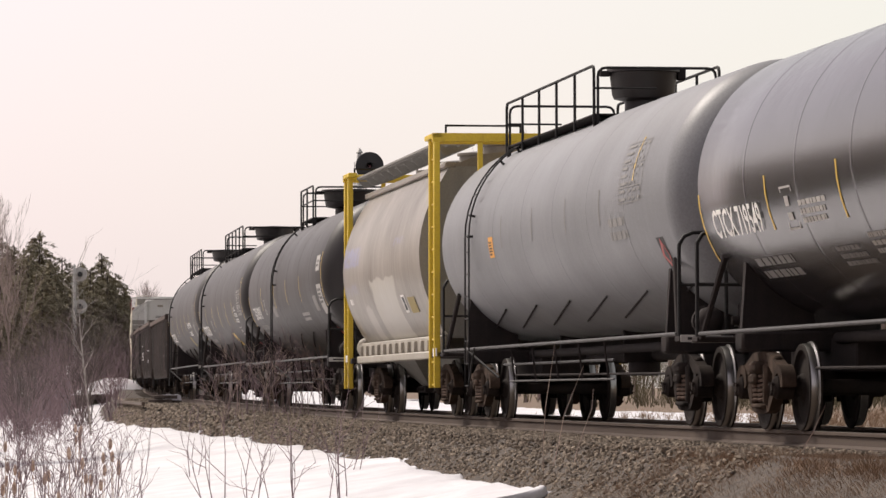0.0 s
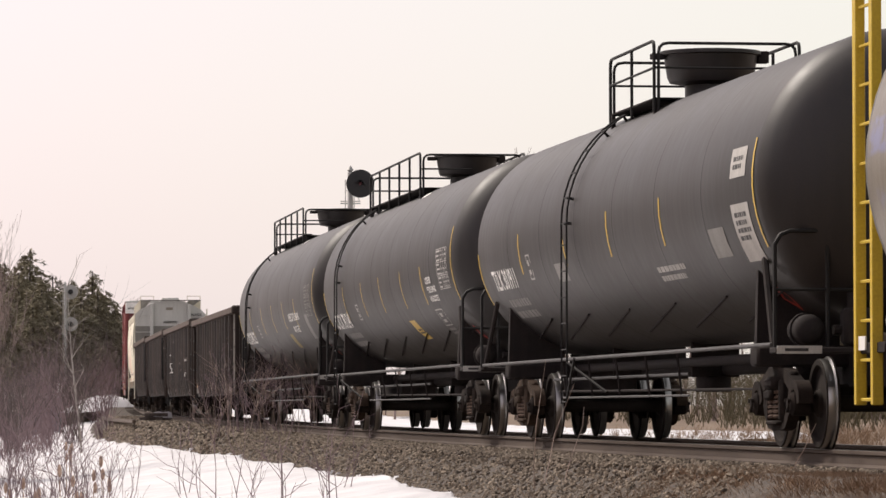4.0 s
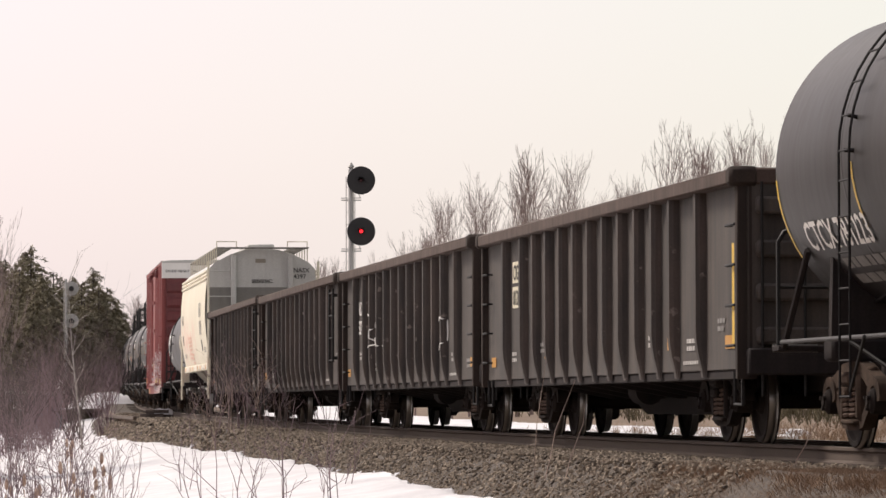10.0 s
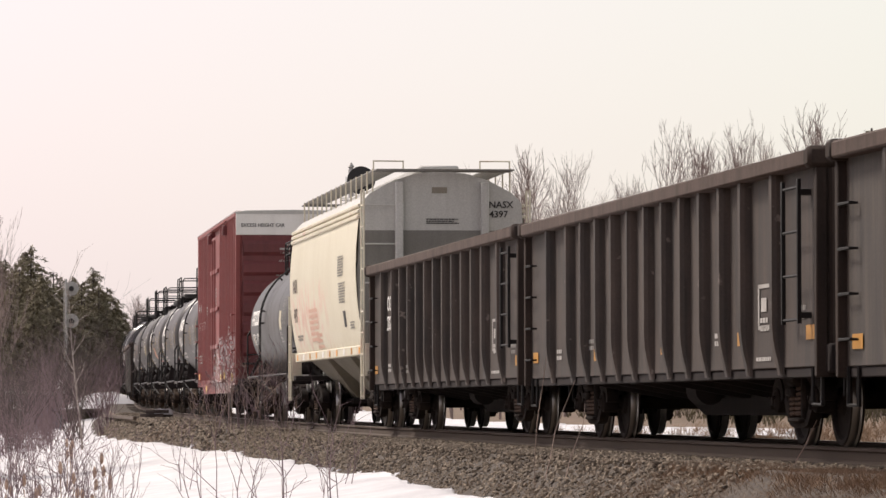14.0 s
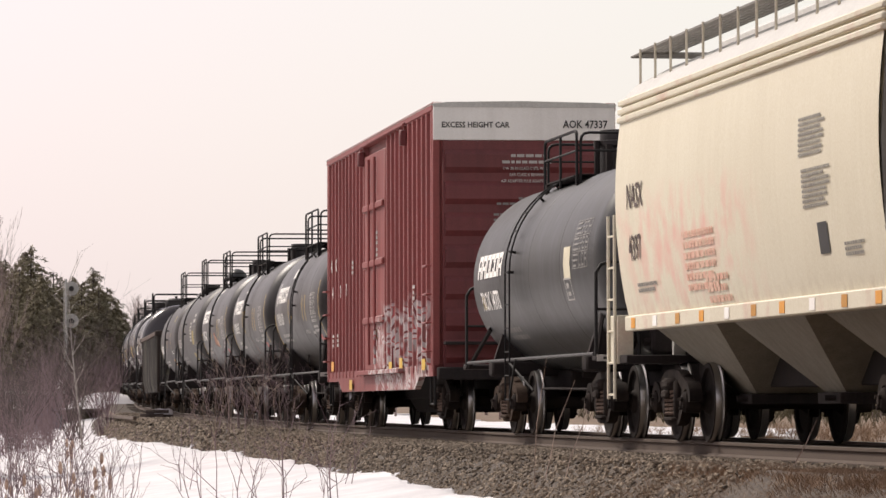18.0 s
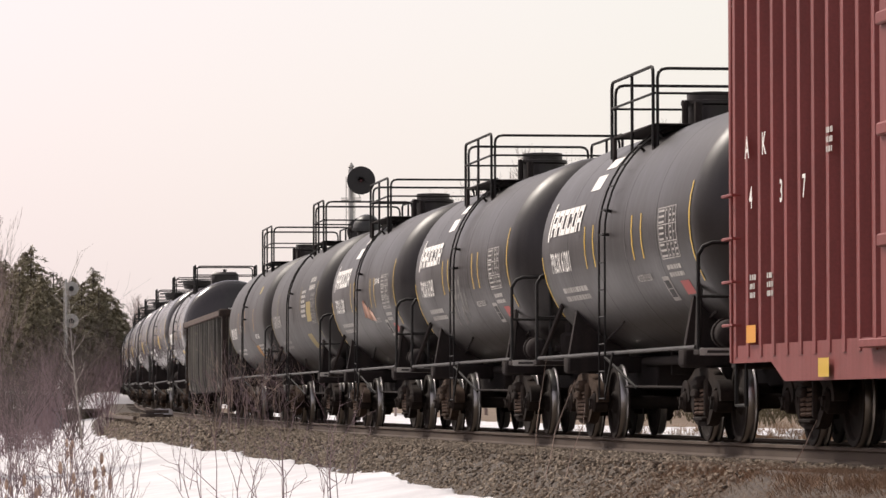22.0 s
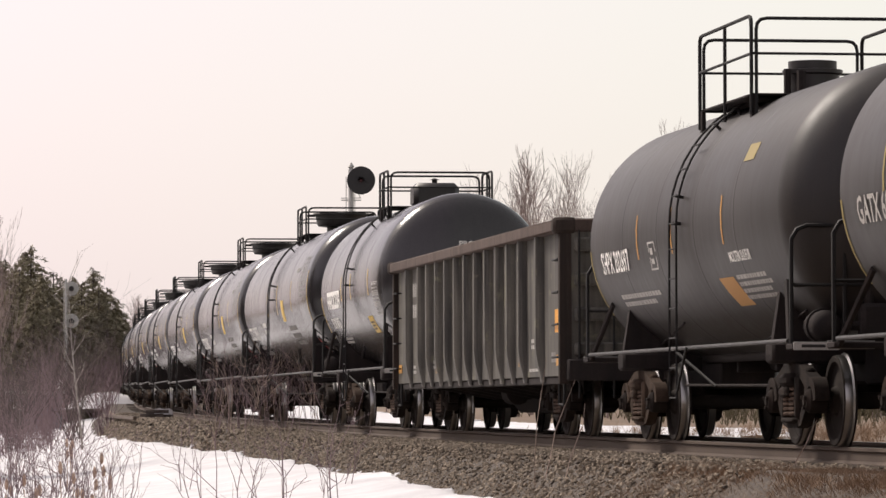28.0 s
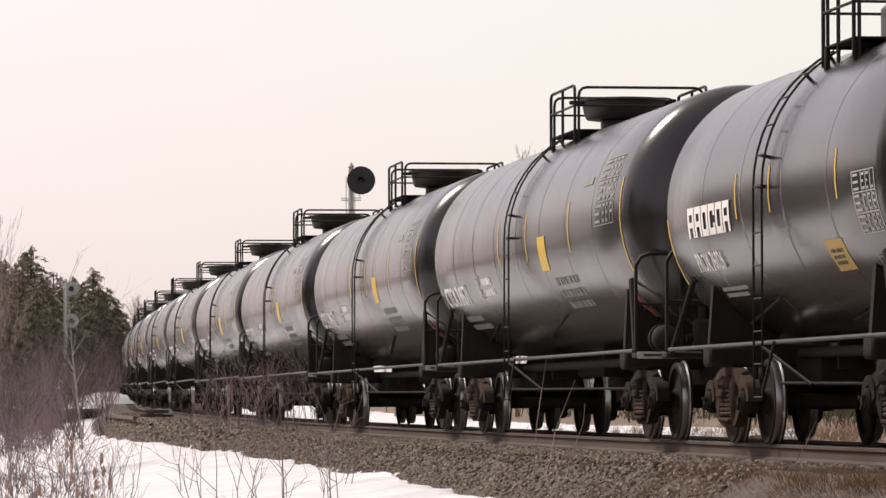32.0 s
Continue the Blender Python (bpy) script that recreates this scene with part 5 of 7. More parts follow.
# ---------------------------------------------------------------- tan cement hopper with yellow end frames
def cement_hopper(label, hl, spacing, trucks):
    car = thing("covered_hopper_car", label, "hopper car", "freight cars of the train")
    e = hl - .95
    sect = bulged_side(1.10, 1.62, 1.25, 2.5, 4.02, 1.12)
    for sx in (-1, 1):
        rows = [[(sx * x, y, z) for x, z in sect] for y in np.linspace(-e, e, 30)]
        part("side_sheet", Shape().sheet(rows).sheet([[(sx * (x - .04), y, z) for x, z in sect] for y in (e, -e)]), TAN_SIDE, car, "bowed dusty tan side sheet with vertical streaks")
        part("eave_rail", Shape().box(sx * 1.20, sx * 1.02, -e - .05, e + .05, 4.0, 4.10, .02), TAN, car)
        part("side_sill", Shape().box(sx * 1.36, sx * 1.20, -e - .1, e + .1, .92, 1.05, .02).box(sx * 1.28, sx * 1.16, -e, e, 1.05, 1.30, .02), TAN_LIGHT, car, "pale bolted side sill")
        for k in range(13):
            y = -e + .3 + (2 * e - .6) * k / 12
            part("sill_lug", Shape().box(sx * 1.34, sx * 1.26, y - .06, y + .06, 1.05, 1.24, .01), TAN_LIGHT, car)
        for k in range(11):
            y = -e + 2 * e * k / 10
            part("walk_bracket", Shape().slab([(sx * .75, 4.34), (sx * 1.32, 4.34), (sx * 1.30, 4.30), (sx * 1.20, 4.20)], y - .02, y + .02, "y"), HOPPER_DARK, car)
        gr = Shape()
        for xx in (.72, .92, 1.12, 1.30):
            gr.box(sx * xx, sx * (xx + .03), -e - .1, e + .1, 4.35, 4.38, .004)
        for yy in np.linspace(-e, e, 34):
            gr.box(sx * .72, sx * 1.33, yy - .012, yy + .012, 4.355, 4.375, .003)
        part("roof_walk", gr, HOPPER_DARK, car, "open grating roof walk")
        part("walk_toe", Shape().box(sx * 1.33, sx * 1.35, -e - .1, e + .1, 4.37, 4.41, .004), HOPPER_DARK, car)
        for d in (-1, 1):
            for yy in (d * hl, d * (hl - .62)):
                part("frame_post", Shape().box(sx * 1.50, sx * 1.40, yy - .05, yy + .05, .45, 4.42, .01), YELLOW, car, "yellow upright of the end frame")
            sh = Shape()
            for z in np.arange(.5, 4.3, .36):
                sh.tube((sx * 1.45, d * hl, z), (sx * 1.45, d * (hl - .62), z), .017, 5)
            part("frame_ladder", sh, YELLOW, car, "yellow ladder rungs")
            part("frame_top", Shape().box(sx * 1.52, sx * 1.36, d * (hl + .06), d * (hl - 1.0), 4.42, 4.50, .01), YELLOW, car)
    for d in (-1, 1):
        part("frame_beam", Shape().box(-1.52, 1.52, d * (hl + .06), d * (hl - .08), 4.36, 4.50, .01).box(-1.5, 1.5, d * (hl - .55), d * (hl - .69), 4.36, 4.48, .01), YELLOW, car, "yellow cross beam over the end")
        part("frame_rail", Shape().pipe([(-1.3, d * hl, 4.5), (-1.3, d * hl, 4.62), (-.1, d * hl, 4.62), (-.1, d * hl, 4.5)], .018, 5), RAIL_BLACK, car)
        for x in (-.75, .75):
            part("end_ladder_post", Shape().box(x - .04, x + .04, d * (hl - .03), d * (hl + .03), .95, 4.40, .008), YELLOW, car)
        poly = [(x, z) for x, z in sect] + [(-x, z) for x, z in sect[::-1]]
        # end sheets in a darker coat than the tan sides, shade put into the colour
        part("end_sheet", Shape().slab(poly, d * (e - .03), d * (e + .03), "y"), HOPPER_DARK, car, "tan end sheet with shade in its colour")
        part("end_platform", Shape().box(-1.46, 1.46, d * (e + .0), d * (hl + .05), .92, 1.02, .01), FRAME_BLACK, car)
        part("end_plate", Shape().box(-1.48, -1.465, d * (hl - .3), d * (hl + .1), .95, 1.08, .002), MARK_WHITE, car)
        part("slope_brace", Shape().pipe([(-.9, d * (hl - .1), 1.0), (-.6, d * (e + .05), 3.6)], .05, 6).pipe([(.9, d * (hl - .1), 1.0), (.6, d * (e + .05), 3.6)], .05, 6), TAN_LIGHT, car)
        truck_parts(car, d * trucks, TRUCK_BROWN)
    part("roof", Shape().slab([(-1.12, 4.02), (-.6, 4.22), (0, 4.28), (.6, 4.22), (1.12, 4.02), (0, 3.9)], -e, e, "y"), TAN, car)
    for k in range(4):
        y = -e + 2 * e * (k + .5) / 4
        part("roof_hatch", Shape().lathe([(.38, 4.2), (.38, 4.42), (.42, 4.43), (.42, 4.47), (0, 4.52)], (0, y, 0), "z", 20), TAN, car)
    part("brake_tank", Shape().lathe([(0, -.35), (.16, -.31), (.2, -.2), (.2, .2), (.16, .31), (0, .35)], (-1.1, hl - .55, 1.22), "y", 16), TAN_LIGHT, car)
    part("center_sill", Shape().box(-.3, .3, -hl + .05, hl - .05, .62, .95, .02), FRAME_BLACK, car)
    # bays darker than the tan body: the shade below the sill is painted in
    for k in range(2):
        bay(car, -e + 2 * e * (k + .5) / 2, e * .46, 1.3, .5, 1.15, HOPPER_DARK)
    couplers(car, hl + .05, spacing / 2)
    return car


# ---------------------------------------------------------------- the train: cars from the front to the rear, with their place on the track at sixteen seconds
TRAIN = []


def big_tank(label, coat, hl=8.2, R=1.52, zc=2.70, spacing=18.8, **k):
    return tank_car(label, hl, R, zc, coat, spacing, **k)


def ticks(car, sh, us, w0, w1, mat=None):
    for u in us:
        patch(car, "reflective_strip", sh, u - .03, u + .03, w0, w1, mat or MARK_YELLOW, "yellow reflective strip")


def rim(car, sh, hl, d=-1, mat=None):
    u = d * (hl - .03)
    low_w, high_w = (-.95, -.10) if d < 0 else (-.72, .42)
    patch(car, "rim_strip", sh, u - .03, u + .03, low_w, high_w, mat or MARK_YELLOW, "yellow reflective strip round the rim")


def placard(car, sh, u, w, size, mat):
    patch(car, "placard_backing", sh, u - size * .62, u + size * .62, w - size * .62, w + size * .62, MARK_BLACK, "dark placard holder")
    rows = [[sh.at(u, w - size * .6, .012), sh.at(u + size * .55, w, .012)], [sh.at(u - size * .55, w, .012), sh.at(u, w + size * .6, .012)]]
    part("placard", Shape().sheet(rows), mat, car, "red diamond placard")


# front black tank
c = big_tank("dull black tank car with white stencils and yellow strips", BLACK_GLOSS, 8.3, 1.50, 2.66, 20.2, deck=(-1.2, 1.0), rail_h=.5, ladder=-1.0)
sh = Shell(1.50, 2.66)
words(c, sh, "CTCX 719549", -7.7, -.60, .43, MARK_WHITE, .92)
bars(c, sh, -6.6, -1.0, 2, 2.2, .10, MARK_FADED, 1)
ticks(c, sh, (-4.95, -1.8, 1.2), -.62, -.05)
rim(c, sh, 8.3)
consent(c, sh, -4.3, -3.8, -.65, -.20, MARK_DIM)
for k, (u, w) in enumerate(((-3.6, -.42), (-2.9, -.95), (-1.4, -.85), (.6, -.6), (1.6, -.9))):
    bars(c, sh, u, w, 3, 1.2, .055, MARK_DIM if k % 2 == 0 else MARK_FADED, 20 + k)
TRAIN.append((c, -177.5))

# grey tank
c = big_tank("weathered grey tank car with an orange square mark", GREY_TANK, 9.4, 1.50, 2.70, 21.0, deck=(-.9, 6.9), deck_w=.85, rail_h=.55, ladder=6.0, dome=("drum", .1, .46, .58), struts=6, rail_style="open")
sh = Shell(1.50, 2.70)
patch(c, "orange_label", sh, -4.45, -4.02, -.36, -.06, MARK_ORANGE, "orange square label with dark lines")
bars(c, sh, -4.40, -.15, 5, .30, .026, MARK_BLACK, 12, name="label_text", label="dark lines on the label")
grid_panel(c, sh, 6.4, -.05, 1.5, .75, 5, 8, MARK_FADED)
ticks(c, sh, (-3.2, -.4, 2.4, 5.0), -.25, .20, MARK_FADED)
ticks(c, sh, (7.3,), .2, .75)
placard(c, sh, 8.6, -.75, .36, MARK_RED)
bars(c, sh, 5.6, -.3, 2, 1.2, .1, MARK_FADED, 5)
TRAIN.append((c, -157.9))

# cement hopper
c = cement_hopper("dusty tan covered hopper with yellow end frames", 6.75, 14.6, 4.9)
sd = Flat(x=-1.62)
sect_c = bulged_side(1.10, 1.62, 1.25, 2.5, 4.02, 1.12)


class Bowed:
    def __init__(self, sect):
        self.z, self.x = [p[1] for p in sect], [p[0] for p in sect]

    def at(self, u, w, e=0.006):
        return (-float(np.interp(w, self.z, self.x)) - e - .004, -u, w)


sd = Bowed(sect_c)
patch(c, "yellow_label", sd, 3.3, 4.2, 1.70, 1.96, MARK_OLIVE, "weathered yellow label", e=.012)
bars(c, sd, 3.35, 1.88, 3, .5, .03, MARK_DIM, 13, name="label_text", label="pale lines on the label")
patch(c, "white_label", sd, 2.45, 2.95, 1.72, 2.02, MARK_WHITE, "white framed label")
patch(c, "label_panel", sd, 2.55, 2.85, 1.76, 1.98, MARK_BLACK, e=.010)
bars(c, sd, -5.2, 2.0, 1, .5, .1, MARK_WHITE, 9)
TRAIN.append((c, -140.65))

# three large dull tanks
D_ARGS = dict(deck=(-.6, 6.9), deck_w=.9, rail_h=.50, ladder=6.3, dome=("drum", .1, .53, .50), struts=6, rail_style="open")
c = big_tank("dark tank car with yellow strips and white labels", BLACK_OLD, 9.5, 1.54, 2.74, 21.6, deck=(-.8, 2.2), rail_h=.60, ladder=1.5, struts=6, dome=("drum", .2, .58, .55))
sh = Shell(1.54, 2.74)
words(c, sh, "TILX 301911", -8.45, -.66, .40, MARK_WHITE, .95)
bars(c, sh, -8.0, -.95, 2, 2.2, .12, MARK_FADED, 31)
consent(c, sh, -5.3, -5.0, -.6, -.25, MARK_DIM)
ticks(c, sh, (-5.8, -2.2, 1.0, 4.4), -.50, .05)
rim(c, sh, 9.5)
rim(c, sh, 9.5, 1)
for w0, w1, u0, u1 in ((.05, .36, 8.35, 9.1), (-.85, -.22, 8.3, 9.15)):
    patch(c, "white_label", sh, u0, u1, w0, w1, MARK_DIM, "large weathered white label with dark lines")
    bars(c, sh, u0 + .12, w1 - .14, int((w1 - w0) / .13), u1 - u0 - .2, .05, MARK_BLACK, int(u0 * 10), name="label_text", label="dark lines on the label")
patch(c, "faded_label", sh, 6.9, 7.7, -.75, -.42, MARK_FADED)
patch(c, "faded_label", sh, -3.2, -2.4, -.7, -.45, MARK_FADED)
bars(c, sh, 3.4, -.8, 2, 1.8, .07, MARK_DIM, 34)
placard(c, sh, 8.6, -1.35, .36, MARK_RED)
TRAIN.append((c, -120.3))
c = big_tank("dull dark-grey tank car with a slanted yellow label", BLACK_OLD, 9.3, 1.54, 2.74, 21.2, **D_ARGS)
sh = Shell(1.54, 2.74)
words(c, sh, "CTCX 781240", -8.4, -.85, .42, MARK_WHITE, 1.0)
bars(c, sh, -7.5, -1.1, 2, 2.2, .12, MARK_FADED, 41)
consent(c, sh, -4.4, -4.0, -.75, -.45, MARK_DIM)
ticks(c, sh, (-6.0, -3.0, -.25, 2.8, 5.5), -.70, -.08)
rim(c, sh, 9.3)
rim(c, sh, 9.3, 1)
patch(c, "yellow_label", sh, 2.35, 3.05, -1.34, -.92, MARK_YELLOW, "slanted yellow label", skew=-.3)
bars(c, sh, 2.35, -1.14, 2, .6, .04, MARK_BLACK, 14, name="label_text", label="dark lines on the label")
for k, t in enumerate(("LIQUEFIED", "PETROLEUM GAS", "NON-ODORIZED")):
    words(c, sh, t, 6.05, -.365 - .15 * k, .14, MARK_WHITE, .95)
grid_panel(c, sh, 7.6, -.50, 1.2, .62, 4, 9, MARK_DIM)
consent(c, sh, 5.9, 6.7, -1.12, -.80, MARK_DIM)
bars(c, sh, 6.0, -1.22, 2, .7, .05, MARK_FADED, 46)
patch(c, "top_mark", sh, .8, 1.4, 1.45, 1.6, MARK_WHITE)
placard(c, sh, 8.7, -1.35, .34, MARK_RED)
TRAIN.append((c, -98.6))
c = big_tank("dull dark-grey tank car with yellow strips and a yellow label", BLACK_OLD, 9.5, 1.54, 2.74, 21.0, **D_ARGS)
words(c, sh, "CTCX 781223", -8.8, -.85, .42, MARK_WHITE, 1.0)
bars(c, sh, -8.0, -1.1, 2, 2.2, .12, MARK_FADED, 51)
consent(c, sh, -4.9, -4.5, -.75, -.45, MARK_DIM)
ticks(c, sh, (-6.4, -3.2, -.4, 2.4, 5.2), -.70, -.08)
rim(c, sh, 9.5)
rim(c, sh, 9.5, 1)
patch(c, "yellow_label", sh, 2.5, 3.2, -1.16, -.80, MARK_OLIVE, "slanted yellow label", skew=-.3)
words(c, sh, "LIQUEFIED PETROLEUM GAS", 3.6, -.52, .22, MARK_WHITE, .85)
words(c, sh, "NON-ODORIZED", 3.9, -.78, .20, MARK_WHITE, .85)
grid_panel(c, sh, 7.7, -.50, 1.2, .62, 4, 9, MARK_FADED)
patch(c, "faded_label", sh, 7.0, 7.6, -1.0, -.45, MARK_FADED)
patch(c, "top_mark", sh, .4, 1.0, 1.45, 1.6, MARK_WHITE)
placard(c, sh, 8.9, -1.35, .34, MARK_RED)
TRAIN.append((c, -77.4))

# four gondolas
gs = Flat(x=-1.425)


def gon_marks(c, seed, upper=None, lower=None, box=False):
    q = random.Random(seed)
    if upper:
        words(c, gs, upper, -6.72, 2.04, .34, MARK_WHITE, .95)
        words(c, gs, lower, -6.72, 1.70, .34, MARK_WHITE, .80)
    if box:
        frame_mark = Shape()
        for u0, u1, w0, w1 in ((5.8, 6.4, 1.18, 1.22), (5.8, 6.4, 1.60, 1.64), (5.8, 5.86, 1.18, 1.64), (6.34, 6.4, 1.18, 1.64), (5.95, 6.2, 1.36, 1.50)):
            frame_mark.sheet([[gs.at(u0, w0), gs.at(u1, w0)], [gs.at(u0, w1), gs.at(u1, w1)]])
        part("stencil_frame", frame_mark, MARK_DIM, c, "white outlined stencil square")
    for k, bay_u in enumerate((-6.6, -4.2, 5.9, 7.6, 3.6)):
        bars(c, gs, bay_u, q.uniform(1.0, 1.35), 2, .45, .05, MARK_DIM if k % 2 == 0 else MARK_FADED, seed + k)
    bars(c, gs, 5.7, .86, 1, .9, .04, MARK_DIM, seed + 9)
    for k, u in enumerate((-8.3, -3.75, .62, 4.85, 8.2)):
        w = q.uniform(.92, 1.05)
        big = k in (0, 4)
        patch(c, "reflective_square", gs, u - (.20 if big else .07), u + (.20 if big else .07), w, w + .14, MARK_DUSTY, "dusty orange reflective square", e=.008)


c = gondola("black gondola car with cream number cards and rusty top rail", 9.0, 2.72, GON_GREY, GON_RUST, 18.9)
gon_marks(c, 60)
for w, t in ((2.11, "CIGX"), (1.765, "0120")):
    patch(c, "number_card", gs, -6.56, -5.74, w, w + .295, CREAM_CARD, "cream card with black numbers", e=.006)
    words(c, gs, t, -6.48, w + .045, .29, MARK_BLACK, .98, e=.012)
patch(c, "yellow_post_strip", Flat(x=-1.475), 8.6, 8.72, 1.0, 2.1, MARK_YELLOW, "tall yellow reflective strip")
patch(c, "yellow_post_strip", Flat(x=-1.475), -8.98, -8.9, 1.05, 2.1, MARK_YELLOW, "tall yellow reflective strip")
patch(c, "yellow_post_strip", gs, -7.55, -7.47, 1.25, 1.95, MARK_YELLOW, "tall yellow reflective strip")
TRAIN.append((c, -56.9))
c = gondola("grey gondola car with white chalk scrawls and rusty top rail", 8.85, 2.74, GON_GREY, GON_RUST, 18.7)
gon_marks(c, 70, "VLX", "52732")


def draped(u, w):
    """A point on the ribbed side, on a rib's face or on the sheet between."""
    near = min(abs(u + y) for y in RIBS)
    return gs.at(u, w, .118 if near < .075 else .006)


for k, (u, w, du, dw, turns) in enumerate(((-5.0, 1.95, .12, .40, .9), (-4.5, 1.70, .42, .34, 1.9), (-3.9, 1.62, .35, .30, 2.1), (-3.2, 1.80, .16, .42, 1.1), (5.2, 1.45, .18, .22, 1.6))):
    pts = []
    for i in range(41):
        a = i / 40 * math.pi * turns + k
        pts.append(draped(u + du * math.cos(a) + .006 * i, w + dw * math.sin(a) + .003 * i))
    part("chalk_scrawl", Shape().pipe(pts, .011, 4), MARK_WHITE, c, "looping white chalk scrawl")
TRAIN.append((c, -38.2))
c = gondola("dark brown gondola car with side ladder and rusty top rail", 8.8, 2.72, GON_BROWN, GON_RUST, 18.5, ladders=(-1,))
gon_marks(c, 80, box=True)
TRAIN.append((c, -19.8))
c = gondola("grey-brown gondola car with side ladder and rusty top rail", 8.75, 2.72, GON_BROWN, GON_RUST, 18.5, ladders=(-1,))
gon_marks(c, 90, "CIGX", "2707", True)
TRAIN.append((c, -1.7))

# cream hopper
c = cream_hopper("cream covered hopper with pink spray stains and a grey end", 7.35, 15.6, 5.6)
sd = Bowed(bulged_side(1.40, 1.56, 1.48, 2.6, 4.05, 1.46))
words(c, sd, "NASX", -5.75, 2.72, .40, RUST_INK, .95)
words(c, sd, "4397", -5.75, 2.12, .40, RUST_INK, .95)
bars(c, sd, -5.5, 1.80, 2, 1.3, .04, HOPPER_DARK, 101)
bars(c, sd, 3.3, 3.15, 8, 1.2, .030, HOPPER_DARK, 102)
bars(c, sd, 3.4, 2.65, 8, 1.2, .030, HOPPER_DARK, 103)
patch(c, "black_label", sd, 3.9, 4.3, 1.85, 2.15, MARK_BLACK, "black label")
bars(c, sd, 4.9, 1.9, 3, .8, .03, HOPPER_DARK, 104)
for k, (u, w, n, wd) in enumerate(((-2.6, 2.25, 6, 1.7), (-1.6, 1.75, 3, 1.2))):
    bars(c, sd, u, w, n, wd, .07, SPRAY_PINK, 110 + k, name="spray_scrawl", label="faded pink spray scrawl")
en = Flat(y=-6.54)
words(c, en, "NASX", .86, 3.96, .17, MARK_BLACK)
words(c, en, "4397", .87, 3.79, .17, MARK_BLACK)
bars(c, en, -.28, 3.74, 3, .6, .022, MARK_BLACK, 105)
patch(c, "rust_label", en, -.18, .1, 4.22, 4.33, TAN, "small faded label")
TRAIN.append((c, 15.3))

# small tank
c = tank_car("short slate-grey tank car with a white block mark", 5.2, 1.38, 2.26, SMALL_TANK, 12.8, deck=(-.6, 2.1), deck_w=.8, rail_h=.5, ladder=1.3, seams=3, dome=("lid", .2, .38, .55), struts=0)
sh = Shell(1.38, 2.26)
block_mark(c, sh, -4.7, .0, .34, MARK_WHITE)
words(c, sh, "PROX 14773", -4.5, -.46, .38, MARK_WHITE, .85)
bars(c, sh, -3.2, -.85, 2, 1.4, .08, MARK_FADED, 121)
patch(c, "cream_label", sh, 2.95, 3.45, -.22, .20, CREAM_CARD, "cream paper label")
grid_panel(c, sh, 3.7, -.10, 1.1, .62, 4, 9, MARK_FADED)
consent(c, sh, 2.9, 3.4, -.5, -.2, MARK_DIM)
patch(c, "yellow_stain", sh, -4.5, -4.2, -.45, -.25, MARK_OLIVE, "faded yellow spot")
TRAIN.append((c, 29.6))

# boxcar
c = boxcar("dark red high boxcar with white graffiti and a white end band", 8.05, 5.20, 17.6, 6.1)
en = Flat(y=-8.062)
words(c, en, "EXCESS HEIGHT CAR", -1.32, 4.78, .125, MARK_BLACK, .92)
words(c, en, "AOK 47337", .62, 4.78, .17, MARK_BLACK, .85)
eb = Flat(y=-8.122)
for k, t in enumerate(("1 W 36 IN CLASS C STL WHLS", "AAR CLASS K BEARINGS", "ASF ADAPTER PLUS ADAPTERS")):
    words(c, eb, t, -.38 + (.13 if k == 1 else .03 if k == 0 else 0), 4.11 - .10 * k, .068, MARK_DIM, .82, label="small white stencilled line")
bars(c, eb, -.22, 4.31, 1, .60, .045, MARK_DIM, 130)
bars(c, eb, -.36, 4.21, 1, .95, .045, MARK_DIM, 131)
for k, (u, wd) in enumerate(((-.1, .5), (-.45, 1.0), (-.2, .6), (-.5, .95), (-.5, 1.0))):
    bars(c, eb, u, 3.64 - .085 * k, 1, wd, .036, MARK_FADED, 132 + k)
bs = Flat(x=-1.462)
for k, (t, u, w) in enumerate((("A", -7.2, 2.96), ("K", -6.4, 2.96), ("4", -7.0, 2.44), ("3", -5.6, 2.44), ("7", -4.6, 2.44))):
    words(c, bs, t, u, w, .32, MARK_WHITE, .9)
for k, (u, w) in enumerate(((-7.0, 1.7), (-6.2, 1.7), (-3.6, 3.0), (.3, 3.4), (.3, 3.1), (5.5, 2.3))):
    bars(c, bs, u, w, 3, .30, .055, MARK_DIM, 140 + k)
q = random.Random(11)
for u, w in ((-6.9, 1.15), (-3.7, .78), (.2, 1.65), (2.5, 1.05), (4.0, 1.1), (7.0, 1.05)):
    patch(c, "reflective_square", Flat(x=-1.475), u - .22, u + .22, w - .09, w + .09, MARK_ORANGE if u < -6 else MARK_YELLOW, "yellow reflective square")
TRAIN.append((c, 46.8))

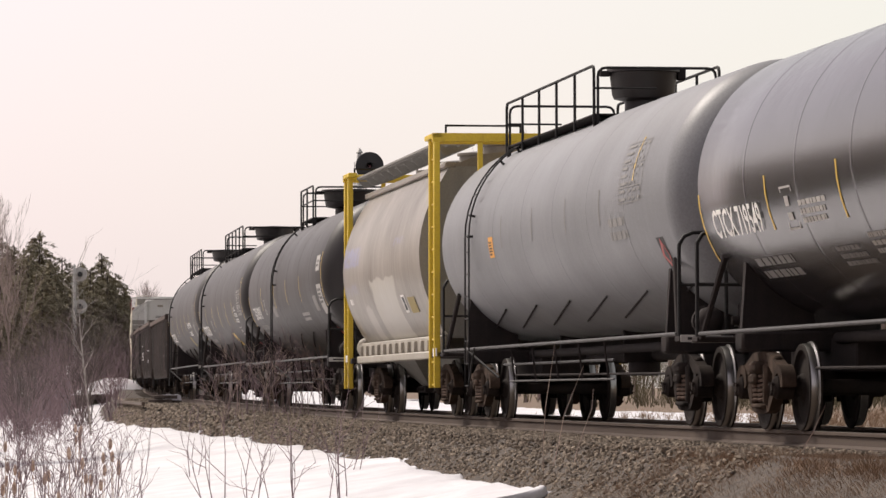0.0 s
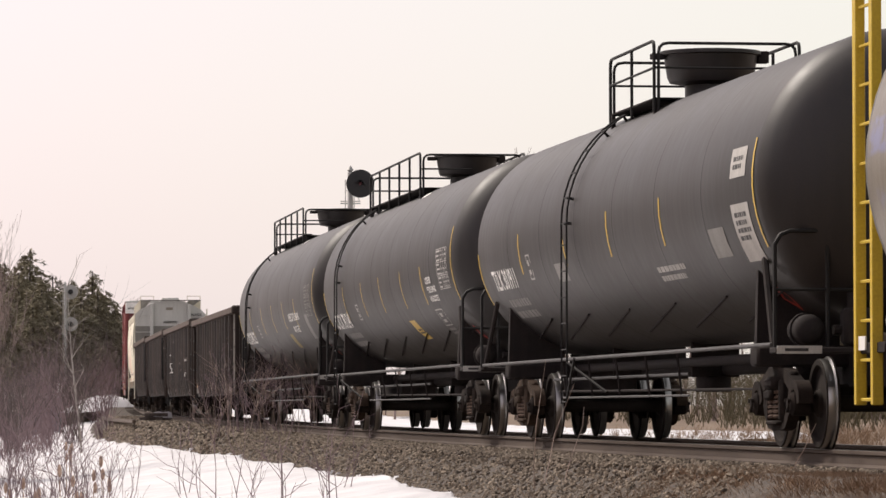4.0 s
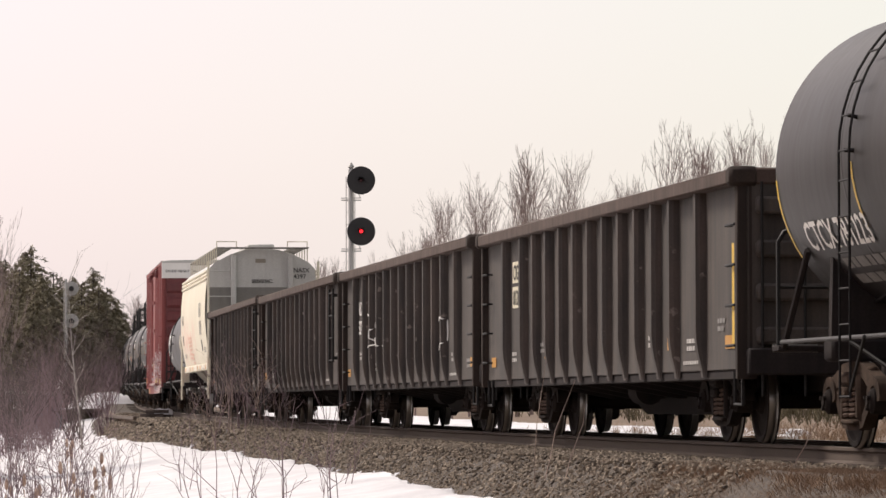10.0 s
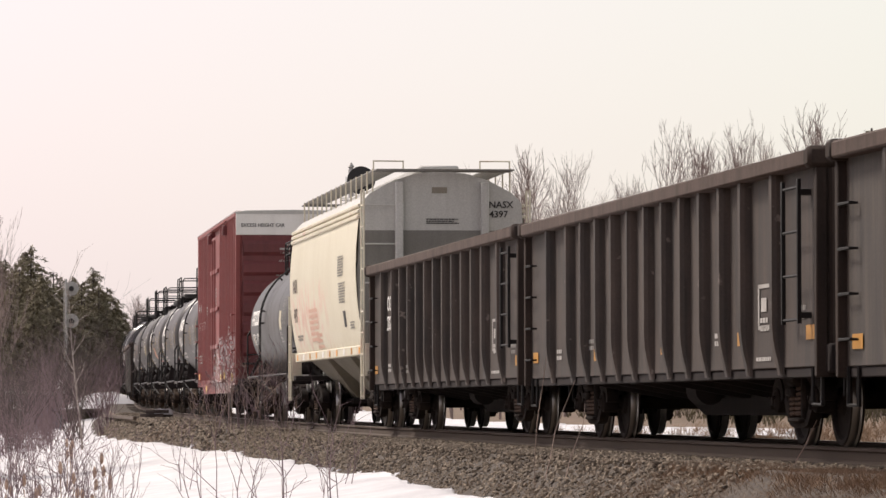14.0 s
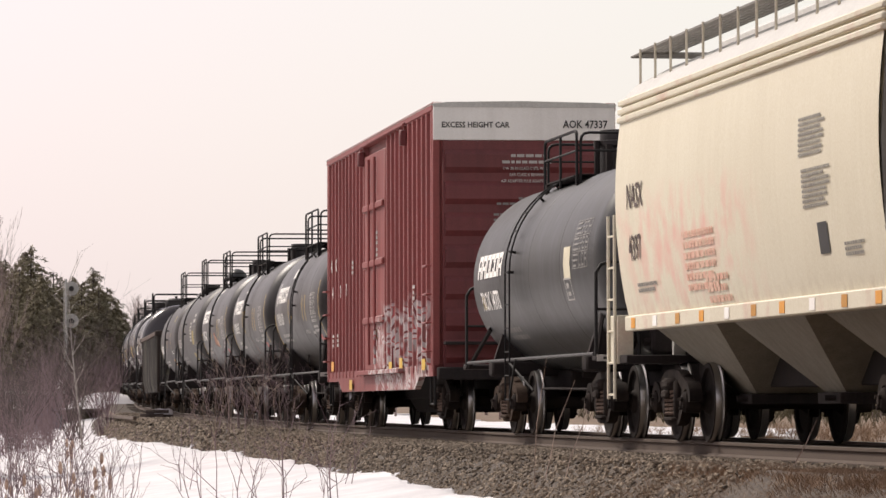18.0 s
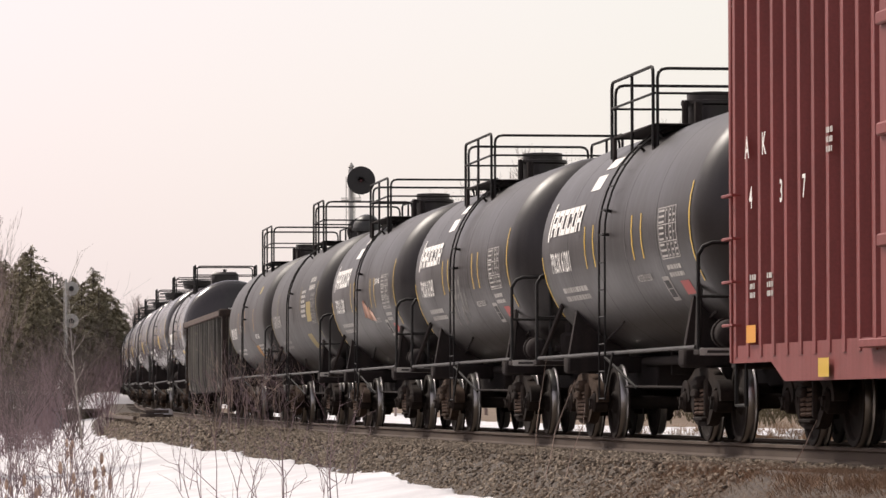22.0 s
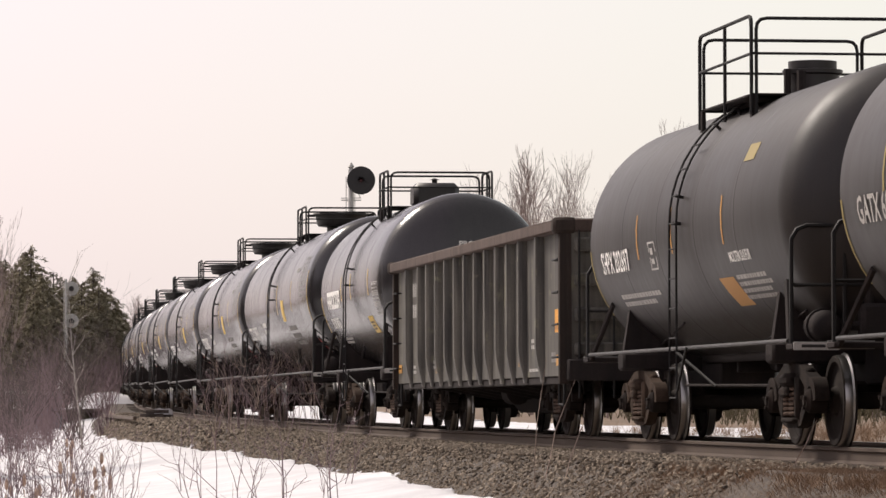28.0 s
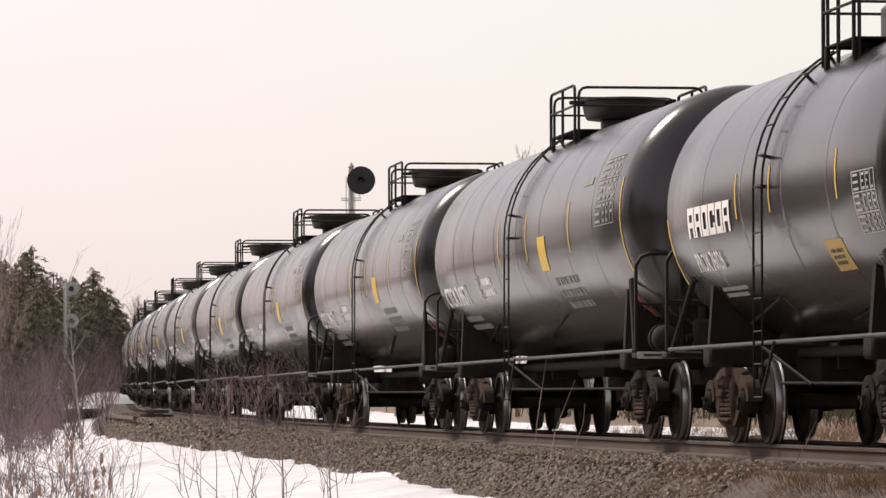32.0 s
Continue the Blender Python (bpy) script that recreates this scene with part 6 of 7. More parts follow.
# three short black tanks with the block mark
P_ARGS = dict(deck=(-.7, 2.1), deck_w=1.0, rail_h=.60, ladder=0.0, seams=4, dome=("lid", .7, .34, .38), rail_style="step", struts=2)
for name, place, seed in (("PROX 61201", 62.2, 150), ("PROX 61243", 75.4, 160), ("PROX 61200", 88.5, 170)):
    c = tank_car("short black tank car with a white block mark", 5.05, 1.42, 2.48, BLACK_DULL, 13.2, **P_ARGS)
    sh = Shell(1.42, 2.48)
    block_mark(c, sh, -4.55, .14, .34, MARK_WHITE, True)
    words(c, sh, name, -4.3, -.33, .36, MARK_WHITE, .76)
    bars(c, sh, -4.0, -.62, 2, 1.9, .07, MARK_DIM, seed)
    ticks(c, sh, (-1.75, -1.15, 1.5, 2.1), -.35, .18)
    rim(c, sh, 5.05)
    rim(c, sh, 5.05, 1)
    patch(c, "top_mark", sh, -1.95, -1.25, .98, 1.16, MARK_WHITE, "white square near the top")
    patch(c, "top_mark", sh, -2.1, -1.45, .66, .88, MARK_WHITE, "white square near the top")
    grid_panel(c, sh, 3.2, -.40, 1.05, .58, 4, 9, MARK_DIM)
    bars(c, sh, 3.3, -.53, 2, .85, .055, MARK_DIM, seed + 1)
    patch(c, "white_label", sh, 2.75, 3.15, -.92, -.60, MARK_DIM, "white framed label")
    patch(c, "label_panel", sh, 2.81, 3.09, -.87, -.65, MARK_BLACK, e=.010)
    patch(c, "red_label", sh, 3.7, 4.2, -.86, -.68, MARK_RED, "small faded red label")
    words(c, sh, "MOLTEN SULFUR", 1.35, -.62, .12, MARK_DIM, .95)
    if name.endswith("00"):
        words(c, sh, "DOT SP-11864", 2.3, .05, .14, MARK_WHITE, .8)
        part("spray_tag", Shape().pipe([sh.at(.15 + .11 * i + .07 * math.sin(i * 2.1), -.42 - .012 * i + (.24 if i % 2 else -.05) * (1 - i / 22), .006) for i in range(13)], .012, 4), SPRAY_PINK, c, "faded pink sprayed tag")
    if name.endswith("43"):
        q = random.Random(3)
        for k in range(14):
            u, w = q.uniform(-2.2, .2), q.uniform(-.75, -.25)
            patch(c, "graffiti_stroke", sh, u, u + q.uniform(.05, .12), w - .15, w + .15, MARK_FADED, "pale sprayed stroke", skew=q.uniform(.1, .4))
    TRAIN.append((c, place))
c = tank_car("short dull tank car with white and yellow labels", 5.25, 1.46, 2.44, BLACK_OLD, 13.4, deck=(-1.6, .6), deck_w=.95, rail_h=.75, ladder=.2, seams=4, dome=("ball", -1.2, .30, .4), struts=2)
sh = Shell(1.46, 2.44)
words(c, sh, "GATX 60198", -4.6, -.35, .36, MARK_DIM, .85)
bars(c, sh, -4.0, -.75, 2, 2.2, .07, MARK_FADED, 181)
ticks(c, sh, (-3.6, -1.3, 1.8), -.1, .40, MARK_OLIVE)
rim(c, sh, 5.25, -1, MARK_OLIVE)
rim(c, sh, 5.25, 1, MARK_OLIVE)
bars(c, sh, 2.0, .25, 6, 1.0, .06, MARK_DIM, 182)
patch(c, "yellow_label", sh, 3.1, 4.0, -.35, .05, MARK_OLIVE, "yellow label")
patch(c, "yellow_label", sh, 2.6, 3.5, -.95, -.6, MARK_OLIVE, "yellow label", skew=-.4)
bars(c, sh, 3.5, .45, 2, 1.3, .10, MARK_DIM, 183)
grid_panel(c, sh, 4.1, -.4, .8, .6, 3, 8, MARK_FADED)
TRAIN.append((c, 101.6))
c = tank_car("short dull tank car with dusty yellow strips", 5.35, 1.46, 2.42, BLACK_OLD, 13.6, deck=(-1.8, 1.0), deck_w=.95, rail_h=.75, ladder=-.4, seams=4, dome=("lid", -.6, .3, .35), struts=2)
sh = Shell(1.46, 2.42)
words(c, sh, "SHPX 202697", -4.6, -.40, .36, MARK_WHITE, .86)
consent(c, sh, -1.6, -1.2, -.45, -.12, MARK_DIM)
bars(c, sh, -4.1, -.75, 2, 2.6, .06, MARK_DIM, 191)
ticks(c, sh, (-2.25, -.2, 2.6), -.30, .22, MARK_DUSTY)
rim(c, sh, 5.35, -1, MARK_OLIVE)
patch(c, "yellow_label", sh, 2.05, 2.8, -1.02, -.66, MARK_DUSTY, "weathered yellow label", skew=-.25)
words(c, sh, "MOLTEN SULFUR", 2.75, -.50, .16, MARK_WHITE, .85)
bars(c, sh, 2.7, -.70, 4, 1.6, .05, MARK_DIM, 193)
patch(c, "red_label", sh, 3.3, 3.8, .55, .75, MARK_OLIVE)
TRAIN.append((c, 114.9))

# lone gondola
c = gondola("black gondola car with grey streaks and a rusty top rail", 8.75, 2.66, GON_BLACK, GON_RUST, 18.6)
gon_marks(c, 200)
for k, (u, w) in enumerate(((-6.65, 2.18), (-6.45, 2.18), (-6.25, 2.18), (-6.65, 1.84), (-6.45, 1.84), (-6.25, 1.84), (-6.05, 1.84))):
    patch(c, "number_bar", gs, u, u + .12, w, w + .22, MARK_DIM, "white stencilled bar")
patch(c, "orange_label", Flat(x=-1.475), 8.2, 8.5, 1.35, 1.65, MARK_ORANGE, "orange label")
patch(c, "white_tag", gs, -.35, -.1, 1.65, 2.0, MARK_DIM)
TRAIN.append((c, 131.0))

# short glossy tank, then long glossy tanks to the end of the train
c = tank_car("short glossy black tank car with a white block mark", 4.85, 1.50, 2.60, BLACK_GLOSS, 13.0, deck=(-1.8, -.5), deck_w=.95, rail_h=.55, ladder=-.3, seams=4, dome=("box", -1.0, .42, .36), struts=2)
sh = Shell(1.50, 2.60)
block_mark(c, sh, -3.75, -.36, .33, MARK_WHITE)
words(c, sh, "PROX 76026", -3.75, -.74, .30, MARK_WHITE, .85)
bars(c, sh, -3.3, -1.02, 2, 1.4, .05, MARK_DIM, 211)
ticks(c, sh, (-1.2, .4, 3.3), -.25, .22)
rim(c, sh, 4.85)
patch(c, "yellow_label", sh, 2.3, 3.0, -.96, -.62, MARK_YELLOW, "yellow label with dark lines")
bars(c, sh, 2.38, -.76, 3, .5, .04, MARK_BLACK, 15, name="label_text", label="dark lines on the label")
grid_panel(c, sh, 3.95, -.62, .85, .58, 4, 9, MARK_DIM)
consent(c, sh, 4.0, 4.35, -1.15, -.85, MARK_DIM)
words(c, Flat(y=-5.49), "PROX 76026", -.15, 3.14, .14, MARK_WHITE)
TRAIN.append((c, 147.0))
L_ARGS = dict(deck=(-1.3, .7), deck_w=.9, rail_h=.50, ladder=.2, seams=7, struts=3, dome=("drum", .0, .58, .40))
master = big_tank("long glossy black tank car with a yellow label", BLACK_GLOSS, 8.2, **L_ARGS)
sh = Shell(1.52, 2.70)
words(master, sh, "CTCX 719571", -7.7, -.80, .44, MARK_WHITE, .88)
consent(master, sh, -4.2, -3.9, -.75, -.40, MARK_DIM)
bars(master, sh, -3.7, -.55, 2, 1.0, .10, MARK_WHITE, 221)
bars(master, sh, 2.6, -.75, 3, 1.8, .11, MARK_FADED, 222)
bars(master, sh, -7.0, -1.1, 2, 2.0, .1, MARK_FADED, 223)
patch(master, "yellow_label", sh, 1.9, 2.5, -.52, -.06, MARK_YELLOW, "upright yellow label")
ticks(master, sh, (-1.6, .9, 4.4), -.35, .30)
rim(master, sh, 8.2, 1)
grid_panel(master, sh, 6.4, -.10, 1.3, .85, 4, 9, MARK_FADED)
placard(master, sh, 7.4, -1.2, .36, MARK_RED)
patch(master, "top_mark", sh, 5.2, 5.9, .45, .55, MARK_FADED)
TRAIN.append((master, 162.8))
LONG = [(181.6, 0), (200.7, 0)] + [(219.4 + 19.2 * k, 0) for k in range(12)]
for place, _ in LONG:
    TRAIN.append((copy_thing(master, Matrix()), place))


# ---------------------------------------------------------------- signals
def searchlight_head(parent, z, lens, disc, forward=0.0, back=False):
    d = 1 if back else -1
    h = part("signal_disc", Shape().lathe([(.0, -.012), (.44, -.012), (.455, 0), (.44, .012), (0, .012)], (.33, d * .30, z), "y", 40), disc, parent, "round signal target disc")
    part("lamp_housing", Shape().lathe([(0, -d * .28), (.15, -d * .26), (.17, -d * .1), (.12, d * .0)], (.33, d * .28, z), "y", 20), SIGNAL_BLACK, h)
    part("lens", Shape().lathe([(0, d * .10), (.04, d * .09), (.058, d * .05), (.058, 0)], (.33, d * .31, z), "y", 18), lens, h, "red signal lens")
    hood = Shape()
    rows = []
    for a in np.linspace(-20, 200, 15):
        rows.append([(.33 + .12 * math.cos(radians(a)), d * .31, z + .12 * math.sin(radians(a))), (.33 + .115 * math.cos(radians(a)), d * (.31 + .28), z + .115 * math.sin(radians(a)) - .01)])
    part("hood", hood.sheet(rows), SIGNAL_BLACK, h)
    part("bracket", Shape().box(.02, .33, d * .05, d * .26, z - .06, z + .06, .01), SIGNAL_GREY, h)
    return h


def signal(label, at, heights, top, lenses, disc, mast_mat, back=False):
    sg = thing("railway_signal", label, "signal", at=at)
    part("mast", Shape().lathe([(.09, -1.2), (.09, top - .1), (.07, top - .05)], axis="z", n=16), mast_mat, sg, "grey tubular mast")
    part("finial", Shape().lathe([(.06, top - .05), (.11, top), (.05, top + .10), (0, top + .16)], axis="z", n=12), mast_mat, sg)
    part("base", Shape().box(-.35, .35, -.35, .35, -1.2, -.75, .03), SIGNAL_GREY, sg)
    for z, l in zip(heights, lenses):
        searchlight_head(sg, z, l, disc, back=back)
        part("step_bracket", Shape().pipe([(-.32, .05, z - .62), (.32, .05, z - .62)], .02, 5).pipe([(-.32, .05, z - .55), (.32, .05, z - .55)], .015, 5).pipe([(.30, .05, z - .55), (.12, -.1, z - .1)], .012, 5), mast_mat, sg)
    sh = Shape().tube((-.16, .14, -.8), (-.16, .14, top - .3), .014, 5).tube((.12, .14, -.8), (.12, .14, top - .3), .014, 5)
    for z in np.arange(-.5, top - .4, .4):
        sh.tube((-.16, .14, z), (.12, .14, z), .010, 5)
    part("ladder", sh, mast_mat, sg, "thin metal ladder")
    return sg


Y_SIG = 140.0
signal("two-head searchlight signal with black discs, lower lamp lit red", pose(-2.945, Y_SIG, 0, 0, 0, 0), (7.70, 6.06), 8.15, (DARK_LENS, RED_LENS), SIGNAL_BLACK, SIGNAL_GREY)
signal("two-head signal seen from its pale grey back", pose(-23.9, 276, 0.6, 0, 0, 0), (7.4, 5.35), 7.9, (SIGNAL_GREY, SIGNAL_GREY), SIGNAL_GREY, SIGNAL_GREY, back=True)


# ---------------------------------------------------------------- plants
class Twigs:
    """Many thin tapering twigs as one mesh."""

    def __init__(self, seed, least=0.0015):
        self.q, self.least = np.random.default_rng(seed), least
        self.v, self.f = [], []

    def stick(self, p, d, r0, r1):
        a = np.cross(d, (0.3, 0.2, 0.9))
        a /= np.linalg.norm(a) + 1e-9
        b = np.cross(d, a)
        b /= np.linalg.norm(b) + 1e-9
        k = len(self.v)
        e = p + d
        for c, r in ((p, r0), (e, r1)):
            for t in (0, 2.094, 4.189):
                self.v.append(tuple(c + r * (math.cos(t) * a + math.sin(t) * b)))
        self.f += [(k, k + 1, k + 4, k + 3), (k + 1, k + 2, k + 5, k + 4), (k + 2, k, k + 3, k + 5)]
        return e

    def grow(self, p, d, length, r, level, bend=0.12, kids=3, up=0.1, fork=0.55, joints=4):
        q = self.q
        step = length / joints
        for j in range(joints):
            d = d + q.normal(0, bend, 3)
            d[2] += up
            d /= np.linalg.norm(d)
            r1 = r * (1 - 0.75 * (j + 1) / joints) + self.least
            e = self.stick(p, d * step, r * (1 - 0.75 * j / joints) + self.least, r1)
            if level > 0 and j > 0 or (level > 0 and joints < 3):
                for _ in range(q.integers(1, kids + 1)):
                    s = d + q.normal(0, fork, 3)
                    s[2] = abs(s[2]) * .8 + 0.15
                    s /= np.linalg.norm(s)
                    self.grow(e, s, length * q.uniform(.35, .6), r1 * .7, level - 1, bend, kids, up, fork, max(2, joints - 1))
            p = e

    def mesh(self, name, mat):
        return bulk(name, self.v, self.f, mat)


def ground_at(x, y):
    k = np.argmin((_X - x) ** 2 + (_Y - y) ** 2)
    lat = (x - _X[k]) * math.cos(_H[k]) - (y - _Y[k]) * math.sin(_H[k])
    return float(rise(_S[k])) + bare_ground(_S[k], lat), lat


def at_px(px, Y):
    """x for a bearing given across the picture's width at distance Y."""
    return (px - 784) / 7702.5 * Y


def shrub(label, x, y, seed, height, stems, spread, mat, r=.012, level=2, kids=2, name="shrub", sink=0.0, seeds=0, lean=0.0):
    z, lat = ground_at(x, y)
    t = thing(name, label, "shrub", at=pose(x, y, z - sink))
    w = Twigs(seed)
    for _ in range(stems):
        d = np.array([w.q.normal(0, spread) + lean, w.q.normal(0, spread), 1.0])
        w.grow(np.array([w.q.normal(0, .12 * spread * 3), w.q.normal(0, .12), 0.0]), d / np.linalg.norm(d), height * w.q.uniform(.6, 1.0), r * w.q.uniform(.7, 1.1), level, kids=kids)
    part("branchwork", w.mesh("branchwork", mat), None, t, kind="stuff")
    if seeds:
        for _ in range(seeds):
            sv = Shape()
            px, py = w.q.normal(0, spread * height * .6), w.q.normal(0, .3)
            zz = height * w.q.uniform(.55, .95)
            sv.lathe([(0, -.07), (.018, -.05), (.028, 0), (.020, .06), (0, .09)], (px, py, zz), "z", 7)
            sv.tube((px, py, zz - .1), (px * .6, py, 0), .006, 4)
            part("seed_head", sv, SEED, t, "brown fluffy seed head on a stalk")
    return t


# shrubs on the snow, stalks before the ballast, the thicket at the edge
for k, (px, Y, hgt, stems) in enumerate(((372, 52, 1.25, 2), (398, 53, 1.36, 2), (440, 51, 1.0, 2), (482, 52, 1.12, 2), (508, 53, 1.34, 2), (552, 52, 1.05, 2), (590, 53, 1.16, 3), (330, 66, 1.2, 2), (620, 60, .8, 2))):
    shrub("leafless shrub with thin brown twigs in the snow", at_px(px, Y), Y, 300 + k, hgt, stems, .20, TWIG, .0095, 2, 1)
for k in range(14):
    px = (k * 67) % 240 - 6
    Y = 49 + (k * 5) % 8
    shrub("dark leafless shrub with few thin stems in the snow", at_px(px, Y), Y, 500 + k, 1.0 + .55 * ((k * 7) % 6) / 5 * (1 - max(px, 0) / 420), 3, .17, TWIG, .0085, 2, 1, seeds=4 if k % 3 == 0 else 0)
for k, (px, Y, hgt, lean) in enumerate(((945, 50, 1.65, .06), (962, 50, 1.35, .28), (1000, 49, 1.30, .62), (1405, 42, .55, .35))):
    shrub("pale dead stalk beside the ballast", at_px(px, Y), Y, 330 + k, hgt, 1, .02, TWIG_PALE, .0075, 0, 1, name="dead_stalk", lean=lean)
for k in range(10):
    px = (k * 41) % 235 - 10
    Y = 56 + (k * 17) % 34
    shrub("reddish leafless shrub rising from the snow", at_px(px, Y), Y, 360 + k, .9 + .55 * ((k * 7) % 5) / 4, 4, .18, TWIG, .0075, 3, 1, seeds=3 if k % 3 == 0 else 0)
for k in range(24):
    px = 375 + k * 10.5
    Y = 94 + (k * 5) % 11
    shrub("thin leafless sapling shrub at the foot of the ballast", at_px(px, Y), Y, 400 + k, 1.25 + .1 * (k % 5), 3, .20, TWIG_PALE if k % 3 == 0 else TWIG, .009, 2, 2)
for k in range(34):
    px = (k * 53) % 215 - 15
    Y = 150 + (k * 29) % 70
    shrub("tall grey-brown leafless alder shrub", at_px(px, Y), Y, 430 + k, 2.6 + (k % 4) * .5, 7, .25, BARK if k % 2 else TWIG, .016, 2, 2)


# ---------------------------------------------------------------- trees
def bare_tree(seed, height, mat, level=3, kids=2, r=.075, name="bare_tree", label="leafless deciduous tree with fine upright twigs"):
    t = thing(name, label, "tree", "bare trees behind the line")
    w = Twigs(seed, 0.004)
    q = w.q
    p, d, n = np.zeros(3), np.array([0, 0, 1.0]), 9
    step = height / n
    for j in range(n):
        d = d + q.normal(0, .05, 3)
        d[2] = abs(d[2]) + .05
        d /= np.linalg.norm(d)
        r0 = r * (1 - .9 * j / n)
        p2 = w.stick(p, d * step, r0, r * (1 - .9 * (j + 1) / n))
        if j >= 2:
            for _ in range(8):
                s = np.array([q.normal(0, .33), q.normal(0, .33), .95])
                w.grow(p2, s / np.linalg.norm(s), height * q.uniform(.16, .34) * (1.15 - .6 * j / n), r0 * .24, level - 1, .07, kids, .16, .30, 4)
        p = p2
    me = w.mesh("crown", mat)
    part("crown", me, None, t, "crown of fine bare branches")
    tr = Shape().lathe([(r * 1.35, -.4), (r * 1.05, .3), (r * .95, height / n), (r * .5, height / n * 2)], axis="z", n=10)
    part("trunk", tr, mat, t, "slender grey trunk")
    return t


def conifer(seed, height, mat, width=.20, full=1.0):
    t = thing("spruce_tree", "dark green spruce with drooping layered boughs", "tree", "conifers at the wood's edge")
    q = np.random.default_rng(seed)
    part("trunk", Shape().lathe([(height * .016, -.5), (height * .013, height * .3), (height * .004, height)], axis="z", n=8), BARK, t)
    v, f = [], []
    n = int(height * 15 * full)
    for k in range(n):
        u = (k + q.uniform(0, 1)) / n
        z = height * (.06 + .93 * u)
        reach = height * width * (1 - u) ** .55 * q.uniform(.6, 1.1) + .12
        a = q.uniform(0, 6.283)
        dx, dy = math.cos(a), math.sin(a)
        for m in range(max(12, int(reach * 60))):
            s = q.uniform(.12, 1.0)
            c = np.array([dx * reach * s, dy * reach * s, z - reach * .28 * s * s + q.normal(0, .06)]) + np.array([-dy, dx, 0]) * q.normal(0, .16 * reach * (1.1 - s))
            w = q.uniform(.09, .22) * (.7 + .3 * (1 - u))
            e1 = np.array([dx, dy, -.3]) * w + q.normal(0, .06, 3)
            e2 = np.array([-dy, dx, q.normal(0, .4)]) * w * .6
            i = len(v)
            v += [tuple(c - e2), tuple(c + e2), tuple(c + e1)]
            f.append((i, i + 1, i + 2))
    part("crown", bulk("crown", v, f, mat), None, t, "dense needle boughs with gaps")
    return t


SPRUCES = [conifer(1, 11.0, NEEDLES_HAZED, .38), conifer(2, 9.5, NEEDLES_HAZED, .46), conifer(3, 12.0, NEEDLES_HAZED, .36)]
BARES = [bare_tree(11, 10.5, TWIG_HAZED), bare_tree(12, 8.5, TWIG_HAZED), bare_tree(13, 11.5, TWIG_HAZED), bare_tree(14, 7.0, TWIG_HAZED)]
used = set()


def plant(kind, variants, k, px, Y, top):
    """Sets a tree at a bearing and distance, sized to its height."""
    ob = variants[k % len(variants)]
    x = at_px(px, Y)
    z, _ = ground_at(x, Y)
    own = max(v.co.z for c in ob.children if c.name.startswith("crown") for v in c.data.vertices)
    m = pose(x, Y, z - .1, 0, 0, (k * 77) % 360)
    if ob.name not in used:
        used.add(ob.name)
        o = ob
        o.matrix_basis = m
    else:
        o = copy_thing(ob, m)
    sc = (top - z) / own
    o.scale = (sc, sc, sc)
    return o


def height_of(py, Y):
    return EYE_Z + Y * math.tan(radians(PITCH) - (py - 441) / 7702.5)


for k, (px, py, Y) in enumerate(((55, 428, 300), (95, 478, 305), (10, 455, 310), (165, 468, 300), (190, 505, 310), (128, 485, 320), (35, 470, 290), (75, 480, 285), (215, 545, 330), (175, 500, 295), (-20, 440, 300), (145, 500, 290), (205, 528, 300),
                                 (518, 465, 330), (535, 475, 335), (500, 485, 340), (1545, 225, 210), (1500, 258, 215), (1520, 262, 205), (120, 520, 280), (20, 500, 280), (60, 510, 275), (-15, 490, 270), (110, 505, 300), (150, 530, 285), (85, 530, 280), (190, 545, 290), (40, 450, 305), (0, 470, 300))):
    plant("spruce", SPRUCES, k, px, Y, height_of(py, Y))
tops = ((470, 500), (560, 450), (590, 448), (650, 440), (700, 405), (735, 380), (770, 392), (800, 345), (830, 330), (860, 300), (885, 282), (915, 300), (940, 252), (968, 262), (1000, 310), (1040, 300), (1075, 335), (1110, 320), (1140, 300),
        (1170, 205), (1200, 215), (1235, 255), (1265, 240), (1295, 212), (1330, 260), (1360, 230), (1385, 190), (1420, 178), (1450, 215), (1480, 235), (1520, 240), (1550, 250), (1590, 235))
for k, (px, py) in enumerate(tops):
    Y = 190 + (k * 13) % 40 if px > 650 else 300
    plant("bare", BARES, k * 3 + k // 4, px, Y, height_of(py, Y))
for k in range(22):
    px, Y = 640 + k * 44, 245 + (k * 11) % 30
    plant("bare", BARES, k + 1, px, Y, height_of(np.interp(px, [640, 900, 1200, 1568], [470, 380, 330, 310]) + (k * 37) % 40, Y))
for k, (px, py, Y) in enumerate(((2, 310, 240), (250, 520, 340), (270, 525, 345), (235, 515, 350), (285, 540, 350))):
    plant("bare", BARES, k, px, Y, height_of(py, Y))


def thicket(name, label, count, s_range, lat_range, hgt, mat, seed, thick=.011):
    """A band of brush too dense to count."""
    q = np.random.default_rng(seed)
    w = Twigs(seed)
    for _ in range(count):
        s, lat = q.uniform(*s_range), q.uniform(*lat_range)
        x, y, z = on_track(s, lat)
        z += bare_ground(s, lat)
        for _ in range(5):
            d = np.array([q.normal(0, .3), q.normal(0, .3), 1.0])
            w.grow(np.array([float(x), float(y), float(z)]), d / np.linalg.norm(d), hgt * q.uniform(.5, 1.0), thick, 1, .15, 2, .05, .6, 3)
    return tagged(new(name, w.mesh(name, mat)), label, "brush", kind="stuff")


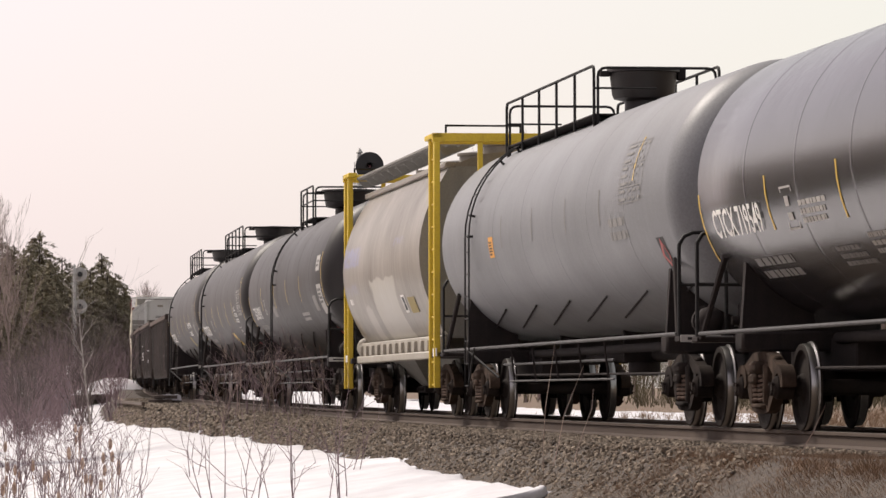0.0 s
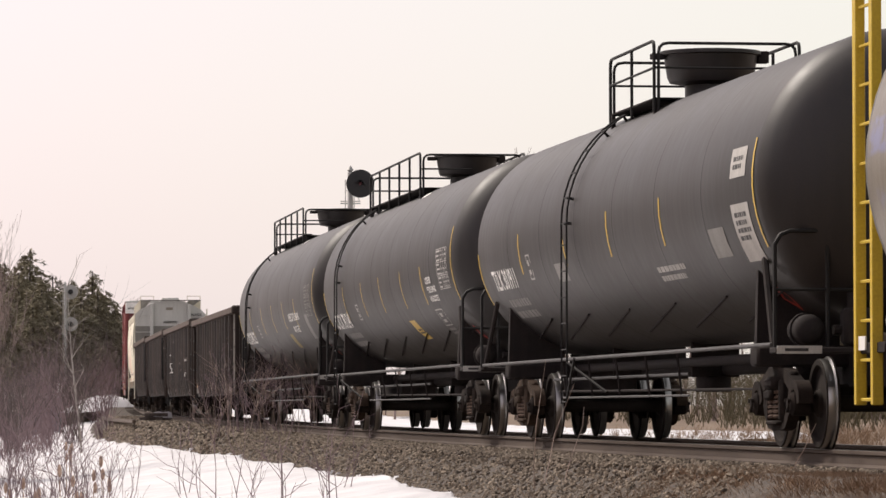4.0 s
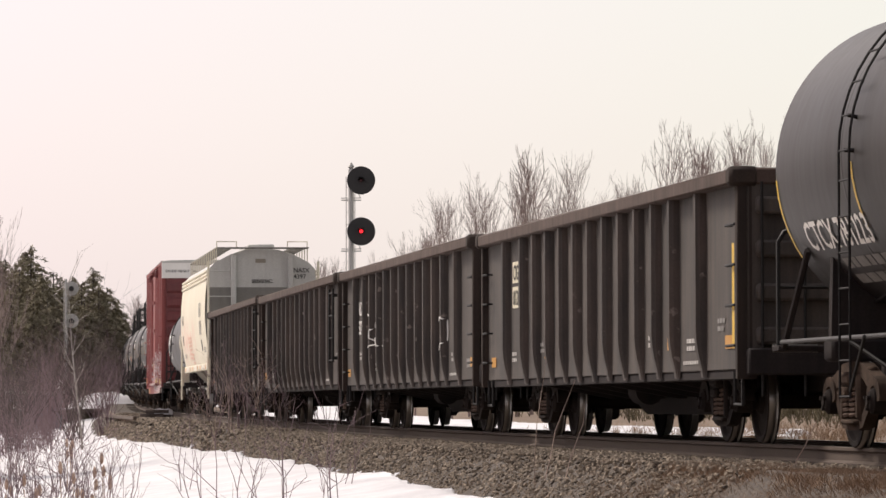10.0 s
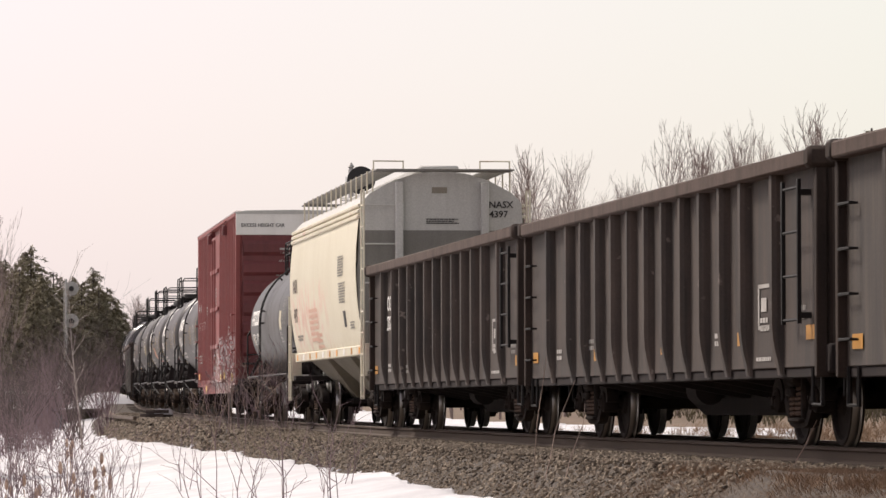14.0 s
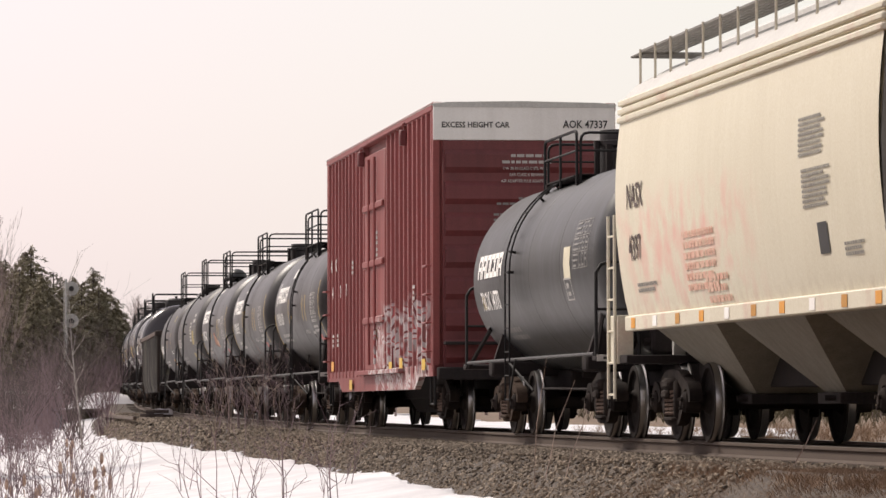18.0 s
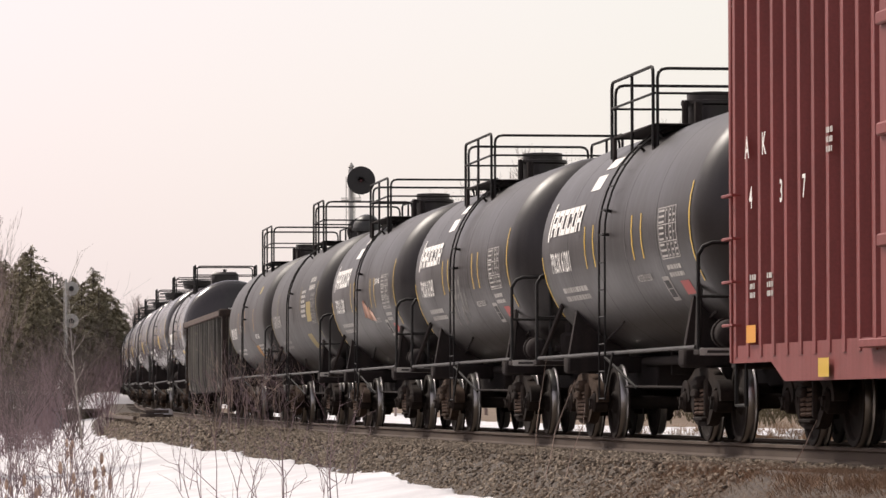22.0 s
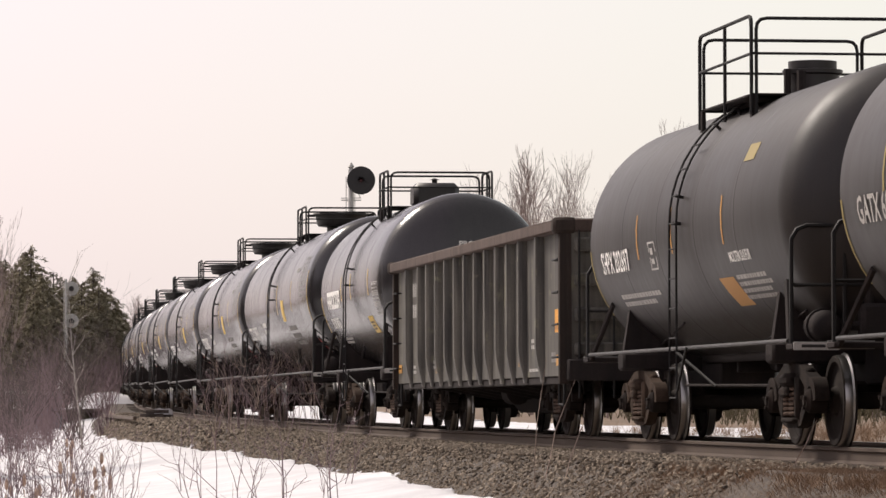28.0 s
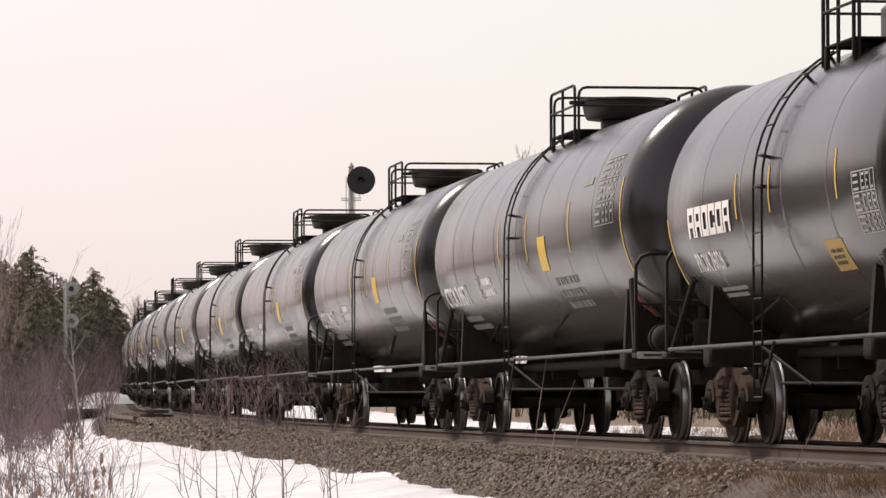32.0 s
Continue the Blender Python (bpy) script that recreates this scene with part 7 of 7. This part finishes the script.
thicket("far_brush", "olive-brown brush behind the railway line", 1000, (20, 160), (17, 42), 2.6, BRUSH, 71)
thicket("far_grass", "tussocks of dead grass behind the railway line", 700, (18, 58), (5.5, 19), .34, GRASS, 75, .006)
thicket("far_brush", "dull leafless brush below the conifers", 520, (150, 260), (-14, -4.5), 3.2, TWIG, 72)
thicket("far_brush", "grey brush at the foot of the far trees", 450, (90, 330), (26, 60), 3.2, TWIG_HAZED, 73)

# unseen woods added round the rest of the clearing, behind and beside the camera
q = np.random.default_rng(9)
v, f = [], []
for k in range(230):
    a = radians(-7.6 - 306 * k / 229 + q.uniform(0, 1) * (-1 if k < 8 else 1))
    rad = q.uniform(62, 95) if k > 20 else q.uniform(80, 120)
    # heights chosen for how dark the car ends and shells reflect
    x0, y0, hgt = rad * math.sin(a), rad * math.cos(a), q.uniform(11, 18) * (.5 if math.cos(a) < -.3 or k < 14 else 1.0)
    if abs(ground_at(x0, y0)[1]) < 7:
        continue
    for _ in range(240):
        u = q.uniform(0, 1) ** .8
        rr = (1 - u) * hgt * .22 * q.uniform(.5, 1.1) + .2
        b = q.uniform(0, 6.28)
        c0 = np.array([x0 + rr * math.cos(b), y0 + rr * math.sin(b), -1.2 + hgt * (.04 + .96 * u)])
        i = len(v)
        for _ in range(3):
            v.append(tuple(c0 + q.normal(0, .8, 3)))
        f.append((i, i + 1, i + 2))
tagged(new("surrounding_woods", bulk("surrounding_woods", v, f, NEEDLES_HAZED)), "unseen woods added round the clearing for dark reflections", "woods", kind="stuff")

w = Twigs(74)
for k in range(130):
    px, Y = w.q.uniform(-20, 135) * w.q.uniform(.5, 1.0), w.q.uniform(118, 165)
    x = at_px(px, Y)
    d = np.array([w.q.normal(0, .3), w.q.normal(0, .3), 1.0])
    w.grow(np.array([x, Y, ground_at(x, Y)[0]]), d / np.linalg.norm(d), w.q.uniform(.6, 1.7) * (1 - .004 * max(px, 0)), .012, 1, .15, 2, .05, .6, 3)
tagged(new("near_brush", w.mesh("near_brush", TWIG)), "tangle of purple-brown leafless brush", "brush", kind="stuff")

# loose clods along the broken edge of the snow
q = np.random.default_rng(15)
v, f = [], []
ring = [(math.cos(radians(a)), math.sin(radians(a))) for a in range(0, 360, 60)]
for k in range(260):
    s = q.uniform(-4, 75)
    lat = snow_edge(s) - .9 * max(0.0, -1.5 - s) + q.normal(-.02, .05)
    x, y, z = on_track(s, lat)
    z = float(z) + bare_ground(s, lat) + .01
    r = q.uniform(.015, .06) * (1.5 if k % 9 == 0 else 1)
    i = len(v)
    v += [(float(x) + r * c * q.uniform(.8, 1.5), float(y) + r * e * q.uniform(.8, 1.5), z - .01) for c, e in ring]
    v += [(float(x) + .6 * r * c, float(y) + .6 * r * e, z + r * q.uniform(.5, 1.0)) for c, e in ring]
    f += [(i + j, i + (j + 1) % 6, i + 6 + (j + 1) % 6, i + 6 + j) for j in range(6)] + [tuple(range(i + 6, i + 12))]
tagged(new("snow_clods", bulk("snow_clods", v, f, SNOW)), "small clods of old snow along the ballast", "snow", kind="stuff")

# dead grass at the foot of the shoulder
q = np.random.default_rng(5)
n = 110000
near = np.arange(n) < 100000
gs_s = np.where(near, q.uniform(-19, -4.9, n) + q.normal(0, .5, n), q.uniform(-8, 9, n))
gs_lat = np.where(near, q.uniform(-5.2, -1.35, n), q.uniform(-4.2, -2.8, n))
gs_s = np.where(near, gs_s + np.clip((-1.8 - gs_lat) * 2.6, 0, 5) * q.uniform(0, 1, n), gs_s)
keep = (np.sin(gs_s * 2.3 + 3 * np.sin(gs_lat * 1.7)) + np.sin(gs_lat * 4.1 + gs_s) + q.normal(0, .9, n)) > -.9
gs_s, gs_lat = gs_s[keep], gs_lat[keep]
n = len(gs_s)
gx0, gy0, gz0 = on_track(gs_s, gs_lat)
gz0 = gz0 + np.interp(gs_lat, PROFILE_LAT, PROFILE_Z) + sink(gs_s, gs_lat)
h, a, lean = q.uniform(.01, .075, n), q.uniform(0, 6.28, n), q.uniform(.02, .11, n)
v = np.stack([np.stack([gx0 - .004, gy0, gz0 - .02], 1), np.stack([gx0 + .004, gy0, gz0 - .02], 1), np.stack([gx0 + lean * np.cos(a), gy0 + lean * np.sin(a), gz0 + h], 1)], 1)
f = [(3 * i, 3 * i + 1, 3 * i + 2) for i in range(n)]
tagged(new("dead_grass", bulk("dead_grass", v.reshape(-1, 3).tolist(), f, GRASS)), "matted brown dead grass beside the ballast", "grass", kind="stuff")

# ---------------------------------------------------------------- trackside things in the distance
shed = thing("relay_shed", "small grey-blue equipment shed with a pale roof edge", "shed", at=pose(at_px(62, 235), 235, ground_at(at_px(62, 235), 235)[0]))
part("shed_wall", Shape().box(-1.4, 1.4, -1.0, 1.0, -.3, 2.2, .02), SHED, shed)
part("shed_roof", Shape().box(-1.55, 1.55, -1.2, 1.2, 2.2, 2.38, .03), SIGNAL_GREY, shed, "pale flat roof")
part("shed_door", Shape().box(-.5, .4, -1.05, -1.0, .1, 2.0, .01), SHED, shed)
part("shed_panel", Shape().box(-1.1, -.15, -1.03, -1.0, 1.35, 1.75, .01), SIGNAL_GREY, shed, "pale panel on the wall")
pole = thing("marker_post", "thin post with a white marker plate", "post", at=pose(at_px(107, 225), 225, ground_at(at_px(107, 225), 225)[0]))
part("stake", Shape().box(-.05, .05, -.04, .04, -.3, 2.7, .01), SHED, pole)
part("marker_plate", Shape().box(-.14, .14, -.06, -.04, 2.3, 2.75, .01), MARK_WHITE, pole, "white plate")

sx, sy = at_px(284, 150), 150.0
z0, _ = ground_at(sx, sy)
pile = thing("timber_pile", "small pile of old ties with snow on top", "timber", at=pose(sx, sy, z0 + .05, 0, 0, 4))
for k, (a, b, c0) in enumerate(((-.30, .0, 0), (.02, .1, 0), (-.12, .05, .2))):
    part("old_tie", Shape().box(a - .40, a + .42, b - .11, b + .11, c0 * .7, c0 * .7 + .14, .02), BARK, pile)
part("snow_cap", Shape().slab([(-.22, .1), (-.18, .30), (-.02, .33), (.12, .29), (.30, .32), (.42, .27), (.44, .1)], -.05, .16, "y"), SNOW, pile, "cap of snow")
old_rail = thing("spare_rail", "rusty spare rail lying beside the track", "rail", at=track_pose(118, -2.55, -.30, 0))
part("rail_bar", Shape().box(-.06, .06, -27, 27, 0, .13, .02), RAIL_STEEL, old_rail)
mx, my = at_px(190, 262), 262.0
mz, _ = ground_at(mx, my)
mound = Shape()
rows = []
for i in range(13):
    row = []
    for j in range(25):
        a, b = (i - 6) / 6, (j - 12) / 12
        row.append((mx + b * 2.6, my + a * 2.2, mz - .1 + 1.0 * max(0, 1 - a * a - b * b) ** .8 + .12 * rough(b * 3, a * 3)))
    rows.append(row)
tagged(new("snow_mound", mound.sheet(rows).mesh("snow_mound", SNOW)), "heap of ploughed snow beside the track", "snow mound", kind="structure")

# pale birch sapling by the thicket
bx, by = at_px(146, 118), 118.0
b = thing("birch_sapling", "slender pale birch sapling with few twigs", "tree", at=pose(bx, by, ground_at(bx, by)[0] - .1))
w = Twigs(77)
p, d = np.zeros(3), np.array([-.03, 0, 1.0])
for j in range(12):
    d = d + w.q.normal(0, .035, 3)
    d[2] = 1.0
    d[0] -= .006
    p2 = w.stick(p, d / np.linalg.norm(d) * .41, .042 * (1 - j / 13), .042 * (1 - (j + 1) / 13))
    if j > 2:
        for _ in range(2):
            sd = np.array([w.q.normal(0, .8), w.q.normal(0, .5), .7])
            w.grow(p2, sd / np.linalg.norm(sd), w.q.uniform(.4, .9), .010, 1, .12, 1, .05, .5, 3)
    p = p2
part("stem", w.mesh("stem", BIRCH), None, b, "pale bark stem")


# ---------------------------------------------------------------- motion
def motions():
    steps = [float(t) for t in np.linspace(0, SECONDS, 33)]
    for car, place in TRAIN:
        walk(car, [(t, track_pose(place - travelled(t))) for t in steps])
    roll = [(k / FPS, math.degrees((travelled(k / FPS) - travelled(0)) / 0.457)) for k in range(int(SECONDS * FPS) + 1)]
    lead = {}
    for ob in [o for o in scene.objects if o.name.split(".")[0] == "wheelset"]:
        key = ob.location.y > 0
        if key not in lead:
            y = ob.location.y
            walk(ob, [(t, pose(0, y, 0.457, a % 360)) for t, a in roll])
            lead[key] = ob.animation_data
        else:
            ob.rotation_mode = "QUATERNION"
            keys = ob.animation_data_create()
            keys.action = lead[key].action
            keys.action_slot = lead[key].action_slot


motions()
